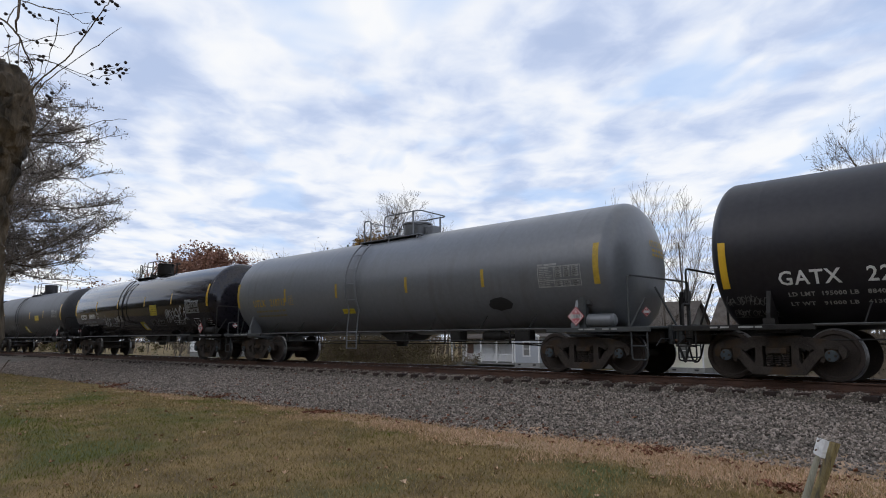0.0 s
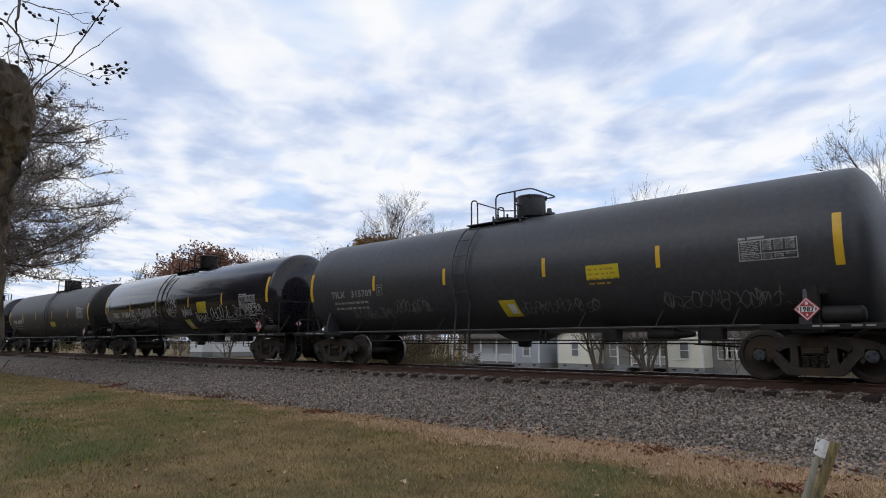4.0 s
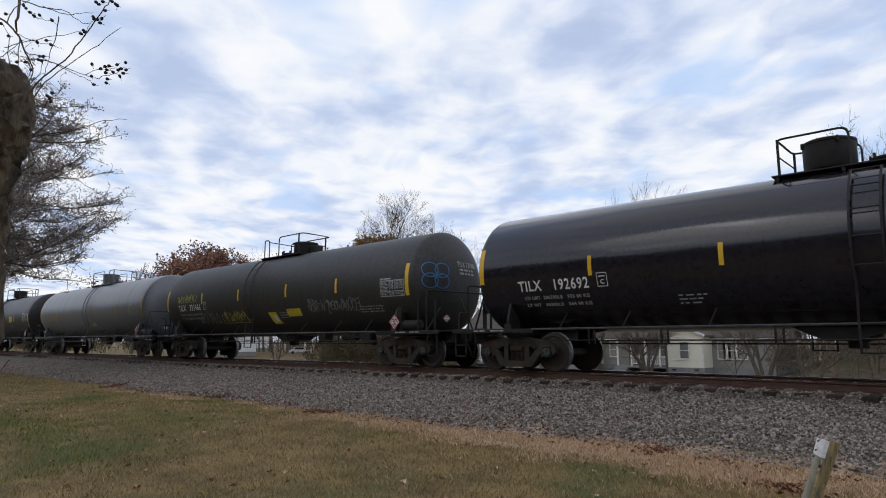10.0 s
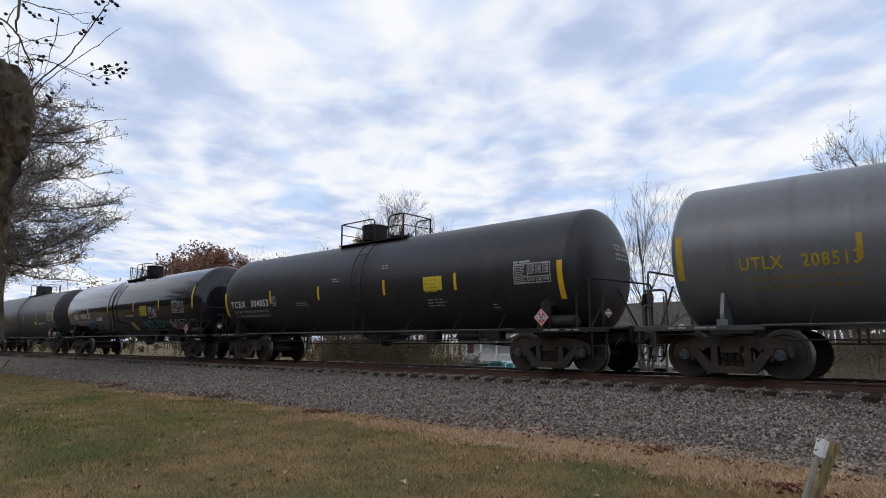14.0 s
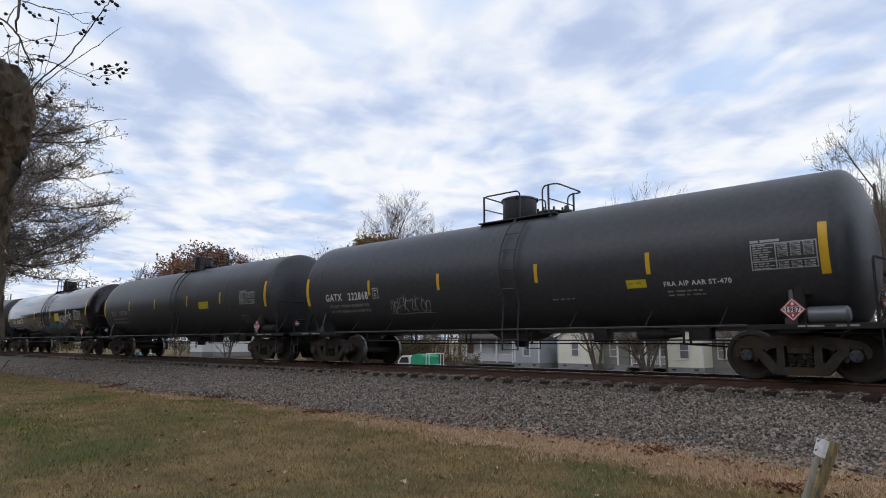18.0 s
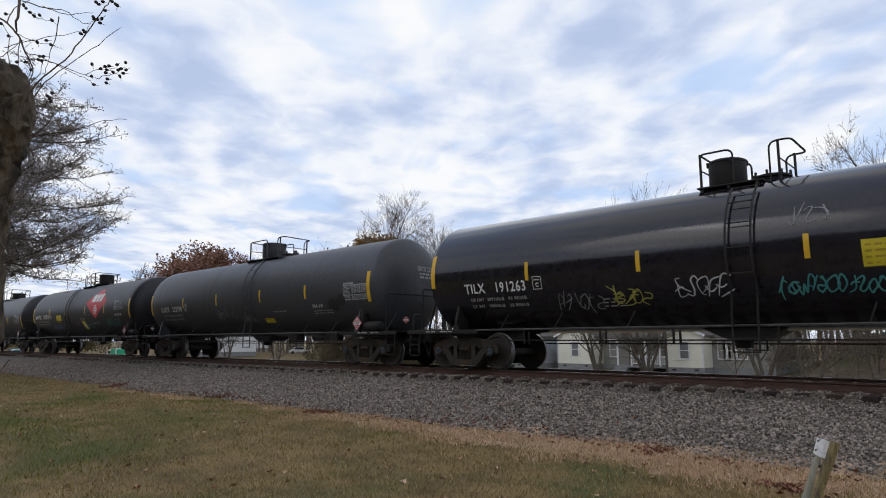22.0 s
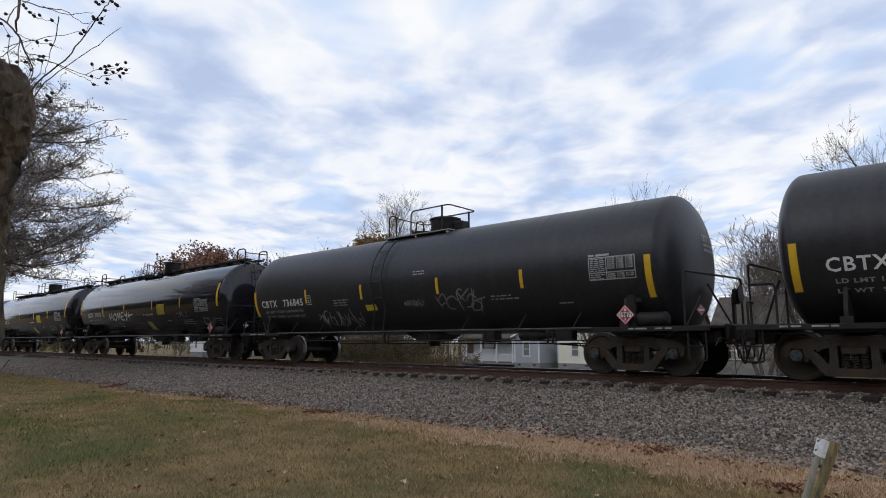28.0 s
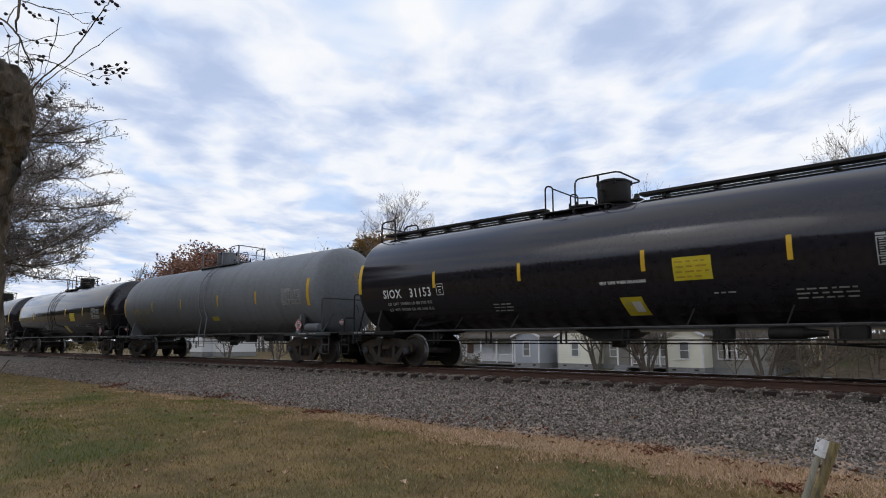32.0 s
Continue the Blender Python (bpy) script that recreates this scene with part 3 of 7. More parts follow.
cloud_mesh("ballast_leaves", *leaves_at(bx[:90], by[:90], 0.04, RNG), HEAPS, "few russet leaves caught in the ballast", "leaves")

# ---- track ----
track = thing("railway_track", "rusty steel railway track on dark wooden ties", "railway track", kind="structure", m=pose(0, YC, 0))


def rail_mesh():
    prof = [(-0.07, -0.17), (0.07, -0.17), (0.07, -0.158), (0.012, -0.135), (0.010, -0.045), (0.036, -0.035), (0.036, -0.006), (0.028, 0), (-0.028, 0), (-0.036, -0.006), (-0.036, -0.035), (-0.010, -0.045), (-0.012, -0.135), (-0.07, -0.158)]
    g = Geo()
    n = len(prof)
    g.add([(x, a, b) for x in (-400, 160) for a, b in prof], [])
    for i in range(n):
        j = (i + 1) % n
        g.add([], [])
        g.f.append((i, i + n, j + n, j))
        g.s.append(1 if i in (6, 7, 8) else 0)
    return g.mesh("rail", [RAIL, RAILTOP], smooth=False)


RAIL_ME = rail_mesh()
for side in (-1, 1):
    part("rail", RAIL_ME, None, track, "rusty rail with a polished head", m=pose(0, side * 0.7525, 0))


def tie_mesh():
    g = Geo()
    g.box(0, 0, -0.275, 0.23, 2.62, 0.18, 0.012)
    return g.mesh("tie", TIE, smooth=False)


def plate_mesh():
    g = Geo()
    g.box(0, 0, -0.178, 0.19, 0.36, 0.016, 0.004)
    for i in (-1, 1):
        for j in (-1, 1):
            g.box(0.06 * i, 0.095 * j, -0.155, 0.022, 0.035, 0.04, 0.005)
    return g.mesh("tie_plate", RAIL, smooth=False)


TIE_ME, PLATE_ME = tie_mesh(), plate_mesh()
rt = random.Random(3)
for i in range(150):
    x = 9.134 - 0.5347 * i
    tie = part("tie", TIE_ME, None, track, m=pose(x + rt.uniform(-0.03, 0.03), rt.uniform(-0.06, 0.06), rt.uniform(-0.012, 0.006), 0, 0, rt.uniform(-1, 1)))
    if i < 90:
        part("tie_plate", PLATE_ME, None, tie, m=pose(0, -0.7525, 0))
far_ties = Geo()
for i in range(300):
    x = (9.134 - 0.5347 * (150 + i)) if i < 260 else 9.67 + 0.5347 * (i - 260)
    far_ties.box(x, 0, -0.275, 0.23, 2.6, 0.18)
tagged(part("far_ties", far_ties, TIE, track, smooth=False), kind="stuff")
# ---- the train ----
R, ZC, HALF, CYL = 1.515, 2.435, 8.02, 7.53
TRUCK, KX = 6.83, 0.9553              # truck centres; the markings are laid out on a plan 1 / KX as long


def tank_mesh(kind):
    prof = [(-HALF, 0.0)]
    for i in range(1, 15):
        a = math.pi / 2 * i / 14
        prof.append((-CYL - (HALF - CYL) * math.cos(a), R * math.sin(a) ** 0.95))
    xs = [] if kind == "gloss" else [-6.9, -4.6, -2.3, 0, 2.3, 4.6, 6.9]
    for x in xs:
        prof += [(x - 0.12, R), (x - 0.025, R), (x - 0.012, R + 0.0015), (x + 0.012, R + 0.0015), (x + 0.025, R), (x + 0.12, R)]
    prof += [(-a, r) for a, r in prof[14::-1]]
    g = Geo()
    g.lathe(prof, 72, "x", (0, 0, ZC))
    return g.mesh("tank", PAINT[kind], True, 30)


def on_tank(x, z0, b, off=0.004):
    f = math.asin(max(-1, min(1, (z0 - ZC) / R))) + b / R
    return (KX * x, -(R + off) * math.cos(f), ZC + (R + off) * math.sin(f))


def wrap(g, vs, fs, x0, z0, sx=1.0, slant=0.0, off=0.004, slot=0):
    g.add([on_tank(x0 + a * sx + b * slant, z0, b, off) for a, b in vs], fs, slot)


def rect(g, x, z, w, h, off=0.004, slot=0, slant=0.0):
    """A sheet laid on the tank: lower left corner x, z; height along the curve."""
    n = max(1, int(h / 0.12))
    m = 1
    vs = [(w * i / m, h * j / n) for j in range(n + 1) for i in range(m + 1)]
    fs = [(2 * j, 2 * j + 1, 2 * j + 3, 2 * j + 2) for j in range(n)]
    wrap(g, vs, fs, x, z, 1, slant, off, slot)


def split_letters(vs, fs):
    """Faces grouped by letter: pieces that share points, then pieces that stand over one another."""
    root = list(range(len(vs)))

    def find(i):
        while root[i] != i:
            root[i] = root[root[i]]
            i = root[i]
        return i

    for f in fs:
        for q in f[1:]:
            root[find(q)] = find(f[0])
    sets = {}
    for f in fs:
        sets.setdefault(find(f[0]), []).append(f)
    runs = sorted((min(vs[i][0] for f in q for i in f), max(vs[i][0] for f in q for i in f), q) for q in sets.values())
    out = []
    for x0, x1, q in runs:
        if out and x0 < out[-1][1] - 0.3 * (x1 - x0):
            out[-1] = (out[-1][0], max(x1, out[-1][1]), out[-1][2] + q)
        else:
            out.append((x0, x1, q))
    return [q for _, _, q in out]


def text_on(car, s, x, z, width, height, material, label="", bold=0.004, single=False):
    """Painted words; single makes every letter a part of its own."""
    vs, fs, w = letters(s, height, bold)
    if not single:
        g = Geo()
        wrap(g, vs, fs, x, z, width / w, 0.0, 0.009)
        return tagged(part("lettering", g, material, car, label, smooth=False), kind="stuff")
    for q in split_letters(vs, fs):
        ids = sorted({i for f in q for i in f})
        at = {i: k for k, i in enumerate(ids)}
        g = Geo()
        wrap(g, [vs[i] for i in ids], [tuple(at[i] for i in f) for f in q], x, z, width / w, 0.0, 0.012)
        part("letter", g, material, car, label, smooth=False)


def bars_on(car, x, z, w, rows, material, seed, pitch=0.075, high=0.032):
    """Small print that cannot be read: short bars in rows."""
    rnd = random.Random(seed)
    g = Geo()
    for k in range(rows):
        a = 0.0
        while a < w:
            b = rnd.uniform(0.06, 0.22)
            if a + b < w + 0.05:
                rect(g, x + a, z - k * pitch, b, high)
            a += b + rnd.uniform(0.03, 0.07)
    return tagged(part("small_print", g, material, car, smooth=False), kind="stuff")


def ribbon(g, pts, wid, x0, z0, off):
    vs, fs = [], []
    if len(pts) == 2:
        (a, b), (c, d) = pts
        pts = [(a + (c - a) * k / 5, b + (d - b) * k / 5) for k in range(6)]
    for i, q in enumerate(pts):
        a, b = pts[max(0, i - 1)], pts[min(len(pts) - 1, i + 1)]
        dx, dy = b[0] - a[0], b[1] - a[1]
        k = math.hypot(dx, dy) or 1
        w = wid * (0.6 + 0.4 * math.sin(math.pi * (i + 0.5) / len(pts)))
        vs += [(q[0] - dy / k * w, q[1] + dx / k * w), (q[0] + dy / k * w, q[1] - dx / k * w)]
    fs = [(2 * i, 2 * i + 2, 2 * i + 3, 2 * i + 1) for i in range(len(pts) - 1)]
    wrap(g, vs, fs, x0, z0, 1, 0, off)


def curve_through(p, steps=5):
    out = []
    for i in range(len(p) - 1):
        a, b, c, d = p[max(i - 1, 0)], p[i], p[i + 1], p[min(i + 2, len(p) - 1)]
        for s in range(steps):
            t = s / steps
            out.append(tuple(0.5 * (2 * b[k] + (c[k] - a[k]) * t + (2 * a[k] - 5 * b[k] + 4 * c[k] - d[k]) * t * t + (3 * b[k] - a[k] - 3 * c[k] + d[k]) * t ** 3) for k in (0, 1)))
    return out + [p[-1]]


STROKES = (
    [[(0.9, 0.85), (0.4, 1.0), (0.05, 0.5), (0.4, 0.0), (0.95, 0.2)]],
    [[(0.5, 1.0), (0.05, 0.55), (0.45, 0.0), (0.9, 0.45), (0.55, 1.0), (0.3, 0.9)]],
    [[(0.1, 0.0), (0.15, 1.05)], [(0.12, 0.6), (0.5, 0.95), (0.85, 0.55), (0.95, -0.1)]],
    [[(0.9, 0.9), (0.4, 1.0), (0.2, 0.7), (0.7, 0.4), (0.75, 0.1), (0.1, 0.0)]],
    [[(0.0, 1.0), (0.3, 0.0), (0.55, 0.7), (0.8, 0.0), (1.05, 1.1)]],
    [[(0.5, 1.15), (0.5, 0.1), (0.2, -0.15), (0.0, 0.1)], [(0.1, 0.75), (0.95, 0.82)]],
    [[(0.05, 0.0), (0.1, 1.0), (0.7, 0.9), (0.65, 0.55), (0.15, 0.5)], [(0.2, 0.5), (0.95, -0.15)]],
    [[(0.1, 1.0), (0.15, 0.1), (0.85, 0.0)], [(0.4, 0.45), (0.8, 0.6), (0.9, 1.1)]],
)


def graffiti(car, x, z, w, h, seed, material, wid=0.022, n=None, ring=False, label="sprayed scrawl"):
    """Loose spray strokes, one or two for each letter's width, that spell nothing."""
    rnd = random.Random(seed)
    g = Geo()
    n = (n or max(3, int(w / (h * 0.62)))) + (0 if ring else int(w / h * 0.5))
    off = 0.006
    rows = ((0.0, 1.0),) if not ring else ((0.62, 0.42), (0.16, 0.42), (-0.22, 0.36))
    for z1, tall in rows:
        for k in range(n):
            cw = w / n * rnd.uniform(1.0, 1.4)
            spin, flip = rnd.choice((0.3, 2.9, 3.4, 6.0)) + rnd.uniform(-0.3, 0.3), rnd.choice((-1, 1))
            lift, big = rnd.uniform(-0.10, 0.10) * h * tall, rnd.uniform(0.8, 1.15) * h * tall
            for line in rnd.choice(STROKES) + rnd.choice(STROKES)[:rnd.choice((0, 0, 1))]:
                line = [(0.5 + flip * ((a - 0.5) * math.cos(spin) - (b - 0.5) * math.sin(spin)), 0.5 + (a - 0.5) * math.sin(spin) + (b - 0.5) * math.cos(spin)) for a, b in line]
                spin += 2.1
                p = [(w * k / n + a * cw + 0.16 * b * big + rnd.gauss(0, 0.04) * cw, z1 * h + lift + b * big + rnd.gauss(0, 0.05) * h) for a, b in line]
                ribbon(g, curve_through(p, 4) if len(p) > 2 else p, wid * rnd.uniform(0.65, 1.0), x, z, off)
                off += 0.0004
    if not ring and rnd.random() < 0.25:
        p = [(-0.03 * w, -0.15 * h), (0.3 * w, -0.24 * h), (0.7 * w, -0.16 * h), (1.06 * w, -0.26 * h)]
        ribbon(g, curve_through(p), wid * 0.6, x, z, off)
    if rnd.random() < 0.5:
        for q in (1.05, 1.12):
            ribbon(g, [(q * w, 0.25 * h), ((q + 0.03) * w, 0.05 * h)], wid * 0.6, x, z, off + 0.0004)
    if ring:
        p = [(w * 0.55 + w * 0.62 * math.cos(a), h * 0.42 + h * 0.80 * math.sin(a)) for a in [0.5 * i for i in range(14)]]
        ribbon(g, curve_through(p), wid * 0.9, x, z, off + 0.001)
    return tagged(part("graffiti", g, material, car, label, smooth=False), kind="stuff")


def scrawled_word(car, x, z, w, h):
    """A word sprayed in capitals, with an arrow after it."""
    strokes = [[(0.1, 0), (0.05, 1)], [(0.1, 0.45), (0.7, 0.55)], [(0.75, 0), (0.65, 1.1)],
               [(1.35, 0.95), (1.05, 0.5), (1.3, 0.0), (1.7, 0.4), (1.55, 0.95), (1.3, 0.98)],
               [(2.0, 0), (2.1, 1), (2.35, 0.35), (2.65, 1.05), (2.75, 0.05)],
               [(3.5, 1.05), (3.05, 0.95), (3.05, 0.05), (3.6, 0.1)], [(3.05, 0.5), (3.45, 0.55)],
               [(3.8, 1.1), (3.95, 0.6), (4.35, 0.75)], [(4.5, 1.15), (4.3, 0.4), (3.9, -0.1)],
               [(4.7, 0.6), (5.9, 0.75)], [(4.95, 0.95), (4.7, 0.6), (5.0, 0.3)]]
    g = Geo()
    for i, p in enumerate(strokes):
        p = [(a * w / 4.6, b * h) for a, b in p]
        ribbon(g, curve_through(p) if len(p) > 2 else p, 0.040, x, z, 0.006 + 0.0006 * i)
    return tagged(part("graffiti", g, WHITE, car, "white sprayed capitals and arrow", smooth=False), kind="stuff")


def data_panel(car, x, z, w, h, material, seed):
    """A printed table: an outline, text rows on one side, three columns of cells on the other."""
    g = Geo()
    rnd = random.Random(seed)
    line = 0.022
    for q in ((x, z, w, line), (x, z + h - line, w, line), (x, z, line, h), (x + w - line, z, line, h), (x, z + h * 0.30, w, line), (x + w * 0.38, z, line, h)):
        rect(g, *q)
    rows = 11
    for r in range(rows):
        zz, hh = z + h * (0.04 + 0.94 * r / rows), h * 0.94 / rows * 0.5
        a = w * 0.04
        end = w * rnd.uniform(0.22, 0.36)
        while a < end:
            b = rnd.uniform(0.05, 0.14) * w
            rect(g, x + a, zz, min(b, w * 0.36 - a), hh, 0.007)
            a += b + 0.02 * w
        for c in range(3):
            if r == 3 or r == 4 or (r < 2 and rnd.random() < 0.2):
                continue
            ax = x + w * (0.42 + 0.19 * c)
            rect(g, ax, zz - hh * 0.15, w * 0.155, hh * 1.35, 0.007)
            rect(g, ax + w * 0.02, zz + hh * 0.2, w * rnd.uniform(0.06, 0.12), hh * 0.6, 0.010, 1)
    pn = part("data_panel", g, [material, INK], car, "pale printed table of small data", smooth=False)
    hd = Geo()
    rect(hd, x, z + h + 0.02, w * 0.13, 0.045)
    rect(hd, x + w * 0.16, z + h + 0.02, w * 0.30, 0.045)
    part("small_print", hd, material, car, smooth=False)
    return pn


def placard(car, x, y, z, turn=0.0, size=0.19, text=True):
    d = size * 1.41

    def plate():
        g = Geo()
        g.prism([(-d, 0), (0, -d), (d, 0), (0, d)], -0.004, 0.012)
        return g.mesh("placard", RED, False)

    def border():
        g = Geo()
        n = [(-1, 0), (0, 1), (1, 0), (0, -1)]
        vs = [(a * d * k, -0.0075, b * d * k) for k in (0.90, 0.80) for a, b in n]
        g.add(vs, [(i, (i + 1) % 4, (i + 1) % 4 + 4, i + 4) for i in range(4)])
        return g.mesh("border", WHITE, False)

    def flame():
        g = Geo()
        g.prism([(-0.10 * d, 0.36 * d), (0.10 * d, 0.36 * d), (0.13 * d, 0.5 * d), (0, 0.68 * d), (-0.12 * d, 0.5 * d)], -0.0075, 0.0)
        return g.mesh("flame_mark", WHITE, False)

    p = part("placard", cached(("placard", size), plate), None, car, "red diamond hazard placard with a white number band", m=pose(x, y, z, 0, 0, turn))
    part("border", cached(("border", size), border), None, p)
    part("number_band", cached(("band", size), lambda: Geo_box(0, -0.007, 0, d * 1.22, 0.008, d * 0.46).mesh("number_band", WHITE, False)), None, p)
    part("flame_mark", cached(("flame", size), flame), None, p)
    part("class_mark", cached(("class", size), lambda: Geo_box(0, -0.006, -0.47 * d, 0.12 * d, 0.006, 0.2 * d).mesh("class_mark", WHITE, False)), None, p)
    if text:
        def num():
            vs, fs, w = letters("1987", 0.085, 0.004)
            g = Geo()
            g.add([((a / w - 0.5) * 0.24, -0.0145, b - 0.042) for a, b in vs], fs)
            return g.mesh("lettering", INK, False)
        tagged(part("lettering", cached("un_number", num), None, p), kind="stuff")
    return p


def wheelset_mesh(cap):
    g = Geo()
    g.lathe([(-0.93, 0.0), (-0.93, 0.075), (-0.80, 0.085), (0.80, 0.085), (0.93, 0.075), (0.93, 0.0)], 14, "y")
    for s in (-1, 1):
        prof = [(0.820, 0.10), (0.822, 0.17), (0.800, 0.24), (0.795, 0.36), (0.822, 0.385), (0.822, 0.440), (0.815, 0.455), (0.715, 0.460), (0.690, 0.490), (0.682, 0.470), (0.690, 0.36), (0.735, 0.22), (0.715, 0.12)]
        sl = [0, 0, 0, 0, 0, 0, 1, 1, 0, 0, 0, 0]
        if s < 0:
            prof, sl = [(-a, r) for a, r in prof[::-1]], sl[::-1]
        g.lathe(prof, 40, "y", slots=sl)
        cp = [(s * 0.90, 0.115), (s * 1.10, 0.115), (s * 1.105, 0.105), (s * 1.13, 0.10), (s * 1.135, 0.06), (s * 1.135, 0.0)]
        sl = [3, 3, 2, 2, 2]
        if s < 0:
            cp, sl = cp[::-1], sl[::-1]
        g.lathe(cp, 18, "y", slots=sl)
        for k in range(3):
            a = 2.094 * k
            g.box(0.062 * math.cos(a), s * 1.14, 0.062 * math.sin(a), 0.035, 0.03, 0.035, 0.006, slot=3)
    return g.mesh("wheelset", [WHEEL, TREAD, cap, CAST], True, 32)


def side_frame_mesh():
    """Cast truck side: arched top, two slanting legs round three-cornered openings, spring pocket, jaws over the bearings."""
    g = Geo()
    y0, y1 = -1.07, -0.93
    top = [(-1.12, 0.56), (-1.10, 0.44), (-1.04, 0.40), (-1.01, 0.50), (-0.98, 0.575), (-0.80, 0.575), (-0.77, 0.50), (-0.70, 0.47), (-0.60, 0.56), (-0.46, 0.625), (0.46, 0.625), (0.60, 0.56), (0.70, 0.47), (0.77, 0.50), (0.80, 0.575), (0.98, 0.575), (1.01, 0.50), (1.04, 0.40), (1.10, 0.44), (1.12, 0.56),
           (1.06, 0.655), (0.95, 0.71), (0.78, 0.745), (0.60, 0.775), (0.45, 0.79), (-0.45, 0.79), (-0.60, 0.775), (-0.78, 0.745), (-0.95, 0.71), (-1.06, 0.655)]
    g.prism(top, y0, y1)
    for s in (-1, 1):
        def put(poly, a, b):
            g.prism([(s * p, q) for p, q in (poly if s > 0 else poly[::-1])], a, b)
        put([(0.78, 0.575), (0.66, 0.575), (0.555, 0.505), (0.40, 0.31), (0.36, 0.26), (0.36, 0.11), (0.44, 0.115), (0.52, 0.19), (0.70, 0.42), (0.77, 0.46)], y0 - 0.02, y1 - 0.02)
        put([(0.37, 0.68), (0.245, 0.68), (0.245, 0.22), (0.40, 0.20), (0.41, 0.30), (0.37, 0.36)], y0 - 0.006, y1)
        put([(0.60, 0.60), (0.46, 0.67), (0.36, 0.67), (0.36, 0.60), (0.46, 0.58), (0.55, 0.52)], y0 - 0.012, y1)
        put([(0.78, 0.60), (0.70, 0.60), (0.70, 0.36), (0.74, 0.33), (0.78, 0.38)], y0 + 0.006, y1 + 0.006)
        g.box(s * 0.889, -1.0, 0.595, 0.22, 0.17, 0.06, 0.015)
    g.prism([(-0.44, 0.25), (-0.42, 0.15), (-0.36, 0.11), (0.36, 0.11), (0.42, 0.15), (0.44, 0.25)], y0 - 0.03, y1 + 0.05)
    for x in (-0.14, 0.0, 0.14):
        g.box(x, -1.085, 0.275, 0.03, 0.05, 0.05, 0.008)
    g.box(0, -1.0, 0.80, 0.86, 0.15, 0.03, 0.01)
    return g.mesh("side_frame", CAST, True, 30)


def spring_mesh():
    g = Geo()
    pts = [(0.055 * math.cos(a), 0.055 * math.sin(a), 0.25 + 0.24 * a / 37.7) for a in [0.6 * i for i in range(64)]]
    g.tube(pts, 0.016, 5)
    return g.mesh("spring", CAST, True)


def truck_bolster_mesh():
    g = Geo()
    g.box(0, 0, 0.62, 0.42, 2.12, 0.24, 0.03)
    g.lathe([(0.74, 0.2), (0.80, 0.2), (0.80, 0.0)], 16, "z")
    for s in (-1, 1):
        g.box(0, s * 1.02, 0.54, 0.36, 0.16, 0.10, 0.015)
        g.box(s * 0.55, 0, 0.42, 0.09, 1.6, 0.10, 0.01)
        for q in (-1, 1):
            g.box(s * 0.45, q * 0.73, 0.44, 0.07, 0.10, 0.28, 0.01)
    return g.mesh("truck", CAST, True)


def build_truck(car, x, cap):
    tr = part("truck", cached("truck", truck_bolster_mesh), None, car, "two-axle cast steel truck", m=pose(x, 0, 0))
    for s in (0, 180):
        sf = part("side_frame", cached("side_frame", side_frame_mesh), None, tr, m=pose(0, 0, 0, 0, 0, s))
    for i in (-1, 0, 1):
        for sy in (-1, 1):
            part("spring", cached("spring", spring_mesh), None, tr, m=pose(i * 0.14, sy * 0.995, 0))
    for s in (-0.889, 0.889):
        w = part("wheelset", cached(("wheelset", cap.name), lambda: wheelset_mesh(cap)), None, tr, m=pose(s, 0, 0.457))
        WHEELS.append((s, w))
    return tr


WHEELS = []


def pipe(pts, r=0.02, n=6):
    g = Geo()
    g.tube(pts, r, n)
    return g


def rounded(pts, rad=0.12, n=3):
    """A run of pipe with bent corners."""
    out = [Vector(pts[0])]
    for a, b, c in zip(pts, pts[1:], pts[2:]):
        a, b, c = Vector(a), Vector(b), Vector(c)
        r1, r2 = min(rad, (a - b).length / 2), min(rad, (c - b).length / 2)
        p, q = b + (a - b).normalized() * r1, b + (c - b).normalized() * r2
        for i in range(n + 1):
            t = i / n
            out.append(p * (1 - t) ** 2 + b * 2 * t * (1 - t) + q * t * t)
    return out + [Vector(pts[-1])]


def top_y(y):
    return ZC + math.sqrt(R * R - y * y)


# fittings on the crown, by how far ahead of the middle they stand: guards (inner end, outer end, post), a narrow hoop,
# the valve housing (place, radius, foot, lid), manway, relief valve, ladder, and the planks' reach
TOPS = {
    0: dict(guards=((0.42, -0.80, -0.78), (1.12, 1.56, 1.30)), house=(-0.02, 0.46, 3.98, 4.60), manway=0.98, valve=1.45, ladder=0.70, planks=(-0.90, 1.52)),
    1: dict(guards=((-0.60, 0.55, 0.03),), hoop=(-1.46, -1.24), house=(0.13, 0.385, 4.00, 4.60), manway=-0.73, valve=0.70, ladder=-1.07, planks=(-1.55, 0.35)),
    2: dict(guards=((-0.43, 1.12, 0.85),), hoop=(-1.40, -1.08), house=(0.43, 0.43, 3.94, 4.42), manway=-0.47, valve=1.00, ladder=-0.86, planks=(-1.50, 1.22)),
    3: dict(guards=((0.02, -1.68, -1.66), (0.68, 1.36, 1.34)), house=(-0.65, 0.42, 4.02, 4.58), manway=0.61, valve=-1.38, ladder=0.32, planks=(-1.66, 1.50)),
    4: dict(guards=((0.06, -0.62, -0.60), (0.75, 1.15, 0.92)), house=(-0.25, 0.38, 3.98, 4.58), manway=0.62, valve=-0.52, ladder=0.37, planks=(-0.66, 0.62)),
}


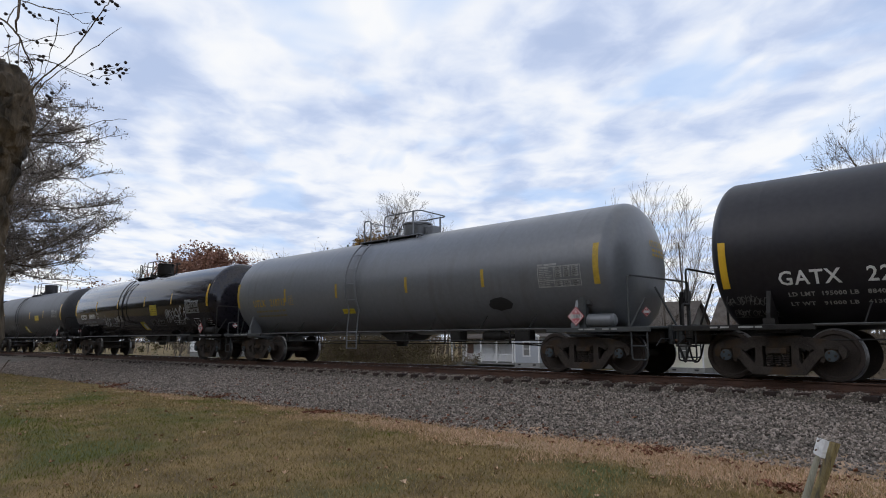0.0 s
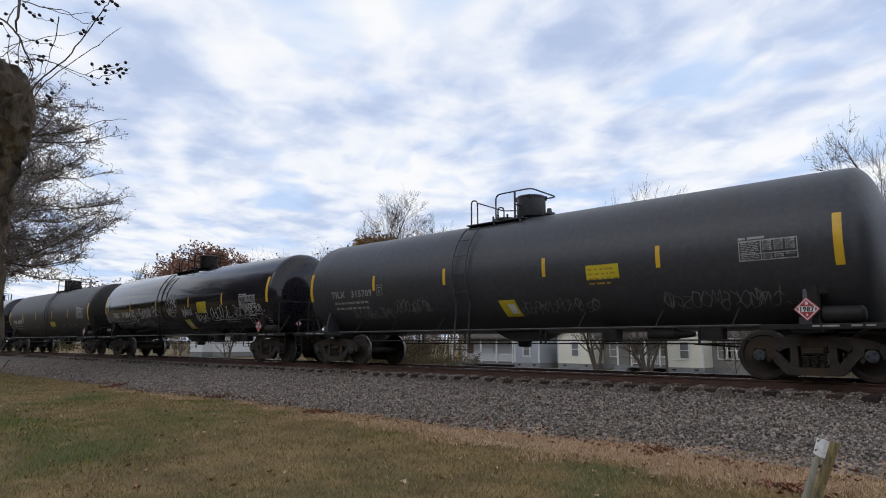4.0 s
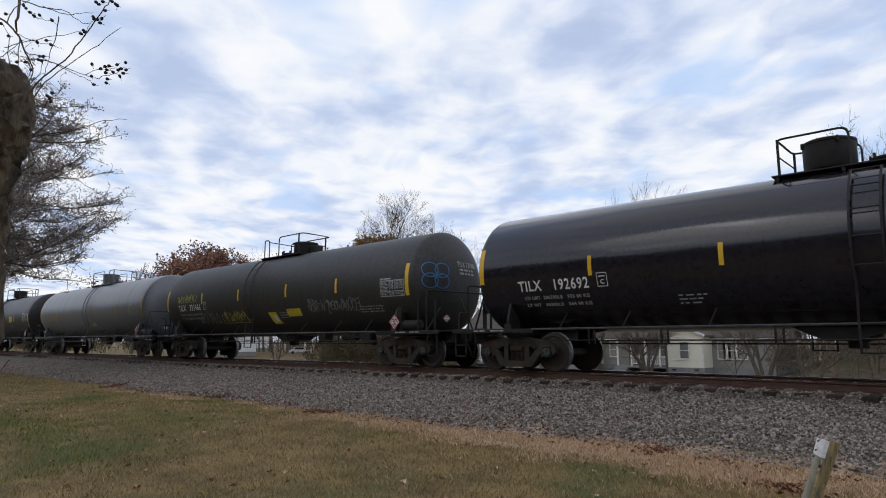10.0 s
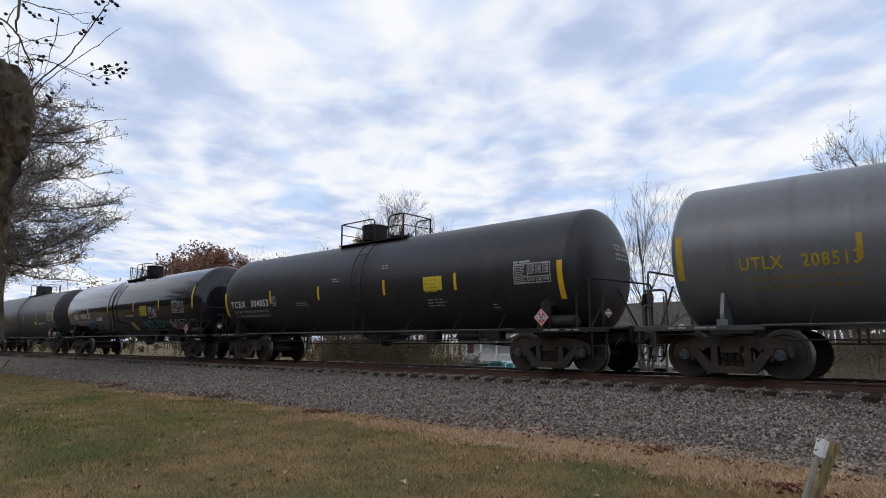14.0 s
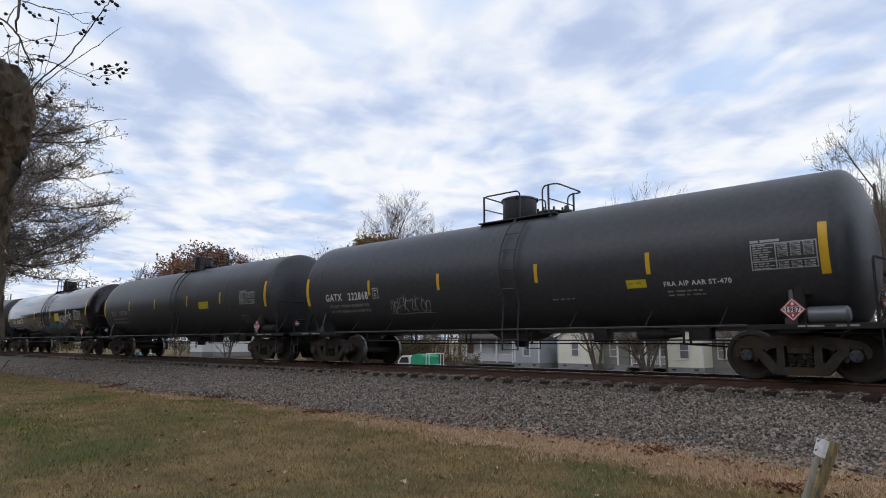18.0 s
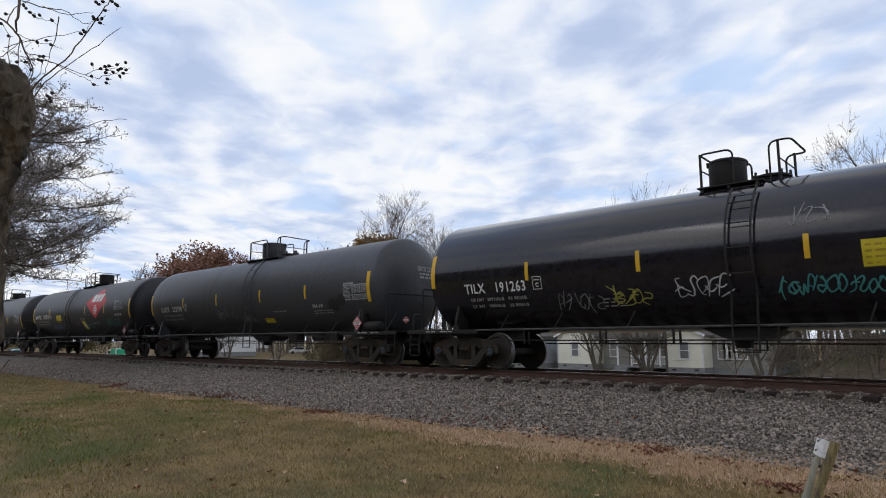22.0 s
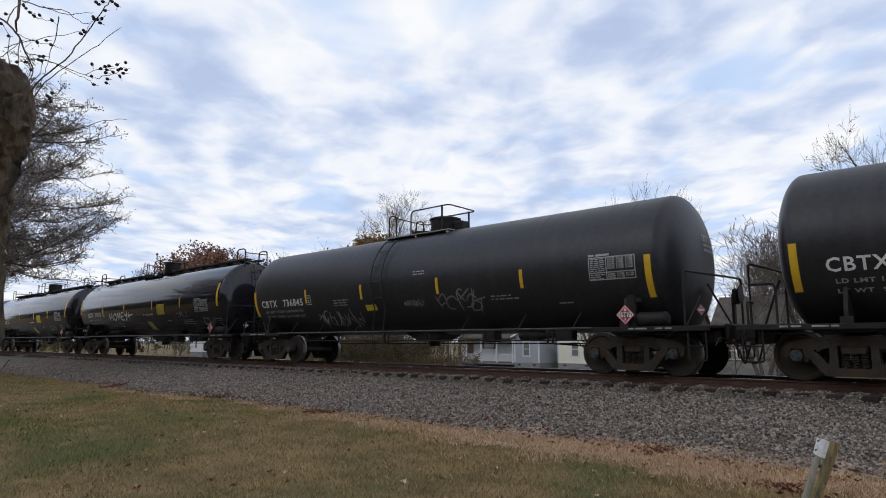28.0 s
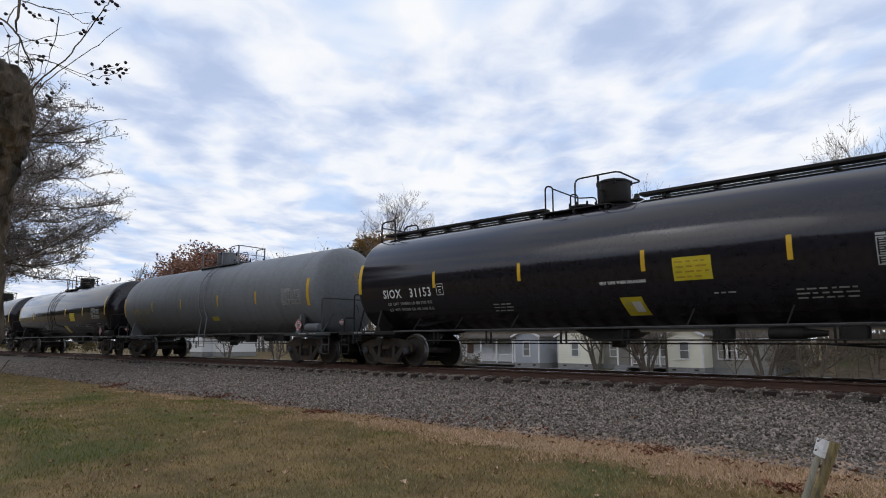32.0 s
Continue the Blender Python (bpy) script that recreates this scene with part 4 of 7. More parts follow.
def top_works(car, cx, style, steel, galvanised=False):
    """Manway, valve housing, planks and safety rails on the tank's crown, cx ahead of its middle."""
    top, wide, lift = TOPS[style], 0.60, 4.63
    at, base = pose(cx, 0, 0), top_y(0.60) - 0.02
    pa, pb = top["planks"]
    for y in (-wide, wide):
        pl = Geo()
        pl.box((pa + pb) / 2, y * 0.98, base + 0.075, pb - pa, 0.26, 0.03, 0.004)
        for x in (pa + 0.1, (pa + pb) / 2, pb - 0.1):
            pl.box(x, y * 0.98, base + 0.03, 0.06, 0.22, 0.09)
        part("platform", pl, GALV if galvanised else steel, car, "narrow plank beside the fittings", m=at)
    hx, r, z0, z1 = top["house"]
    h = Geo()
    over = 1.10 if style == 2 else 1.035
    h.lathe([(3.84, r * 0.66), (z0 - 0.02, r * 0.66), (z0, r * 0.96), (z0 + 0.03, r), (z1 - 0.11, r), (z1 - 0.10, r * over), (z1 - 0.06, r * over), (z1 - 0.03, r * 0.9), (z1, 0.0)], 30, "z")
    hs = part("valve_housing", h, steel, car, "dark round valve housing with a lid", m=pose(cx + hx, 0, 0))
    for k in range(4):
        a = k * 1.571 + 0.5
        part("lid_clamp", cached("clamp", lambda: Geo_box(0, 0, 0, 0.06, 0.05, 0.12, 0.01).mesh("lid_clamp", GEAR, False)), None, hs, m=pose(r * math.cos(a) * 1.02, r * math.sin(a) * 1.02, z1 - 0.10, 0, 0, math.degrees(a)))
    if style == 2:
        part("vent_box", Geo_box(hx + 0.62, 0.05, 4.07, 0.34, 0.36, 0.30, 0.03), steel, car, m=at)
    mg = Geo()
    mg.lathe([(3.80, 0.30), (4.01, 0.30), (4.015, 0.37), (4.05, 0.37), (4.07, 0.31), (4.10, 0.0)], 24, "z")
    man = part("manway", mg, steel, car, "bolted manway cover", m=pose(cx + top["manway"], 0, 0))
    for k in range(8):
        a = k * 0.785
        part("eye_bolt", cached("bolt", lambda: Geo_box(0, 0, 0, 0.045, 0.045, 0.14, 0.008).mesh("eye_bolt", GEAR, False)), None, man, m=pose(0.345 * math.cos(a), 0.345 * math.sin(a), 4.07))
    v = Geo()
    v.lathe([(3.80, 0.07), (3.98, 0.07), (3.99, 0.15), (4.04, 0.15), (4.06, 0.07), (4.16, 0.055), (4.18, 0.0)], 12, "z")
    part("relief_valve", v, steel, car, m=pose(cx + top["valve"], 0.0, 0))
    for inner, outer, post in top["guards"]:
        loop = [(inner, -wide, base), (inner, -wide, lift), (outer, -wide, lift), (outer, wide, lift - 0.03), (inner, wide, lift - 0.03), (inner, wide, base)]
        part("safety_rail", pipe(rounded(loop, 0.16, 4), 0.021), steel, car, "bent pipe safety rail", m=at)
        knee = [(post, -wide, 4.28), (post, wide, 4.28)]
        part("knee_rail", pipe(knee, 0.016, 5), steel, car, m=at)
        for y in (-wide, wide):
            part("rail_post", Geo_box(post, y, (base + lift) / 2, 0.045, 0.045, lift - base, 0.006), steel, car, m=at)
    if "hoop" in top:
        xa, xb = top["hoop"]
        for y in (-wide, wide):
            part("safety_rail", pipe(rounded([(xa, y, base), (xa, y, 4.60), (xb, y, 4.56), (xb, y, base)], 0.11, 4), 0.021), steel, car, m=at)
        part("knee_rail", pipe(rounded([(xb, -wide, 4.50), (xb, wide, 4.46), (xb + 0.55, wide, 4.40), (xb + 0.55, wide, base)], 0.12), 0.018), steel, car, m=at)


def ladder(car, x, side, steel):
    """Side ladder that follows the tank from the platform down below the running rail."""
    wide = 0.23
    f0, f1 = math.radians(52), math.radians(-28)
    arc = [f0 + (f1 - f0) * i / 14 for i in range(15)]
    stile = [(side * -(R + 0.10) * math.cos(f), ZC + (R + 0.10) * math.sin(f)) for f in arc]
    stile += [(side * -1.50, 1.0), (side * -1.50, 0.50)]
    for s in (-1, 1):
        part("ladder_stile", pipe([(x + s * wide, a, b) for a, b in stile], 0.022, 5), steel, car)
    for i in range(0, 15, 3):
        a, b = stile[i]
        part("ladder_rung", cached(("rung", steel.name), lambda: pipe([(-wide, 0, 0), (wide, 0, 0)], 0.014, 5).mesh("ladder_rung", steel)), None, car, m=pose(x, a, b))
    for b in (1.0, 0.75, 0.52):
        part("ladder_rung", CACHE["rung", steel.name], None, car, m=pose(x, side * -1.50, b))


def end_gear(car, e, spec, steel, body_mat):
    """One end of the car: e is 1 at the leading end, -1 behind."""
    g = Geo()
    g.box(e * 7.36, 0, 0.88, 2.9, 0.62, 0.34, 0.02)
    g.box(e * 8.61, 0, 0.86, 0.10, 1.0, 0.42, 0.015)
    sill = part("draft_sill", g, steel, car)
    b = Geo()
    b.box(e * 6.83, 0, 0.93, 0.50, 2.7, 0.14, 0.015)
    for s in (-1, 1):
        web = [(-1.40 * s, 0.98), (-1.40 * s, 1.22), (-1.26 * s, 1.72), (-1.10 * s, 1.74), (-0.9 * s, 0.98)]
        vs = [(e * 6.83 + dx, a, z) for dx in (-0.035, 0.035) for a, z in web]
        fs = [(0, 1, 2, 3, 4), (9, 8, 7, 6, 5)] + [(i, i + 5, (i + 1) % 5 + 5, (i + 1) % 5) for i in range(5)]
        b.add(vs, fs)
        b.box(e * 6.83, -1.40 * s, 1.06, 0.20, 0.02, 0.14)
    part("body_bolster", b, body_mat, car, "body bolster with upright saddle plates", smooth=False)
    d = Geo()
    d.box(e * 8.11, 0, 1.00, 0.94, 2.86, 0.04, 0.006)
    for s in (-1, 1):
        d.box(e * 7.34, s * 1.42, 0.965, 2.54, 0.05, 0.10, 0.008)
    part("end_platform", d, steel, car)
    lab = Geo()
    for a, w in ((7.00, 0.12), (7.22, 0.26), (7.60, 0.16), (7.80, 0.14)):
        lab.box(e * a, -1.449, 0.975, w, 0.006, 0.032)
    tagged(part("small_print", lab, DIM, car, smooth=False), kind="stuff")
    if e > 0:
        runs = [[(8.13, -1.40, 0.95), (8.13, -1.40, 2.12), (8.44, 1.05, 2.10), (8.44, 1.05, 1.0)], [(8.16, -1.40, 1.02), (8.36, -1.10, 1.62)], [(8.05, 0.10, 1.95), (8.52, 0.10, 1.05)], [(8.13, 1.40, 0.95), (8.13, 1.40, 1.75), (8.44, 1.05, 1.75)]]
        if spec.get("posts"):
            runs += [[(8.46, -1.40, 0.95), (8.46, -1.40, 1.85)], [(7.80, -1.40, 0.95), (7.80, -1.40, 1.85)]]
    else:
        runs = [[(8.48, -0.95, 1.0), (8.48, -0.95, 2.2), (8.32, 0.9, 2.16), (8.32, 0.9, 1.0)], [(7.94, -0.95, 1.85), (8.24, -0.95, 1.02)], [(8.40, -1.40, 0.95), (8.40, -1.40, 1.45), (8.44, -0.95, 1.45)]]
        if spec.get("posts"):
            runs += [[(7.90, -1.40, 0.95), (7.90, -1.40, 1.75), (8.36, -1.40, 1.75)]]
    for q in runs:
        part("hand_rail", pipe(rounded([(e * a, c, z) for a, c, z in q], 0.1), 0.024), steel, car)
    # brake pipe, angle cock, its hose and the safety chain below the platform's edge
    part("train_line", pipe(curve3([(e * 7.6, -0.42, 0.80), (e * 8.2, -0.42, 0.74), (e * 8.55, -0.36, 0.72)]), 0.022), steel, car)
    ck = Geo()
    ck.lathe([(-0.07, 0.0), (-0.07, 0.035), (0.07, 0.045), (0.09, 0.03), (0.09, 0.0)], 10, "x", (e * 8.62, -0.36, 0.72))
    ck.box(e * 8.62, -0.36, 0.79, 0.03, 0.16, 0.02)
    part("angle_cock", ck, RUSTY, car)
    part("air_hose", pipe(curve3([(e * 8.68, -0.36, 0.70), (e * 8.76, -0.34, 0.52), (e * 8.82, -0.32, 0.34), (e * 8.855, -0.30, 0.28)]), 0.026), RUBBER, car)
    part("release_rod", pipe([(e * 7.3, -1.32, 0.86), (e * 8.5, -1.30, 0.84)], 0.012, 5), steel, car)
    part("brake_linkage", Geo_box(e * 8.30, -0.55, 0.80, 0.34, 0.30, 0.26, 0.03), CAST, car)
    part("draft_gear_pocket", Geo_box(e * 8.52, 0.52, 0.80, 0.22, 0.34, 0.22, 0.03), CAST, car)
    for s in (-1, 1):
        y = s * 1.40
        st = rounded([(e * 8.17, y, 0.95), (e * 8.17, y, 0.34), (e * 8.52, y, 0.34), (e * 8.52, y, 0.95)], 0.06)
        part("sill_step", pipe(st, 0.018), steel, car)
        part("sill_step", pipe([(e * 8.17, y, 0.62), (e * 8.52, y, 0.62)], 0.016), steel, car)
    c = Geo()
    c.box(e * 8.68, 0, 0.84, 0.24, 0.16, 0.17, 0.02)
    c.box(e * 8.80, -0.06 * e, 0.84, 0.16, 0.30, 0.27, 0.05)
    c.box(e * 8.75, 0.12 * e, 0.84, 0.18, 0.10, 0.25, 0.03)
    part("coupler", c, RUSTY, car, "rusty knuckle coupler", m=None)
    hose = [(e * 8.63, 0.30, 0.78), (e * 8.68, 0.30, 0.62), (e * 8.74, 0.28, 0.38), (e * 8.80, 0.26, 0.28), (e * 8.85, 0.25, 0.27)]
    part("air_hose", pipe(curve3(hose), 0.022), RUBBER, car)
    lev = [(e * 8.61, -0.1, 0.75), (e * 8.59, -0.9, 0.78), (e * 8.63, -1.25, 0.62)]
    part("uncoupling_lever", pipe(lev, 0.012, 5), steel, car)


def curve3(p, steps=4):
    p = [Vector(q) for q in p]
    out = []
    for i in range(len(p) - 1):
        a, b, c, d = p[max(i - 1, 0)], p[i], p[i + 1], p[min(i + 2, len(p) - 1)]
        for s in range(steps):
            t = s / steps
            out.append(0.5 * (2 * b + (c - a) * t + (2 * a - 5 * b + 4 * c - d) * t * t + (3 * b - a - 3 * c + d) * t ** 3))
    return out + [p[-1]]


def under_gear(car, steel, seed):
    rnd = random.Random(seed)
    o = Geo()
    o.lathe([(0.88, 0.42), (0.80, 0.40), (0.70, 0.18), (0.58, 0.17), (0.57, 0.0)], 16, "z")
    part("outlet_valve", o, steel, car, m=pose(rnd.uniform(-0.3, 0.3), 0, 0))
    sk = Geo()
    sk.prism([(-0.85, 0.99), (-0.50, 0.82), (-0.25, 0.72), (0.25, 0.72), (0.50, 0.82), (0.85, 0.99)], -0.40, 0.40)
    part("outlet_skid", sk, steel, car, smooth=False)
    for y, z, r in ((-1.22, 0.74, 0.016), (0.9, 0.66, 0.016)):
        part("brake_pipe", pipe([(-5.9, y, z), (5.9, y, z)], r, 5), steel, car)
    for k in range(6):
        x = -4.9 + 1.96 * k + rnd.uniform(-0.25, 0.25)
        part("pipe_hanger", Geo_box(x, -1.20, 0.83, 0.04, 0.03, 0.34), steel, car, smooth=False)
        if rnd.random() < 0.7:
            part("pipe_hanger", Geo_box(x + 0.13, -1.18, 0.80, 0.04, 0.03, 0.30), steel, car, smooth=False)
    cy = Geo()
    cy.lathe([(3.55, 0.0), (3.55, 0.11), (3.62, 0.14), (4.15, 0.14), (4.22, 0.09), (4.55, 0.05), (4.55, 0.0)], 16, "x", (0, -0.55, 0.86))
    part("brake_cylinder", cy, steel, car)
    part("brake_valve", Geo_box(2.75, -0.7, 0.86, 0.35, 0.35, 0.32, 0.03), steel, car)
    part("slack_adjuster", Geo_box(5.0, -0.75, 0.86, 0.45, 0.3, 0.26, 0.03), steel, car)
    rd = pipe([(4.5, -0.5, 0.66), (6.2, -0.2, 0.55)], 0.02)
    part("brake_rod", rd, steel, car)


def tank_car(k, x, spec):
    car = thing("tank_car", spec["label"], "tank car", "tank cars of the passing train", m=pose(x, YC, 0))
    kind = spec["paint"]
    body_mat = PAINT[kind]
    steel = GEAR if kind not in ("grey", "pale") else cached("grey_steel", lambda: mat("grey_painted_steel", (0.030, 0.033, 0.033), (0.062, 0.065, 0.065), 0.6, 0, 5, 60, 0.15))
    part("tank", cached(("tank", kind), lambda: tank_mesh(kind)), None, car)
    for e in (1, -1):
        end_gear(car, e, spec, steel, GEAR if kind in ("gloss", "black", "worn") else body_mat)
        build_truck(car, e * TRUCK, CAP if (k * 3 + e) % 3 else CAP_G)
    under_gear(car, GEAR, k)
    for s in (-1, 1):
        part("running_rail", pipe([(-6.1, s * 1.45, 1.0), (6.1, s * 1.45, 1.0)], 0.024), PALE_PIPE, car, "worn side running rail")
        for xx in (-5.35, -3.8, -2.0, 2.3, 4.1, 5.6):
            part("rail_strut", cached("strut", lambda: pipe([(0, -1.45, 1.0), (0.09, -1.22, 1.36)], 0.015, 5).mesh("rail_strut", GEAR)), None, car,
                 m=pose(xx if s < 0 else -xx, 0, 0, 0, 0, 0 if s < 0 else 180))
    cx = spec.get("top", 0.0)
    style = spec.get("style", 0)
    top_works(car, cx, style, body_mat if kind in ("grey", "dark", "pale") else GEAR, spec.get("mark", "").startswith("CBTX"))
    lx = cx + TOPS[style]["ladder"]
    if not spec.get("walkway"):
        ladder(car, lx, 1, body_mat if kind != "gloss" else GEAR)
        ladder(car, -lx, -1, body_mat if kind != "gloss" else GEAR)
    # air reservoir, its valve and the placard stand at the leading end
    rs = Geo()
    rs.lathe([(7.02, 0.0), (7.03, 0.10), (7.08, 0.155), (7.66, 0.155), (7.71, 0.10), (7.72, 0.0)], 18, "x", (0, -1.18, 1.17))
    part("air_reservoir", rs, PAINT["grey"] if spec.get("res") else steel, car, "short air reservoir cylinder")
    vv = Geo()
    vv.box(6.95, -1.22, 1.35, 0.20, 0.2, 0.75, 0.03)
    vv.box(7.02, -1.15, 1.62, 0.34, 0.26, 0.26, 0.05)
    part("control_valve", vv, steel, car)
    bw = Geo()
    bw.lathe([(8.450, 0.19), (8.465, 0.21), (8.480, 0.19)], 20, "x", (0, 0.9, 1.75))
    for a in range(4):
        bw.box(8.465, 0.9, 1.75, 0.015, 0.38, 0.03, 0, Matrix.Rotation(a * 0.785, 3, "X"))
    bw.box(8.370, 0.9, 1.7, 0.12, 0.22, 0.34, 0.03)
    bw.box(8.310, 0.9, 1.38, 0.06, 0.14, 0.75, 0.01)
    part("hand_brake", bw, GEAR, car, "hand brake wheel and gear case")
    placard(car, 6.87, -1.42, 1.27, 0, 0.15)
    placard(car, 8.15, -0.60, 1.36, 62, 0.08, False)
    # markings
    ymat = YDARK if kind == "grey" else YELLOW
    for sx, sz, sw, sh in spec.get("strips", STRIPS):
        g = Geo()
        rect(g, sx - sw / 2, sz, sw, sh)
        part("reflective_strip", g, ymat, car, "yellow reflective strip", smooth=False)
    tm = {"w": WHITE, "d": DIM, "y": YDARK}[spec.get("ink", "w")]
    if spec.get("mark"):
        mx, mz, mw, mh = spec.get("at", (-6.55, 1.90, 2.0, 0.25))
        text_on(car, spec["mark"].replace(" ", "   "), mx, mz, mw, mh, tm, "stencilled letter of the reporting mark", 0.0065, True)
        if spec.get("load"):
            text_on(car, spec["load"][0], mx + 0.12, mz - 0.20, mw * 0.92, 0.085, DIM if tm is WHITE else tm, "", 0.004)
            text_on(car, spec["load"][1], mx + 0.12, mz - 0.36, mw * 0.92, 0.085, DIM if tm is WHITE else tm, "", 0.004)
        else:
            bars_on(car, mx + 0.1, mz - 0.2, mw * 0.9, 2, DIM if tm is WHITE else (YFAINT if tm is YDARK else tm), k, 0.16, 0.07)
        if spec.get("box", True):
            g = Geo()
            bx = mx + mw + 0.22
            for q in ((bx, mz + 0.0, 0.26, 0.014), (bx, mz + 0.284, 0.26, 0.014), (bx, mz + 0.014, 0.014, 0.27), (bx + 0.246, mz + 0.014, 0.014, 0.27), (bx + 0.05, mz + 0.21, 0.16, 0.022)):
                rect(g, *q)
            part("marking_box", g, tm, car, smooth=False)
            text_on(car, "C", bx + 0.08, mz + 0.06, 0.10, 0.10, tm)
    for q in spec.get("sheets", ()):
        g = Geo()
        rect(g, q[0], q[1], q[2], q[3], 0.006, 0, q[4] if len(q) > 4 else 0.0)
        sh = part("caution_sheet", g, YSIGN, car, "yellow caution sheet", smooth=False)
        if len(q) < 5:
            tall = q[3] > 0.3
            bars_on(car, q[0] + 0.05, q[1] + q[3] - (0.12 if tall else 0.10), q[2] - 0.12, 4 if tall else 1, YDARK, k + 5, 0.10, 0.035).location.y = -0.004
        elif len(q) > 4:
            w2 = Geo()
            rect(w2, q[0] + q[2] * 0.45 + q[4] * q[3] * 0.15, q[1] + q[3] * 0.15, q[2] * 0.4, q[3] * 0.55, 0.010, 0, q[4])
            part("label", w2, WHITE, car, smooth=False)
    px = spec.get("panel", (6.20, 1.98, 1.15, 0.48))
    data_panel(car, *px, PANEL if spec.get("ink", "w") == "w" else DIM, k)
    if spec.get("frame"):
        fx, fz, fw, fh = spec["frame"]
        g = Geo()
        for q in ((fx, fz, fw, 0.018), (fx, fz + fh - 0.018, fw, 0.018), (fx, fz, 0.018, fh), (fx + fw - 0.018, fz, 0.018, fh), (fx + fw * 0.45, fz, 0.016, fh)):
            rect(g, *q, 0.004, 0, -0.15)
        part("marking_box", g, tm, car, smooth=False)
    for q in spec.get("print", ()):
        bars_on(car, *q, DIM, k + int(q[0] * 7))
    for s, tx, tz, tw, th in spec.get("words", ()):
        text_on(car, s, tx, tz, tw, th, tm, "", 0.004)
    for i, q in enumerate(spec.get("tags", ())):
        graffiti(car, q[0], q[1], q[2], q[3], 100 * k + i, q[4], *(q[5:]))
    if spec.get("scrawl"):
        scrawled_word(car, *spec["scrawl"])
    for i, (a, b, w, h) in enumerate(spec.get("patches", ())):
        g = Geo()
        rnd = random.Random(k * 9 + i)
        rim = [(w / 2 + w * 0.52 * math.cos(0.349 * q) * rnd.uniform(0.8, 1.1), h / 2 + h * 0.55 * math.sin(0.349 * q) * rnd.uniform(0.8, 1.1)) for q in range(18)]
        wrap(g, [(w / 2, h / 2)] + rim, [(0, q + 1, (q + 1) % 18 + 1) for q in range(18)], a, b, 1, 0, 0.012)
        part("painted_out_patch", g, INK, car, "black painted-out patch", smooth=False)
    # number and capacity on the leading head
    def on_head(y, z):
        rr = math.hypot(y, z - ZC) / R
        return (CYL + (HALF - CYL) * math.sqrt(max(0, 1 - rr ** 2.1)) + 0.014, y, z)

    head = Geo()
    if spec.get("mark"):
        vs, fs, w = letters(spec["mark"], 0.15, 0.006)
        head.add([on_head(0.02 + a / w * 0.92, 2.90 + b) for a, b in vs], fs)
    rb = random.Random(k + 77)
    for z in (2.78, 2.67):
        a = 0.10
        while a < 0.82:
            w = rb.uniform(0.08, 0.2)
            head.add([on_head(a + dy, z + dz) for dy, dz in ((0, 0), (w, 0), (w, 0.06), (0, 0.06))], [(0, 1, 2, 3)])
            a += w + 0.05
    tagged(part("lettering", head, tm if spec.get("ink", "w") != "w" else DIM, car, smooth=False), kind="stuff")
    if spec.get("flower"):
        fy, fz, fw, fh = spec["flower"]
        g = Geo()
        for q in range(4):
            a0 = 0.785 + 1.571 * q
            mid = (fy + 0.52 * fw * math.cos(a0), fz + 0.52 * fh * math.sin(a0))
            ring = [(0.46 * fw * math.cos(0.45 * i), 0.50 * fh * math.sin(0.45 * i)) for i in range(16)]
            vs = [on_head(mid[0] + a * w, mid[1] + b * w) for a, b in ring for w in (0.94, 1.06)]
            g.add(vs, [(2 * i, 2 * i + 1, 2 * i + 3, 2 * i + 2) for i in range(15)])
        for i in range(8):
            a0 = 0.785 * i + 0.2
            u, v = math.cos(a0), math.sin(a0)
            g.add([on_head(fy - v * 0.015, fz + u * 0.015), on_head(fy + u * 0.42 * fw, fz + v * 0.42 * fh), on_head(fy + v * 0.015, fz - u * 0.015)], [(0, 1, 2)])
        tagged(part("graffiti", g, BLUE, car, "blue sprayed flower on the tank head", smooth=False), kind="stuff")
    if spec.get("diamond"):
        dx, dz, dw, dh = spec["diamond"]
        g = Geo()
        n = 14
        vs, fs = [], []
        for i in range(n + 1):
            b = -dh / 2 + dh * i / n
            w = dw / 2 * (1 - abs(b) / (dh / 2))
            vs += [(-w, b), (w, b)]
        fs = [(2 * i, 2 * i + 1, 2 * i + 3, 2 * i + 2) for i in range(n)]
        wrap(g, vs, fs, dx, dz, 1, 0, 0.005)
        em = part("emblem", g, RED2, car, "red diamond emblem with pale bars", smooth=False)
        for q in ((-0.72, 0.02, 0.56, 0.44), (-0.08, 0.02, 0.36, 0.44), (0.36, 0.02, 0.40, 0.44)):
            b = Geo()
            rect(b, dx + q[0], dz + q[1], q[2], q[3], 0.008, 0, 0.12)
            part("emblem_bar", b, WHITE, em, smooth=False)
        for i in range(6):
            w = 0.32 * (1 - abs(i - 2.5) / 3.4)
            b = Geo()
            rect(b, dx - w, dz - 0.20 - 0.085 * i, 2 * w, 0.05, 0.008)
            part("emblem_bar", b, WHITE, em, smooth=False)
    if spec.get("walkway"):
        for a, b in ((-7.65, -1.62 + cx), (0.95 + cx, 7.65)):
            wk = Geo()
            for y in (-0.28, 0.28):
                wk.box((a + b) / 2, y, top_y(0.3) + 0.13, b - a, 0.26, 0.07, 0.008)
            for i in range(6):
                wk.box(a + (b - a) * (i + 0.5) / 6, 0, top_y(0.3) + 0.06, 0.08, 0.7, 0.10)
            part("roof_walk", wk, GEAR, car, "dark walkway along the tank top")
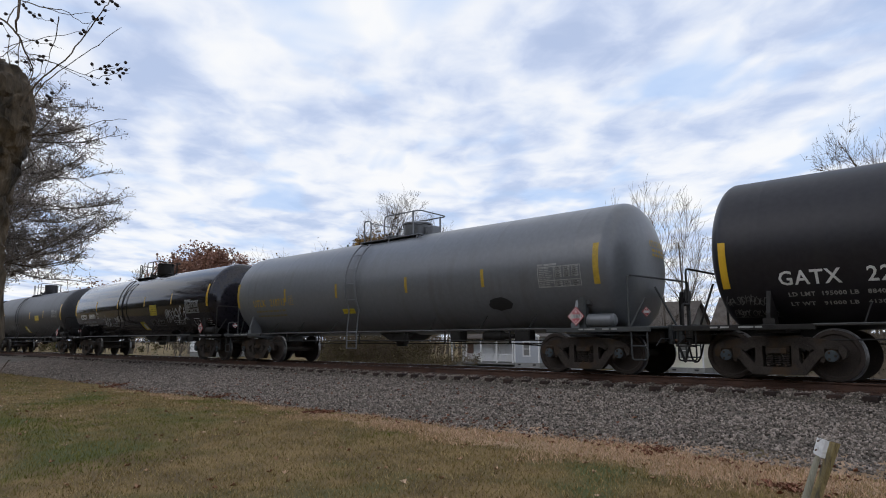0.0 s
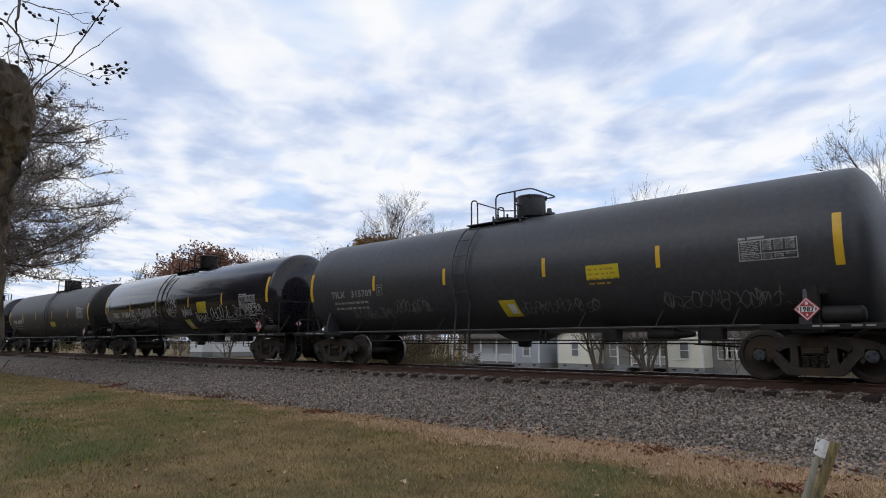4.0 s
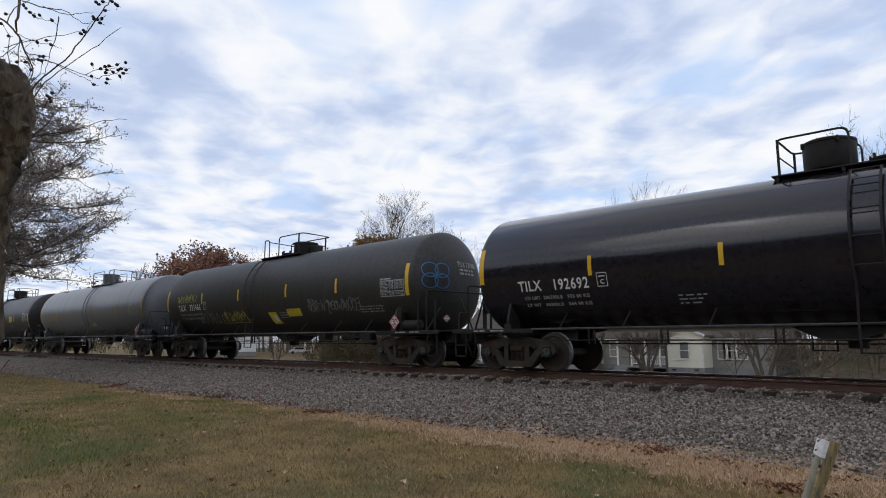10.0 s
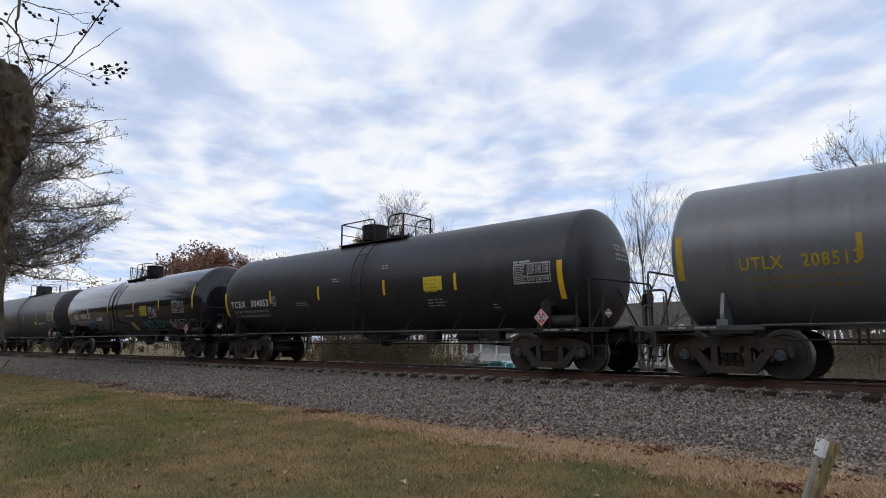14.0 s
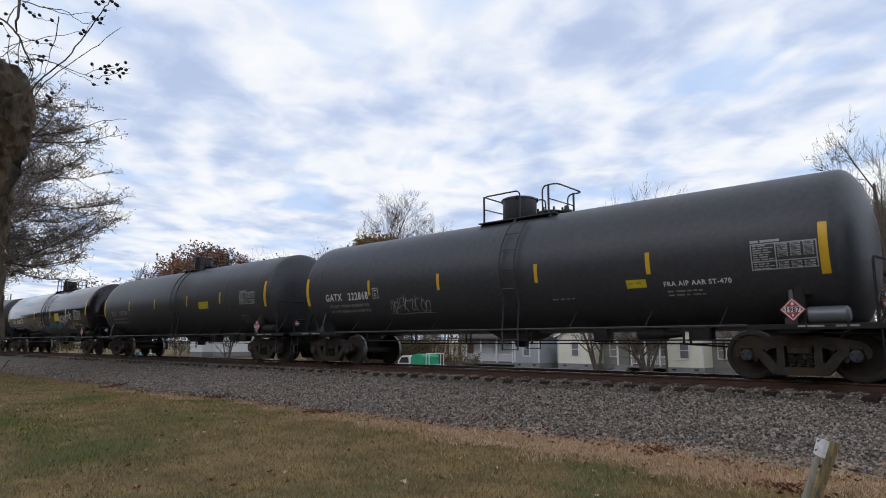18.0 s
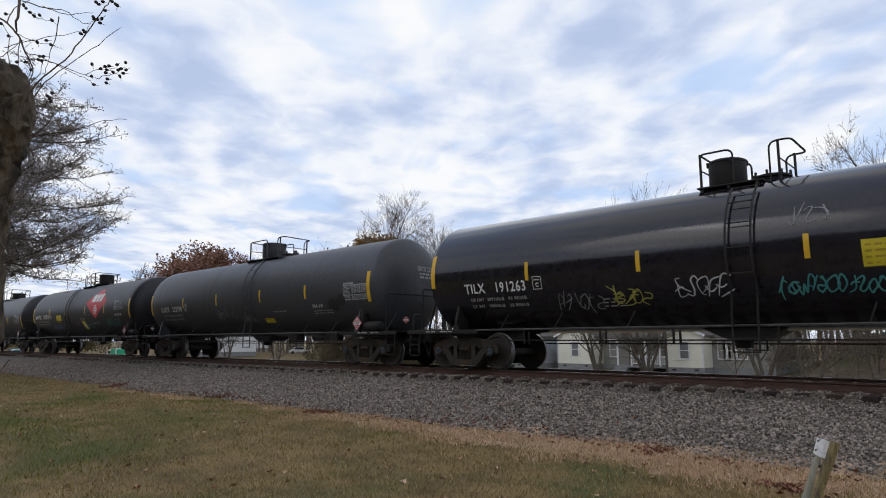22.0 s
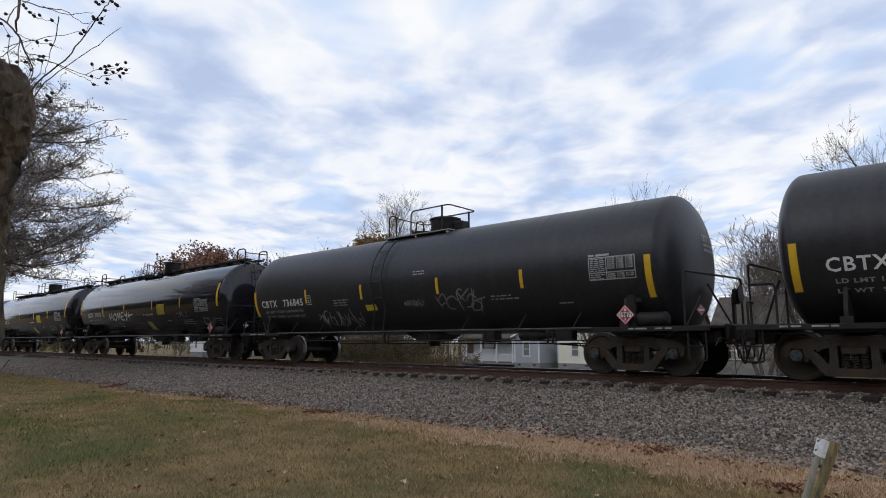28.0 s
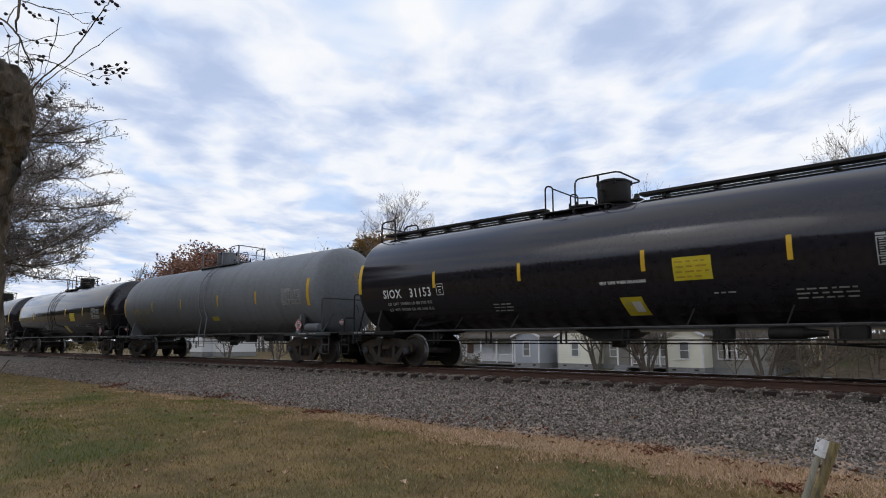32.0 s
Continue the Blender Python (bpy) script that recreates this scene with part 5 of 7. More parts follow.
        for e in (1, -1):
            for y in (-0.5, 0.5):
                q = [(e * 7.72, y, 3.6), (e * 7.72, y, 4.46), (e * 7.10, y, 4.48), (e * 7.10, y, 3.8)]
                part("end_rail", pipe(rounded(q, 0.15), 0.026), GEAR, car)
            part("end_rail", pipe([(e * 7.72, -0.5, 4.3), (e * 7.72, 0.5, 4.3)], 0.022), GEAR, car)
            for zz in (3.6, 3.3, 2.9, 2.5, 2.1, 1.7, 1.3):
                rr = min(1, abs(zz - ZC) / R)
                part("ladder_rung", cached("rung", lambda: pipe([(-0.23, 0, 0), (0.23, 0, 0)], 0.014, 5).mesh("ladder_rung", GEAR)), None, car, m=pose(e * (CYL + (HALF - CYL) * math.sqrt(max(0, 1 - rr ** 2.2)) + 0.14), 0, zz, 0, 0, 90))
            for y in (-0.23, 0.23):
                pts = [(e * (CYL + (HALF - CYL) * math.sqrt(max(0, 1 - min(1, abs(zz - ZC) / R) ** 2.2)) + 0.14), y, zz) for zz in (3.8, 3.6, 3.3, 2.9, 2.5, 2.1, 1.7, 1.3, 1.0)]
                part("ladder_stile", pipe(pts, 0.02, 5), GEAR, car)
    return car


STRIPS = [(-7.90, 1.9, 0.14, 0.90), (-4.70, 2.1, 0.10, 0.44), (-1.75, 2.1, 0.10, 0.44), (1.55, 2.1, 0.10, 0.44), (4.45, 2.1, 0.10, 0.45), (7.80, 1.9, 0.15, 0.92)]
def strips_at(mid, end):
    return [(-7.90, end, 0.14, 0.90), (-4.70, mid, 0.10, 0.44), (-1.75, mid, 0.10, 0.44), (1.55, mid, 0.10, 0.44), (4.45, mid, 0.10, 0.45), (7.80, end, 0.15, 0.92)]


def slant(x, z=1.27):
    """The yellow sheet that hangs askew low on the side."""
    return (x, z, 0.52, 0.50, -0.18)


NEW = dict(frame=(6.32, 1.40, 0.50, 0.28), print=((4.45, 1.62, 1.05, 3), (2.95, 1.63, 0.5, 1), (-2.75, 1.62, 0.6, 3), (7.4, 1.62, 0.42, 4)), strips=strips_at(2.15, 2.12), panel=(5.80, 1.95, 1.18, 0.47))
VENT = ("VENT TANK WHEN UNLOADING", 0.45, 1.93, 1.12, 0.065)
CARS = [
    (164.35, dict(paint="black", label="black tank car with white stencilled numbers and graffiti", mark="GATX 229", at=(-6.94, 1.72, 2.0, 0.27), load=("LD LMT  195000 LB   88400 KG", "LT WT   91000 LB   41300 KG"), strips=strips_at(2.05, 1.70), tags=((-8.0, 1.40, 0.8, 0.18, SPRAYD, 0.010), (-7.9, 1.20, 0.8, 0.16, SPRAYD, 0.010)))),
    (146.67, dict(paint="grey", ink="y", label="grey-green tank car with faded yellow lettering", mark="UTLX 210713", at=(-6.82, 1.96, 2.1, 0.25), strips=strips_at(2.07, 1.96), sheets=((-1.6, 1.58, 0.6, 0.17),), panel=(6.20, 1.95, 1.2, 0.48), patches=((4.5, 1.49, 0.8, 0.36),), res=1)),
    (129.21, dict(paint="gloss", label="glossy black tank car with white graffiti", mark="CTCX 300039", at=(-7.05, 1.93, 2.12, 0.25), load=("LD LMT  206600 LB   93 700 KG", "LT WT   79400 LB   36 000 KG"), sheets=((2.15, 1.90, 0.76, 0.48), slant(0.75)), tags=((3.7, 1.62, 1.9, 0.55, SPRAY, 0.026), (-4.0, 1.48, 1.05, 0.46, SPRAY, 0.018), (-2.36, 1.72, 1.2, 0.22, SPRAY, 0.022), (1.9, 1.50, 1.4, 0.26, SPRAYD, 0.014)), **dict(NEW, strips=strips_at(2.34, 2.14), panel=(5.78, 1.90, 1.25, 0.5)))),
    (111.52, dict(paint="dark", label="dark grey tank car with scrawled graffiti", mark="TILX 315709", ink="d", at=(-6.81, 2.06, 2.0, 0.2), strips=strips_at(2.20, 2.0), sheets=((2.71, 2.05, 0.82, 0.32), slant(0.1, 1.33)), panel=(6.1, 2.18, 1.05, 0.38), tags=((0.6, 1.40, 2.2, 0.3, SPRAYD, 0.012), (4.4, 1.38, 2.3, 0.38, SPRAYD, 0.014), (-6.0, 1.42, 1.9, 0.3, SPRAYD, 0.016), (-4.0, 1.55, 1.5, 0.32, SPRAYD, 0.016)))),
    (93.82, dict(paint="gloss", label="glossy black tank car covered in white graffiti", mark="TILX 191264", at=(-6.89, 1.90, 2.1, 0.25), load=("LD LMT  206800LB   93750 KG", "LT WT   79000LB   35 950 KG"), sheets=((2.31, 1.88, 0.8, 0.46), slant(0.98)), tags=((-4.9, 1.72, 0.95, 0.36, SPRAY, 0.016), (-3.75, 1.86, 1.5, 0.34, SPRAY, 0.030), (-2.2, 1.95, 0.75, 0.34, SPRAY, 0.020), (-0.55, 2.02, 0.85, 0.62, SPRAY, 0.018, 4, True), (0.80, 1.82, 0.95, 0.30, SPRAY, 0.022), (2.05, 1.52, 0.95, 0.42, SPRAY, 0.016), (3.35, 1.66, 1.35, 0.48, SPRAY, 0.022), (4.7, 1.66, 2.0, 0.40, SPRAYD, 0.026, 4), (6.05, 1.78, 1.3, 0.34, SPRAY, 0.018), (-6.7, 1.38, 1.9, 0.22, SPRAYD, 0.012), (-7.75, 2.0, 0.26, 0.8, SPRAY, 0.014)), **NEW)),
    (76.22, dict(paint="brown", label="dusty black tank car with clean white numbers", mark="CTCX 301078", at=(-6.91, 1.94, 2.0, 0.22), load=("LD LMT 195200 LB 88 600 KG", "LT WT 90800 LB 41 200 KG"), strips=strips_at(2.10, 1.88), sheets=((1.04, 1.64, 0.85, 0.31),), panel=(5.92, 2.02, 1.08, 0.55), tags=((4.2, 1.66, 0.55, 0.12, SPRAYD, 0.006),), print=((3.2, 1.68, 0.6, 1), (5.2, 1.68, 0.32, 2), (-2.1, 1.66, 0.6, 2), (7.35, 1.70, 0.4, 2)))),
    (58.39, dict(paint="gloss", label="glossy black tank car with bright yellow strips", mark="TILX 192692", at=(-6.75, 1.90, 1.98, 0.25), load=("LD LMT  206700LB   933 00 KG", "LT WT   80300LB   364 00 KG"), sheets=((2.40, 1.90, 0.78, 0.5),), **NEW)),
    (40.67, dict(paint="brown", label="dusty black tank car with yellow and grey graffiti", mark="TILX 731966", at=(-6.83, 2.0, 2.0, 0.25), load=("LD LMT 194700 LB 88300 KG", "LT WT 91300 LB 41400 KG"), strips=strips_at(2.23, 2.0), sheets=((1.44, 1.58, 0.85, 0.29), slant(0.3, 1.35)), panel=(6.63, 2.0, 1.05, 0.47), tags=((2.8, 1.70, 2.7, 0.36, SPRAYD, 0.018), (-7.0, 2.35, 1.8, 0.24, OLIVE, 0.016), (-5.24, 1.45, 1.7, 0.42, SPRAYD, 0.018), (-3.3, 1.50, 1.95, 0.34, OLIVE, 0.024)), print=((5.5, 1.75, 1.1, 3), (0.95, 1.7, 0.5, 3)), flower=(-0.81, 2.58, 0.56, 0.42), posts=1)),
    (22.85, dict(paint="grey", ink="y", label="grey-green tank car with worn yellow lettering", mark="UTLX 208513", at=(-6.74, 2.02, 2.05, 0.24), strips=strips_at(2.08, 1.9), sheets=((0.83, 1.55, 0.52, 0.19),), print=((-0.9, 1.75, 0.7, 2),), box=False, posts=1)),
    (5.07, dict(paint="worn", label="satin black tank car with yellow placard", mark="TCBX 304053", at=(-7.5, 1.98, 2.65, 0.24), ink="w", load=("LD LMT 195100 LB 88500 KG", "LT WT 90900 LB 41250 KG"), strips=strips_at(2.05, 1.68), sheets=((3.24, 2.08, 0.72, 0.38),), panel=(6.44, 2.08, 1.1, 0.48), print=((3.3, 1.82, 0.75, 3), (5.6, 1.62, 0.3, 2), (-3.1, 1.98, 0.7, 2), (-1.0, 2.65, 0.4, 2), (1.4, 2.9, 0.35, 2)), posts=1)),
    (-12.72, dict(paint="gloss", label="glossy black tank car with teal and white graffiti", mark="TILX 192136", at=(-6.88, 1.96, 1.95, 0.25), load=("LD LMT  207200LB   93 950 KG", "LT WT   78800LB   35 750 KG"), sheets=((2.28, 1.92, 0.8, 0.46), slant(0.9)), words=(VENT,), tags=((3.15, 1.90, 0.9, 0.38, SPRAY, 0.026), (2.2, 1.34, 2.15, 0.44, TEAL, 0.045, 5), (-5.2, 1.42, 1.1, 0.36, BLUE, 0.024), (-3.64, 1.82, 0.9, 0.17, SPRAY, 0.022), (-4.14, 1.36, 1.0, 0.30, SPRAYD, 0.022), (-3.1, 1.30, 1.1, 0.28, SPRAYD, 0.022), (5.2, 1.30, 0.95, 0.50, SPRAY, 0.034, 4)), **NEW)),
    (-30.51, dict(paint="dark", label="faded dark grey tank car with white numbers", mark="GATX 222868", at=(-6.92, 1.98, 2.15, 0.23), load=("LD LMT 195400 LB 88600 KG", "LT WT 90600 LB 41230 KG"), strips=strips_at(2.08, 1.87), sheets=((3.90, 1.82, 0.46, 0.18),), tags=((-3.9, 1.58, 1.7, 0.40, SPRAY, 0.011),), words=(("FRA AIP AAR ST-470", 4.74, 1.82, 1.4, 0.10),), panel=(6.55, 2.0, 1.15, 0.48), print=((4.8, 1.70, 0.9, 2), (1.9, 1.66, 0.6, 1)), res=1)),
    (-48.11, dict(paint="dark", label="faded dark grey tank car with patched paint", mark="TILX 197709", ink="d", at=(-6.98, 2.0, 2.0, 0.22), strips=strips_at(2.19, 1.97), sheets=((2.62, 2.04, 0.84, 0.28),), panel=(5.97, 2.10, 1.12, 0.44), frame=(5.9, 1.45, 0.5, 0.26))),
    (-65.92, dict(paint="gloss", label="glossy black tank car with white and teal graffiti", mark="TILX 191263", at=(-6.75, 1.93, 1.98, 0.25), load=("LD LMT  207100LB   93 900KG", "LT WT   78900LB   35 800KG"), sheets=((2.40, 1.94, 0.76, 0.46),), tags=((3.0, 1.84, 1.75, 0.36, SPRAY, 0.028), (4.6, 2.0, 0.75, 0.36, SPRAY, 0.024, 2), (5.35, 1.66, 0.94, 0.16, OLIVE, 0.012), (0.97, 1.55, 2.2, 0.32, TEAL, 0.020), (-0.99, 1.60, 1.05, 0.42, SPRAY, 0.018), (-3.96, 1.44, 1.2, 0.36, SPRAYD, 0.018), (-2.66, 1.50, 1.05, 0.34, OLIVE, 0.018), (1.29, 2.78, 0.56, 0.36, SPRAYD, 0.016), (7.5, 1.08, 0.8, 0.18, SPRAYD, 0.016)), **NEW)),
    (-83.60, dict(paint="dark", label="faded dark grey tank car with painted-out patches", mark="GATX 222708", at=(-6.89, 2.0, 2.05, 0.22), load=("LD LMT 195300 LB 88500 KG", "LT WT 90700 LB 41150 KG"), strips=strips_at(2.12, 1.90), sheets=((1.53, 1.40, 0.6, 0.2),), words=(("FRA AIP", 4.8, 1.82, 0.58, 0.11),), panel=(6.56, 1.98, 1.15, 0.47), patches=((5.68, 1.69, 0.6, 0.42), (6.2, 1.82, 0.45, 0.36)), print=((4.8, 1.70, 1.0, 2), (2.3, 1.75, 1.0, 1)), tags=((-1.85, 1.60, 1.5, 0.32, SPRAYD, 0.014), (-0.1, 1.48, 0.95, 0.2, SPRAYD, 0.014), (7.55, 1.08, 0.75, 0.2, SPRAYD, 0.016)))),
    (-101.21, dict(paint="black", label="black tank car with a large red diamond emblem", mark="MWTX 112721", at=(-7.4, 2.10, 2.6, 0.24), load=("LD LMT 204300 LB 92650 KG", "LT WT 81700 LB 37050 KG"), strips=strips_at(2.20, 1.90), sheets=((-3.33, 1.94, 0.86, 0.33), slant(1.0, 1.42)), diamond=(3.18, 2.80, 3.06, 1.72), tags=((4.56, 1.55, 1.7, 0.38, TEAL, 0.016), (1.55, 1.52, 1.0, 0.22, TEAL, 0.012), (-4.35, 1.52, 1.65, 0.2, PURPLE, 0.016)), words=(("AAR ST-464", 5.89, 2.02, 0.9, 0.11),), print=((2.6, 1.75, 0.95, 2), (0.75, 1.98, 0.7, 3), (-1.9, 2.32, 0.5, 2), (-0.2, 1.72, 0.5, 2)), panel=(5.83, 2.32, 1.2, 0.4))),
    (-119.08, dict(paint="worn", label="satin black tank car with large white numbers", mark="CBTX 737142", at=(-7.40, 1.90, 2.55, 0.25), load=("LD LMT 195400 LB  88600 KG", "LT WT  90600 LB  41100 KG"), strips=strips_at(1.96, 1.58), sheets=((-1.45, 1.82, 0.6, 0.2),), print=((-2.95, 2.06, 0.85, 3), (2.5, 1.7, 0.8, 2), (-0.9, 2.95, 0.5, 1)), words=(("THERMAL PROTECTION", -3.0, 2.16, 0.9, 0.07),), posts=1)),
    (-136.79, dict(paint="worn", label="satin black tank car with white graffiti", mark="CBTX 736845", at=(-7.5, 1.92, 2.6, 0.24), load=("LD LMT 195200 LB 88500 KG", "LT WT 90800 LB 41200 KG"), strips=strips_at(1.98, 1.62), sheets=((-1.64, 1.64, 0.5, 0.19),), tags=((1.4, 1.58, 1.6, 0.46, SPRAYD, 0.030, 4), (-4.3, 1.25, 2.2, 0.55, SPRAY, 0.020), (0.1, 1.72, 0.8, 0.14, DIM, 0.008)), panel=(6.37, 2.03, 1.15, 0.5), print=((-3.2, 1.98, 0.75, 3), (0.6, 2.62, 0.45, 2), (3.4, 1.82, 0.85, 2), (5.4, 1.58, 0.4, 1)))),
    (-154.63, dict(paint="gloss", label="glossy black tank car with roof walkway and graffiti", mark="SIOX 31076", at=(-6.81, 2.0, 1.87, 0.25), load=("LD LMT 187100 LB 89 350 KG", "LT WT 89000 LB 40 350 KG"), sheets=((2.08, 1.92, 0.8, 0.47), slant(0.75)), scrawl=(-3.74, 1.78, 2.4, 0.36), words=(VENT,), tags=((4.0, 1.78, 1.1, 0.22, SPRAYD, 0.010),), walkway=1, **NEW)),
    (-172.29, dict(paint="gloss", label="glossy black tank car with roof walkway", mark="SIOX 31153", at=(-6.85, 1.95, 2.0, 0.25), load=("LD LMT 186800 LB 84 700 KG", "LT WT 99200 LB 45 000 KG"), sheets=((2.20, 1.91, 0.8, 0.47), slant(0.95)), words=(VENT,), walkway=1, **NEW)),
    (-189.98, dict(paint="pale", label="pale grey tank car with faded lettering", ink="y", mark="UTLX 20", at=(-6.8, 2.0, 1.7, 0.22), strips=strips_at(2.08, 1.9), sheets=((0.83, 1.55, 0.52, 0.19),), box=False, res=1)),
    (-207.65, dict(paint="gloss", label="glossy black tank car with a yellow placard", sheets=((2.31, 1.88, 0.8, 0.46), slant(0.95)), **NEW)),
    (-225.33, dict(paint="gloss", label="glossy black tank car near the train's rear", sheets=((2.31, 1.88, 0.8, 0.46),), **NEW)),
    (-243.00, dict(paint="black", label="satin black tank car near the train's rear")),
]
STYLES = (2, 2, 1, 1, 1, 0, 0, 2, 3, 3, 1, 0, 4, 4, 0, 1, 2, 2, 1, 1, 3, 1, 1, 0)
TRAIN = [(x, tank_car(k, x + run(0), dict(spec, style=STYLES[k]))) for k, (x, spec) in enumerate(CARS)]
# ---- far side: road, houses, trees ----
ASPHALT = mat("worn_asphalt", (0.055, 0.055, 0.055), (0.10, 0.10, 0.098), 0.85, 0, 1.5, 40, 0.4, local=False)
road_g = Geo()
road_g.box(-100, 40.14, -2.33, 700, 6.4, 0.12)
solid("road", road_g, ASPHALT, "grey asphalt road beyond the railway", "road", kind="structure", smooth=False)


def siding(name, a, b):
    m = mat(name, a, b, 0.7, 0, 1.2, 30, 0.0)
    n, l = m.node_tree.nodes, m.node_tree.links
    w = n.new("ShaderNodeTexWave")
    w.wave_profile, w.bands_direction = "SAW", "Z"
    w.inputs["Scale"].default_value = 1.9
    co = n.new("ShaderNodeTexCoord")
    l.new(co.outputs["Object"], w.inputs["Vector"])
    bp = n.new("ShaderNodeBump")
    bp.inputs["Strength"].default_value, bp.inputs["Distance"].default_value = 0.6, 0.03
    l.new(w.outputs["Fac"], bp.inputs["Height"])
    l.new(bp.outputs[0], n["Principled BSDF"].inputs["Normal"])
    return m


CREAM = siding("cream_siding", (0.84, 0.815, 0.69), (0.90, 0.875, 0.75))
GREYS = siding("grey_siding", (0.25, 0.24, 0.215), (0.32, 0.31, 0.28))
BLUEG = siding("blue_grey_siding", (0.37, 0.395, 0.44), (0.43, 0.455, 0.50))
WHITES = siding("white_siding", (0.78, 0.79, 0.80), (0.84, 0.85, 0.86))
TRIM = mat("white_trim_paint", (0.70, 0.70, 0.70), (0.80, 0.80, 0.80), 0.5, 0, 3, 40, 0.05)
BLOCK = mat("grey_foundation_block", (0.20, 0.20, 0.20), (0.28, 0.28, 0.27), 0.9, 0, 2, 20, 0.3)
SHINGLE = mat("weathered_shingles", (0.075, 0.062, 0.052), (0.13, 0.11, 0.095), 0.9, 0, 2, 14, 0.5, 0.02)
DOOR = mat("brown_door_paint", (0.10, 0.045, 0.03), (0.14, 0.07, 0.045), 0.5, 0, 3, 40, 0.1)
DARKV = mat("dark_vent", (0.02, 0.02, 0.02), (0.03, 0.03, 0.03), 0.7, 0, 3, 40, 0.0)


def glass(name, tint, rough=0.05):
    m, n, l = nodes_of(name)
    p = n["Principled BSDF"]
    p.inputs["Base Color"].default_value = rgb(tint)
    p.inputs["Roughness"].default_value = rough
    p.inputs["Specular IOR Level"].default_value = 0.8
    return m


# house panes take one even mid grey, with nothing modelled behind them
GREY_PANE = glass("grey_window_glass", (0.20, 0.205, 0.20))
PANE = glass("dark_window_glass", (0.03, 0.035, 0.04))


def window(parent, x, z, w, h, m=None):
    g = Geo()
    for i in (-1, 1):
        g.box(i * (w / 2 + 0.05), 0, 0, 0.10, 0.12, h + 0.2, 0.01)
        g.box(0, 0, i * (h / 2 + 0.05), w, 0.12, 0.10, 0.01)
    g.box(0, 0.01, 0, w, 0.08, 0.06)
    win = part("window", g, TRIM, parent, "white-framed sash window", m=pose(x, -0.03, z), smooth=False)
    for i in (-1, 1):
        p = Geo()
        p.box(0, 0.03, i * h / 4, w, 0.02, h / 2 - 0.06)
        part("pane", p, GREY_PANE, win, "mid-grey window pane", smooth=False)
    return win


def roof_mesh(w, d, rise, over, along):
    """A gabled roof; along 'x' or 'y' is its ridge's way."""
    g = Geo()
    hw, hd, t = w / 2 + over, d / 2 + over, 0.18
    if along == "x":
        prof = [(-hd, -over * rise / (d / 2)), (0, rise), (hd, -over * rise / (d / 2))]
        vs = [(sx * hw, a, b + dz) for sx in (-1, 1) for dz in (0, t) for a, b in prof]
    else:
        prof = [(-hw, -over * rise / (w / 2)), (0, rise), (hw, -over * rise / (w / 2))]
        vs = [(a, sy * hd, b + dz) for sy in (-1, 1) for dz in (0, t) for a, b in prof]
    fs = [(3, 4, 10, 9), (4, 5, 11, 10), (0, 6, 7, 1), (1, 7, 8, 2), (0, 1, 4, 3), (1, 2, 5, 4), (6, 9, 10, 7), (7, 10, 11, 8), (0, 3, 9, 6), (2, 8, 11, 5)]
    g.add(vs, fs)
    return g


def gable_body(w, d, h, rise, along):
    g = Geo()
    a, b = w / 2, d / 2
    base = [(-a, -b), (a, -b), (a, b), (-a, b)]
    vs = [(x, y, 0) for x, y in base] + [(x, y, h) for x, y in base]
    fs = [(0, 1, 5, 4), (1, 2, 6, 5), (2, 3, 7, 6), (3, 0, 4, 7)]
    if along == "y":
        vs += [(0, -b, h + rise), (0, b, h + rise)]
        fs += [(4, 5, 8), (6, 7, 9)]
    else:
        vs += [(-a, 0, h + rise), (a, 0, h + rise)]
        fs += [(4, 8, 7), (5, 6, 9)]
    g.add(vs, fs)
    return g


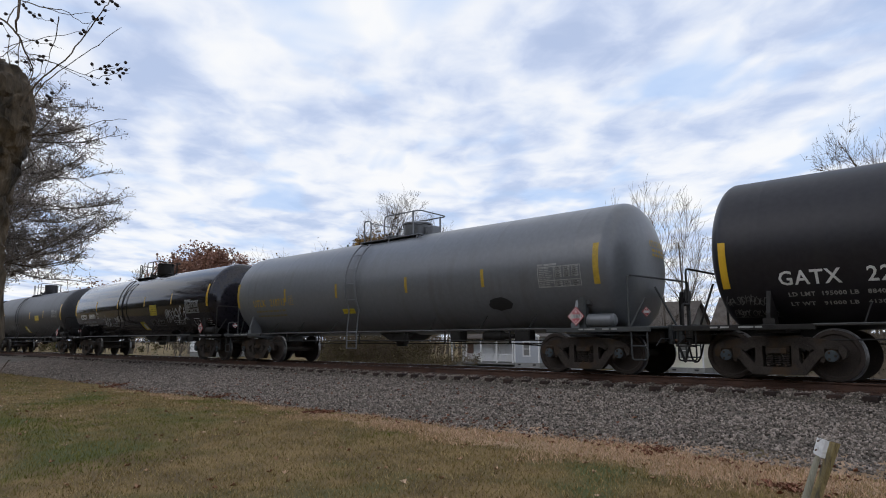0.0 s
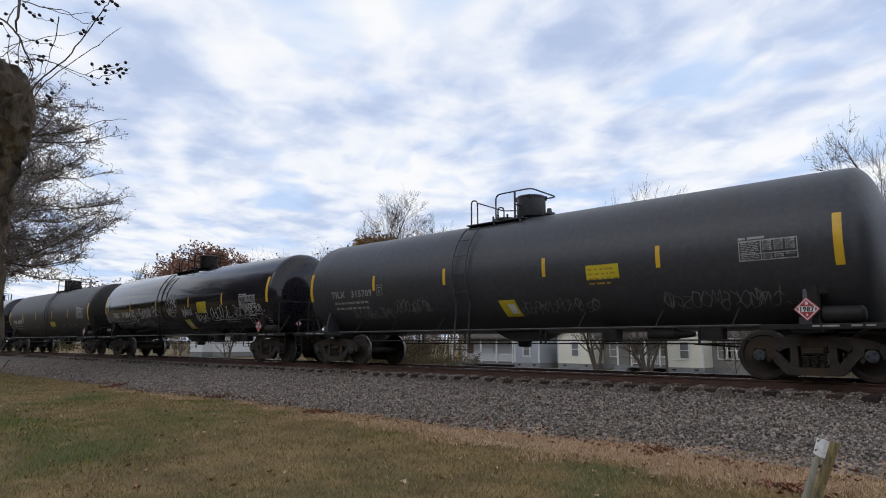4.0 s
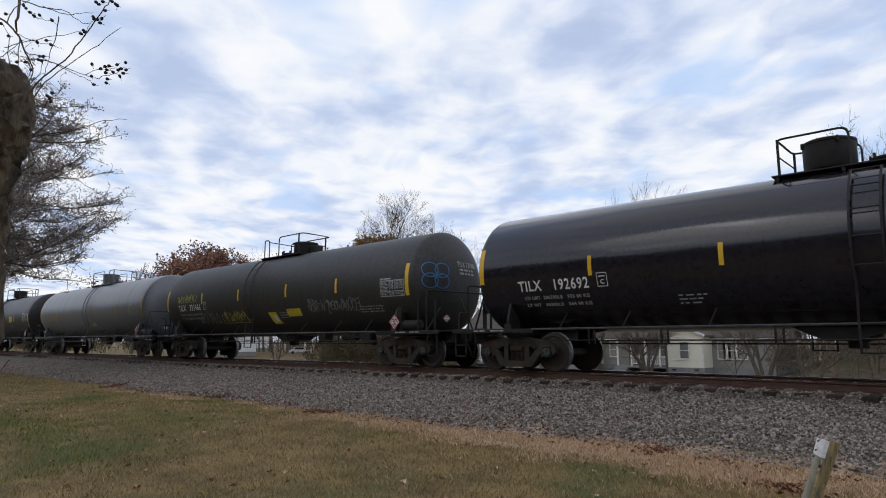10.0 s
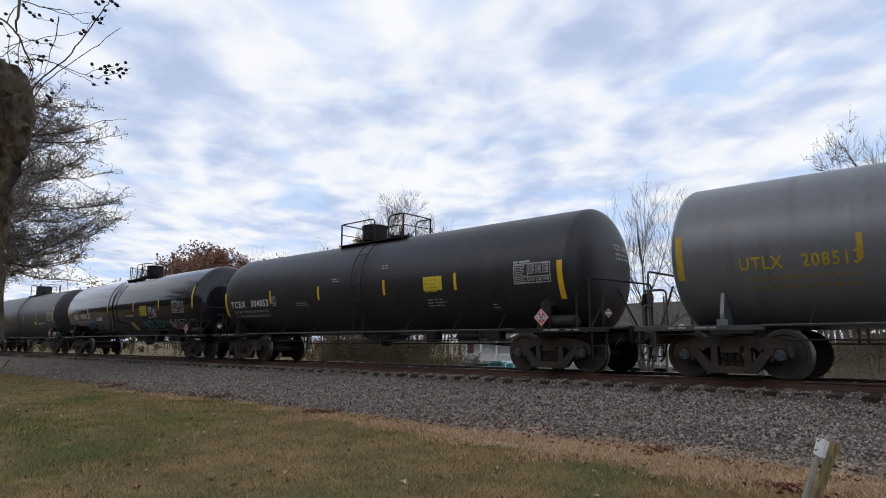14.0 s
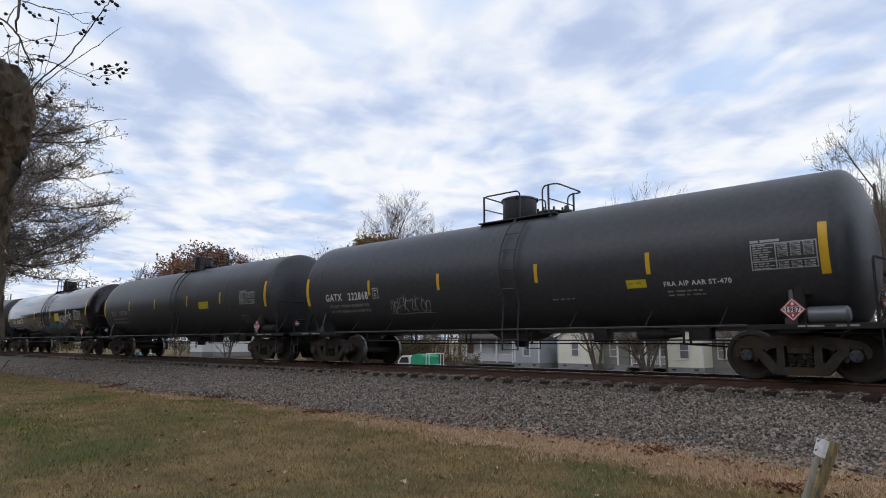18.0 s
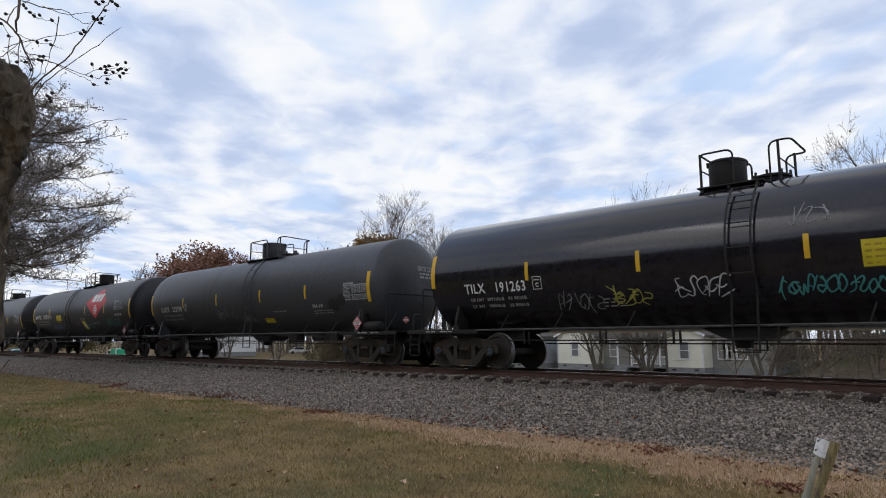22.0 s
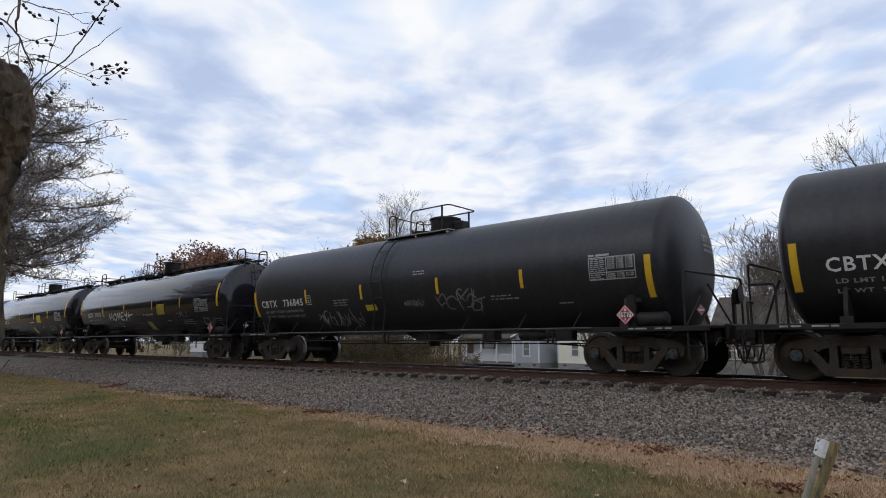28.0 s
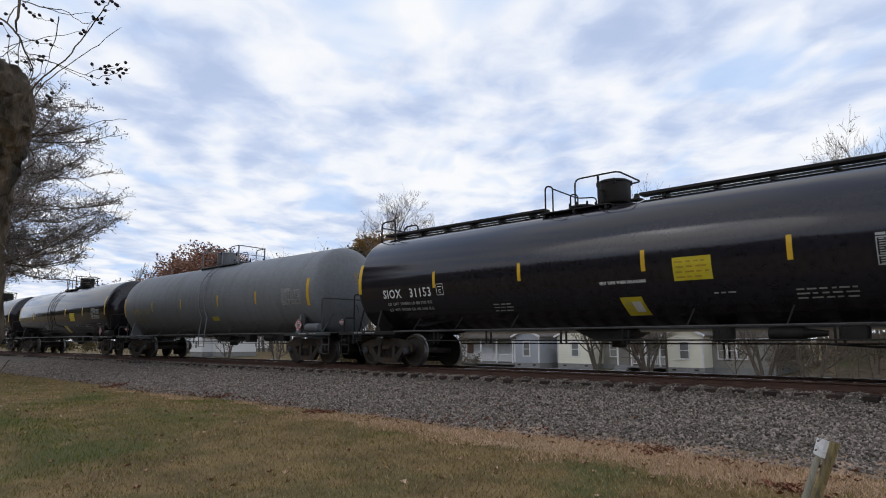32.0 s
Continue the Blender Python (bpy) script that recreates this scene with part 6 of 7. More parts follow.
def house(x0, wing_w, main_w, y, z, wing_mat, main_mat, label, porch=False, wing_left=True, tall=2.75, win_main=(0.35,), porch_from=0.0):
    """A low house: a gable-fronted wing and a long body beside it, both on a block foundation."""
    h = thing("house", label, "house", "houses beyond the railway", m=pose(x0, y, z))
    wx = wing_w / 2 if wing_left else main_w + wing_w / 2
    mx = wing_w + main_w / 2 if wing_left else main_w / 2
    f = Geo()
    f.box(wx, 4, 0.25, wing_w + 0.04, 8.04, 0.9)
    f.box(mx, 5.5, 0.25, main_w + 0.04, 7.04, 0.9)
    part("foundation", f, BLOCK, h, "grey block foundation", smooth=False)
    for i in (0.2, 0.8):
        v = Geo()
        v.box(wx + (i - 0.5) * wing_w, -0.03, 0.5, 0.35, 0.04, 0.14)
        part("vent", v, DARKV, h, smooth=False)
    wing = part("wall", gable_body(wing_w, 8, tall, wing_w * 0.24, "y"), wing_mat, h, m=pose(wx, 4, 0.7), smooth=False)
    main = part("wall", gable_body(main_w, 7, tall, 3.3, "x"), main_mat, h, m=pose(mx, 5.5, 0.7), smooth=False)
    part("roof", roof_mesh(wing_w, 8, wing_w * 0.24, 0.3, "y"), SHINGLE, h, m=pose(wx, 4, 0.7 + tall), smooth=False)
    part("roof", roof_mesh(main_w, 7, 3.3, 0.35, "x"), SHINGLE, h, m=pose(mx, 5.5, 0.7 + tall), smooth=False)
    gut = Geo()
    gut.box(0, -3.87, -0.36, main_w + 0.5, 0.12, 0.14, 0.02)
    part("gutter", gut, TRIM, h, m=pose(mx, 5.5, 0.7 + tall), smooth=False)
    rake = Geo()
    for s in (-1, 1):
        ang = math.atan(0.48)
        rake.box(s * (wing_w / 4 + 0.12), -0.33, wing_w * 0.12 + 0.02, wing_w / 2 / math.cos(ang) + 0.35, 0.08, 0.2, 0, Matrix.Rotation(s * ang, 3, "Y"))
        rake.box(s * (wing_w / 2 - 0.05), -0.02, -tall / 2, 0.14, 0.06, tall)
    part("trim", rake, TRIM, h, m=pose(wx, 0, 0.7 + tall), smooth=False)
    window(h, wx, 2.15, 0.75, 1.4)
    for k in win_main:
        for dx in ((-0.45, 0.45) if main_w > 4.6 and k > 0.4 else (0,)):
            window(part("window_wall", Geo_box(0, 0, 0, 1.3, 0.05, 1.7), main_mat, h, m=pose(mx + (k - 0.5) * main_w + dx, 1.99, 2.15), smooth=False), 0, 0, 0.7, 1.35)
    if porch:
        mx, main_w = mx + porch_from / 2, main_w - porch_from
        p = Geo()
        p.box(mx, 0.9, 0.55, main_w, 2.2, 0.16)
        part("porch_floor", p, BLOCK, h, smooth=False)
        r = Geo()
        r.box(mx, 0.9, 3.3, main_w + 0.4, 2.6, 0.16)
        part("porch_roof", r, SHINGLE, h, smooth=False)
        for i in range(5):
            c = Geo()
            c.box(mx + (i / 4 - 0.5) * (main_w - 0.4), -0.05, 1.95, 0.16, 0.16, 2.65, 0.02)
            part("porch_post", c, TRIM, h, smooth=False)
        for lv in (0.85, 1.55):
            b = Geo()
            b.box(mx + main_w * 0.13, -0.05, lv, main_w * 0.7, 0.06, 0.07)
            part("porch_rail", b, TRIM, h, smooth=False)
        n = int(main_w * 0.7 / 0.16)
        for i in range(n):
            part("baluster", cached("baluster", lambda: Geo_box(0, 0, 0, 0.04, 0.04, 0.7).mesh("baluster", TRIM, False)), None, h, m=pose(mx + main_w * (0.13 - 0.35) + 0.08 + i * 0.16, -0.05, 1.2))
        d = Geo()
        d.box(mx - main_w * 0.36, 1.97, 1.65, 0.95, 0.08, 2.05, 0.02)
        part("door", d, DOOR, h, "brown front door", smooth=False)
        for i in range(3):
            s = Geo()
            s.box(mx - main_w * 0.36, -0.6 - 0.3 * i, 0.42 - 0.19 * i, 1.3, 0.32, 0.19, 0.01)
            part("step", s, BLOCK, h, smooth=False)
    return h


house(-50.97, 3.2, 9.2, 56.62, -2.2, BLUEG, WHITES, "white house with a porch and a blue-grey gabled wing", porch=True, wing_left=False, win_main=(0.62,))
house(-37.20, 4.15, 8.6, 58.04, -2.2, CREAM, GREYS, "low cream and grey house with a white-railed porch", porch=True, win_main=(0.14, 0.8), porch_from=2.5)
house(-24.25, 3.25, 5.0, 55.22, -2.2, CREAM, GREYS, "low cream and grey house with paired windows", porch=False, win_main=(0.18, 0.41))
house(-175.31, 6, 14, 89.53, -1.6, WHITES, WHITES, "distant white house with a pillared porch", porch=True, win_main=(0.6,))
house(-124.0, 5, 4.5, 60.34, -1.9, WHITES, WHITES, "distant white house behind the track", porch=False, win_main=(0.3,))

# ---- trees ----
BARK = mat("grey_brown_bark", (0.065, 0.052, 0.040), (0.15, 0.125, 0.10), 0.9, 0, 6, 30, 0.8, 0.02, (1, 1, 0.3))
TWIG = mat("pale_bare_twigs", (0.105, 0.083, 0.066), (0.20, 0.165, 0.135), 0.9, 0, 3, 20, 0.2)
TWIG_B = mat("brown_bare_twigs", (0.070, 0.047, 0.030), (0.14, 0.10, 0.065), 0.9, 0, 3, 20, 0.2)
MYRTLE = mat("knobbly_tan_bark", (0.034, 0.026, 0.017), (0.145, 0.108, 0.070), 0.9, 0, 22, 80, 1.0, 0.010, (1, 1, 0.35), c=(0.020, 0.016, 0.012), c_scale=12, c_at=0.55)
POD = mat("dark_seed_pods", (0.018, 0.013, 0.012), (0.045, 0.030, 0.026), 0.8, 0, 30, 90, 0.4)


def limb(g, tw, rnd, p, d, length, r, level, top, up, split, least, fan=(0.55, 1.15)):
    """A wandering tapered branch with its side branches; fine ones go to the twig mesh."""
    n = 4 if level < 2 else 3
    pts, rad = [p.copy()], [r]
    for i in range(n):
        d = (d + Vector((rnd.gauss(0, 0.16), rnd.gauss(0, 0.16), rnd.gauss(0, 0.10) + up)) * (0.7 if level else 0.35)).normalized()
        p = p + d * length / n
        pts.append(p.copy())
        rad.append(r * (1 - 0.72 * (i + 1) / n) if level else r * (1 - 0.55 * (i + 1) / n))
    rad = [max(q, least) for q in rad]
    (g if level < 2 else tw).tube(pts, rad, 7 if level == 0 else (5 if level == 1 else 3), caps=False)
    if level >= top:
        return
    kids = split[min(level, len(split) - 1)]
    for k in range(kids):
        f = rnd.uniform(0.28 if level == 0 else 0.15, 1.0)
        i = min(int(f * n), n - 1)
        a = pts[i].lerp(pts[i + 1], f * n - i)
        side = d.orthogonal().normalized()
        side.rotate(Matrix.Rotation(rnd.uniform(0, 6.283), 3, d))
        spread = rnd.uniform(*fan)
        nd = (d + side * spread).normalized()
        limb(g, tw, rnd, a, nd, length * rnd.uniform(0.42, 0.66) * (1.15 - 0.35 * f), rad[min(i + 1, n)] * rnd.uniform(0.45, 0.7), level + 1, top, up, split, least, fan)


def leaf_cards(centres, rnd, count, spread, size):
    vs, fs = [], []
    for _ in range(count):
        c = rnd.choice(centres)
        p = c + Vector((rnd.gauss(0, spread), rnd.gauss(0, spread), rnd.gauss(0, spread * 0.7)))
        a = Vector((rnd.gauss(0, 1), rnd.gauss(0, 1), rnd.gauss(0, 1))).normalized()
        b = a.orthogonal().normalized()
        s = size * rnd.uniform(0.6, 1.4)
        k = len(vs)
        vs += [p + a * s, p + b * s * 0.6, p - a * s, p - b * s * 0.6]
        fs += [(k, k + 1, k + 2), (k, k + 2, k + 3)]
    return vs, fs


def bare_tree(x, y, z, height, seed, label, twig=None, split=(9, 6, 5, 3), top=4, up=0.10, trunk_r=0.02, lean=(0, 0), leaves=None, leaf_mat=None, first=0.55, least=0.012, wide=1.0, fan=(0.55, 1.15), crown_r=0):
    rnd = random.Random(seed)
    t = thing("tree", label, "tree", m=pose(x, y, z - 0.1))
    g, tw = Geo(), Geo()
    limb(g, tw, rnd, Vector((0, 0, 0)), Vector((lean[0], lean[1], 1)).normalized(), height * first, height * trunk_r, 0, top, up, split, least, fan)
    k = height / max(q[2] for q in tw.v)
    if crown_r:
        reach = sorted(abs(q[0] * 0.734 + q[1] * 0.679) for q in tw.v)
        wide = crown_r / (k * reach[int(len(reach) * 0.98)])
    for w in (g, tw):
        w.v = [(q[0] * k * wide, q[1] * k * wide, q[2] * k) for q in w.v]
    part("trunk", g, BARK, t)
    cr = part("crown", tw, twig or TWIG, t, smooth=False)
    if leaves:
        ends = [Vector(q) for q in tw.v[:: max(1, len(tw.v) // 4000)]]
        lv, lf = leaf_cards(ends, rnd, *leaves)
        lg = Geo()
        lg.v, lg.f, lg.s = lv, lf, [0] * len(lf)
        part("leaves", lg, leaf_mat, t, smooth=False)
    return t


RUSSET = islands("russet_oak_leaves", (0.16, 0.088, 0.066), (0.42, 0.245, 0.180), 0.85, (0.29, 0.155, 0.112))
OCHRE = islands("ochre_leaves", (0.14, 0.08, 0.022), (0.32, 0.19, 0.06), 0.85, (0.23, 0.13, 0.04))
PINE = islands("dark_pine_needles", (0.012, 0.022, 0.008), (0.045, 0.060, 0.022), 0.85, (0.025, 0.038, 0.014))
BRUSH = islands("olive_brush_leaves", (0.045, 0.050, 0.018), (0.13, 0.105, 0.05), 0.9, (0.085, 0.075, 0.030))
DEADL = islands("brown_dead_leaves", (0.055, 0.030, 0.016), (0.16, 0.10, 0.06), 0.9, (0.10, 0.058, 0.032))
TWIG_D = mat("dark_grey_twigs", (0.13, 0.108, 0.094), (0.25, 0.215, 0.19), 0.9, 0, 3, 20, 0.2)
bare_tree(-128.91, 63.25, -1.6, 21.3, 3, "broad oak holding russet autumn leaves", TWIG_B, (18, 9, 6, 3), 3, 0.03, 0.016, leaves=(25000, 0.5, 0.25), leaf_mat=RUSSET, first=0.5, wide=2.3)
bare_tree(-138.21, 54.66, -1.6, 19, 8, "slender bare tree beside the oak", TWIG, (12, 8, 6, 3), 4, 0.12, least=0.03)
bare_tree(-61.40, 58.70, -1.8, 24.1, 5, "tall bare tree with a fan of fine twigs", TWIG, (15, 9, 6, 4), 4, 0.10, 0.014, first=0.72, least=0.014, fan=(0.40, 0.80), crown_r=8.0)
bare_tree(-56.80, 63.30, -1.8, 20.3, 6, "bare tree with a narrow rounded crown", TWIG, (13, 8, 6, 4), 4, 0.10, 0.012, first=0.70, least=0.014, fan=(0.40, 0.80), crown_r=4.6)
bare_tree(-88.46, 76.30, -1.6, 21.5, 7, "ochre-leaved tree beyond the field", TWIG_B, (10, 6, 4), 3, 0.06, 0.016, leaves=(36000, 0.7, 0.20), leaf_mat=OCHRE, first=0.5, wide=0.62)
bare_tree(-86.90, 71.68, -1.6, 18.2, 9, "dark green pine beyond the field", TWIG_B, (14, 6, 4), 3, 0.02, 0.014, leaves=(15000, 0.7, 0.28), leaf_mat=PINE, first=0.7, wide=0.55)
bare_tree(-6.70, 52.10, -1.9, 19.4, 11, "tall open bare tree holding a few dead leaves", TWIG_B, (9, 7, 5, 3), 4, 0.10, 0.012, leaves=(70, 0.15, 0.10), leaf_mat=DEADL, first=0.5, wide=0.6, least=0.008)
bare_tree(-29.26, 62.86, -1.8, 19.9, 12, "slim upright bare tree behind the houses", TWIG_B, (10, 7, 5, 3), 3, 0.22, 0.008, leaves=(16, 0.2, 0.12), leaf_mat=DEADL, first=0.6, wide=0.75)
bare_tree(-26.67, 65.69, -1.8, 19.6, 13, "slim upright bare tree behind the houses", TWIG_B, (10, 7, 5, 3), 3, 0.22, 0.008, leaves=(10, 0.2, 0.12), leaf_mat=DEADL, first=0.6, wide=0.75)


def forked_tree(x, y, z, stems, length, r, seed, label):
    """Several stems that spread from one foot."""
    rnd = random.Random(seed)
    t = thing("tree", label, "tree", m=pose(x, y, z))
    tw = Geo()
    for k in range(stems):
        a = 6.283 * k / stems + rnd.uniform(-0.4, 0.4)
        g = Geo()
        d = Vector((0.34 * math.cos(a), 0.34 * math.sin(a), 1)).normalized()
        limb(g, tw, rnd, Vector((0.12 * math.cos(a), 0.12 * math.sin(a), -0.1)), d, length, r * rnd.uniform(0.75, 1.1), 0, 3, 0.10, (6, 6, 4), 0.008)
        part("stem", g, BARK, t)
    part("crown", tw, BARK, t, smooth=False)
    return t


forked_tree(-27.92, 49.65, -2.25, 3, 4.2, 0.16, 14, "low forked bare tree before the houses")
forked_tree(-24.54, 51.92, -2.25, 4, 4.6, 0.20, 15, "thick forked bare tree before the houses")
forked_tree(-14.46, 49.10, -2.25, 3, 4.4, 0.17, 16, "forked bare tree beside the last house")
forked_tree(-10.98, 47.21, -2.25, 2, 4.6, 0.15, 17, "two-stemmed bare tree at the wood's edge")
for fx, fs in ((-83.6, 18), (-71.4, 19), (-98.9, 20)):
    forked_tree(fx, 46.2, -2.3, 3, 3.6, 0.12, fs, "small many-stemmed bare tree beside the road")


LEAFY = mat("leaf_strewn_bank", (0.075, 0.055, 0.034), (0.19, 0.140, 0.090), 0.95, 0, 1.5, 20, 0.8, 0.03, c=(0.085, 0.085, 0.035), c_scale=0.4, c_at=0.55, local=False)


def bank_z(x, y):
    """A low bank that climbs into the woods."""
    u = max(0, min(1, (y - 53) / 18))
    w = max(0, min(1, (x + 16.5) / 5))
    return ground_z(x, y) - 0.03 + 3.4 * u * u * (3 - 2 * u) * w * w * (3 - 2 * w) + 0.25 * u * w * noise.noise((x * 0.4, y * 0.4, 2))


grid_sheet("far_bank", [-17 + 0.75 * i for i in range(70)], [52.5 + 0.75 * i for i in range(50)], bank_z, LEAFY, "brown leaf-strewn bank below the woods", "bank")
HEDGE = islands("brown_olive_leaves", (0.055, 0.046, 0.022), (0.17, 0.13, 0.075), 0.9, (0.105, 0.088, 0.042))


def thicket(name, label, n, xr, yr, hr, seed, twig, leaf_mat, leaf, split=(7, 5, 3), top=2, least=0.008, foot=ground_z):
    """Many bare saplings and brush that grow into one another."""
    rnd = random.Random(seed)
    g = Geo()
    ends = []
    for _ in range(n):
        x, y = rnd.uniform(*xr), rnd.uniform(*yr)
        h = rnd.uniform(*hr)
        k = len(g.v)
        limb(g, g, rnd, Vector((x, y, foot(x, y) - 0.05)), Vector((rnd.gauss(0, 0.08), rnd.gauss(0, 0.08), 1)).normalized(), h * 0.7, h * 0.009, 0, top, 0.14, split, least)
        ends += [Vector(q) for q in g.v[k::17]]
    ob = tagged(new(name, g.mesh(name, twig, False)), label, "thicket", "", "stuff")
    if leaf:
        lv, lf = leaf_cards(ends, rnd, *leaf)
        cloud_mesh(name + "_leaves", [tuple(q) for q in lv], lf, leaf_mat, "brown leaves left in " + label, "leaves")
    return ob


thicket("woods", "grey-brown bare saplings beyond the road", 120, (-19.5, 17.5), (60.0, 82.0), (10.5, 15.5), 21, TWIG, DEADL, (2500, 0.25, 0.09), (9, 6, 4), 3, 0.020, bank_z)
thicket("bank_brush", "tangled grey-brown brush on the far bank", 75, (-15.6, 9.0), (50.5, 60.0), (1.6, 5.0), 29, TWIG, HEDGE, (7000, 0.35, 0.07), (7, 5, 4), 3, 0.010, bank_z)
thicket("brush", "tangled brown roadside brush", 15, (-12.4, 15.0), (28.3, 36.8), (2.5, 6.0), 22, TWIG_B, DEADL, (700, 0.25, 0.05), (8, 6, 3), 3, 0.007)
thicket("hedge", "olive and brown shrubs along the far side of the road", 95, (-62.8, -43.0), (43.9, 50.0), (2.4, 5.4), 23, TWIG_B, HEDGE, (17000, 0.40, 0.075), (7, 5, 3), 3, 0.010)
thicket("low_brush", "knee-high brown brush below the roadside shrubs", 120, (-63.8, -42.0), (43.4, 51.0), (0.9, 2.2), 28, TWIG_B, HEDGE, (12000, 0.25, 0.07), (6, 4), 2, 0.008)
thicket("far_woods", "line of far bare trees", 80, (-302.8, -170.3), (58.5, 108.6), (9, 14), 24, TWIG, DEADL, (5000, 0.6, 0.3), (7, 5, 3), 2, 0.03)
thicket("field_edge_woods", "line of bare trees past the field", 80, (-146, -85), (84, 100), (21, 25), 26, TWIG, DEADL, (2500, 0.6, 0.25), (7, 5, 3), 2, 0.025)
thicket("far_hedge", "low brown hedge across the far field", 150, (-305.6, -135.4), (45.3, 70.8), (2.5, 5), 27, TWIG_B, BRUSH, (9000, 0.4, 0.2), (6, 4), 2, 0.02)
thicket("distant_woods", "line of far bare trees behind the houses", 60, (-83.4, 11.2), (85.0, 113.3), (10, 15), 25, TWIG, None, None, (7, 5, 3), 2, 0.02)

# unseen woods added behind the camera; they close the place and darken tank reflections
rb = random.Random(31)
lv, lf = [], []
for _ in range(30000):
    x = rb.uniform(-330, 70)
    h = 15 + 4 * noise.noise((x * 0.08, 0, 3))
    z = rb.uniform(-0.8, h)
    p = Vector((x, -34 + rb.gauss(0, 2.5), z))
    a = Vector((rb.gauss(0, 1), rb.gauss(0, 0.4), rb.gauss(0, 1))).normalized() * rb.uniform(0.4, 0.9)
    b = Vector((-a.z, 0, a.x))
    k = len(lv)
    lv += [tuple(p + a), tuple(p + b), tuple(p - a), tuple(p - b)]
    lf += [(k, k + 1, k + 2), (k, k + 2, k + 3)]
cloud_mesh("woods_behind", lv, lf, BRUSH, "unseen plain dark woods behind the lawn", "woods")

# the airy tree at the lawn's far end
BUDS = islands("grey_buds", (0.17, 0.145, 0.130), (0.40, 0.355, 0.325), 0.9, (0.27, 0.238, 0.215))


def drooping_tree(x, y, z, height, reach, seed):
    rnd = random.Random(seed)
    t = thing("tree", "conical bare tree with drooping budded twigs", "tree", m=pose(x, y, z))
    g, tw = Geo(), Geo()
    g.tube([(0, 0, -0.1), (0.05, 0, height * 0.4), (0, 0.05, height * 0.75), (0, 0, height)], [0.24, 0.17, 0.09, 0.02], 9)
    ends = []
    for i in range(130):
        f = 0.30 + 0.68 * (i / 130)
        a = i * 2.4 + rnd.uniform(-0.3, 0.3)
        ln = reach * (1 - f ** 5) ** 0.5 * rnd.uniform(0.70, 0.98) + 0.3
        p = Vector((0, 0, height * f))
        d = Vector((math.cos(a), math.sin(a), rnd.uniform(0.0, 0.35)))
        pts, n = [p.copy()], 7
        for k in range(n):
            d = (d + Vector((rnd.gauss(0, 0.13), rnd.gauss(0, 0.13), -0.07 + 0.04 * k + rnd.gauss(0, 0.14)))).normalized()
            p = p + d * ln / n
            pts.append(p.copy())
        g.tube(pts, [0.055 * (1 - f * 0.6) * (1 - 0.85 * k / n) + 0.006 for k in range(n + 1)], 5, caps=False)
        for k in range(1, n + 1):
            for _ in range(8 if f < 0.6 else 5):
                q = pts[k - 1].lerp(pts[k], rnd.random())
                sd = Vector((rnd.gauss(0, 1), rnd.gauss(0, 1), rnd.gauss(0.3, 0.5))).normalized()
                sd = (sd + d * 0.6).normalized()
                l2 = ln * rnd.uniform(0.12, 0.26) * (1.15 - 0.5 * k / n)
                sp = [q.copy()]
                for _ in range(3):
                    sd = (sd + Vector((rnd.gauss(0, 0.2), rnd.gauss(0, 0.2), rnd.gauss(0, 0.12)))).normalized()
                    sp.append(sp[-1] + sd * l2 / 3)
                tw.tube(sp, [0.017, 0.013, 0.010, 0.006], 3, caps=False)
                ends += sp[1:]
                for _ in range(4):
                    w0 = sp[rnd.randrange(1, 4)]
                    w1 = w0 + Vector((rnd.gauss(0, 1), rnd.gauss(0, 1), rnd.gauss(0.2, 0.6))).normalized() * l2 * rnd.uniform(0.25, 0.5)
                    tw.tube([w0, w1], [0.009, 0.005], 3, caps=False)
                    ends += [w1, w0.lerp(w1, 0.6)]
    part("trunk", g, BARK, t)
    part("crown", tw, TWIG_D, t, smooth=False)
    lv, lf = leaf_cards(ends, rnd, 56000, 0.08, 0.038)
    lg = Geo()
    lg.v, lg.f, lg.s = lv, lf, [0] * len(lf)
    tagged(part("foliage", lg, BUDS, t, smooth=False), kind="stuff")
    return t


drooping_tree(-31.08, 5.66, -0.75, 12.6, 6.0, 41)


def at_depth(u, v, depth):
    """A place before the camera: u and v are how far right and up it lies from the view's middle, in units of depth."""
    return look(eye, eye + ahead, -0.04) @ Vector((u * depth, v * depth, -depth))


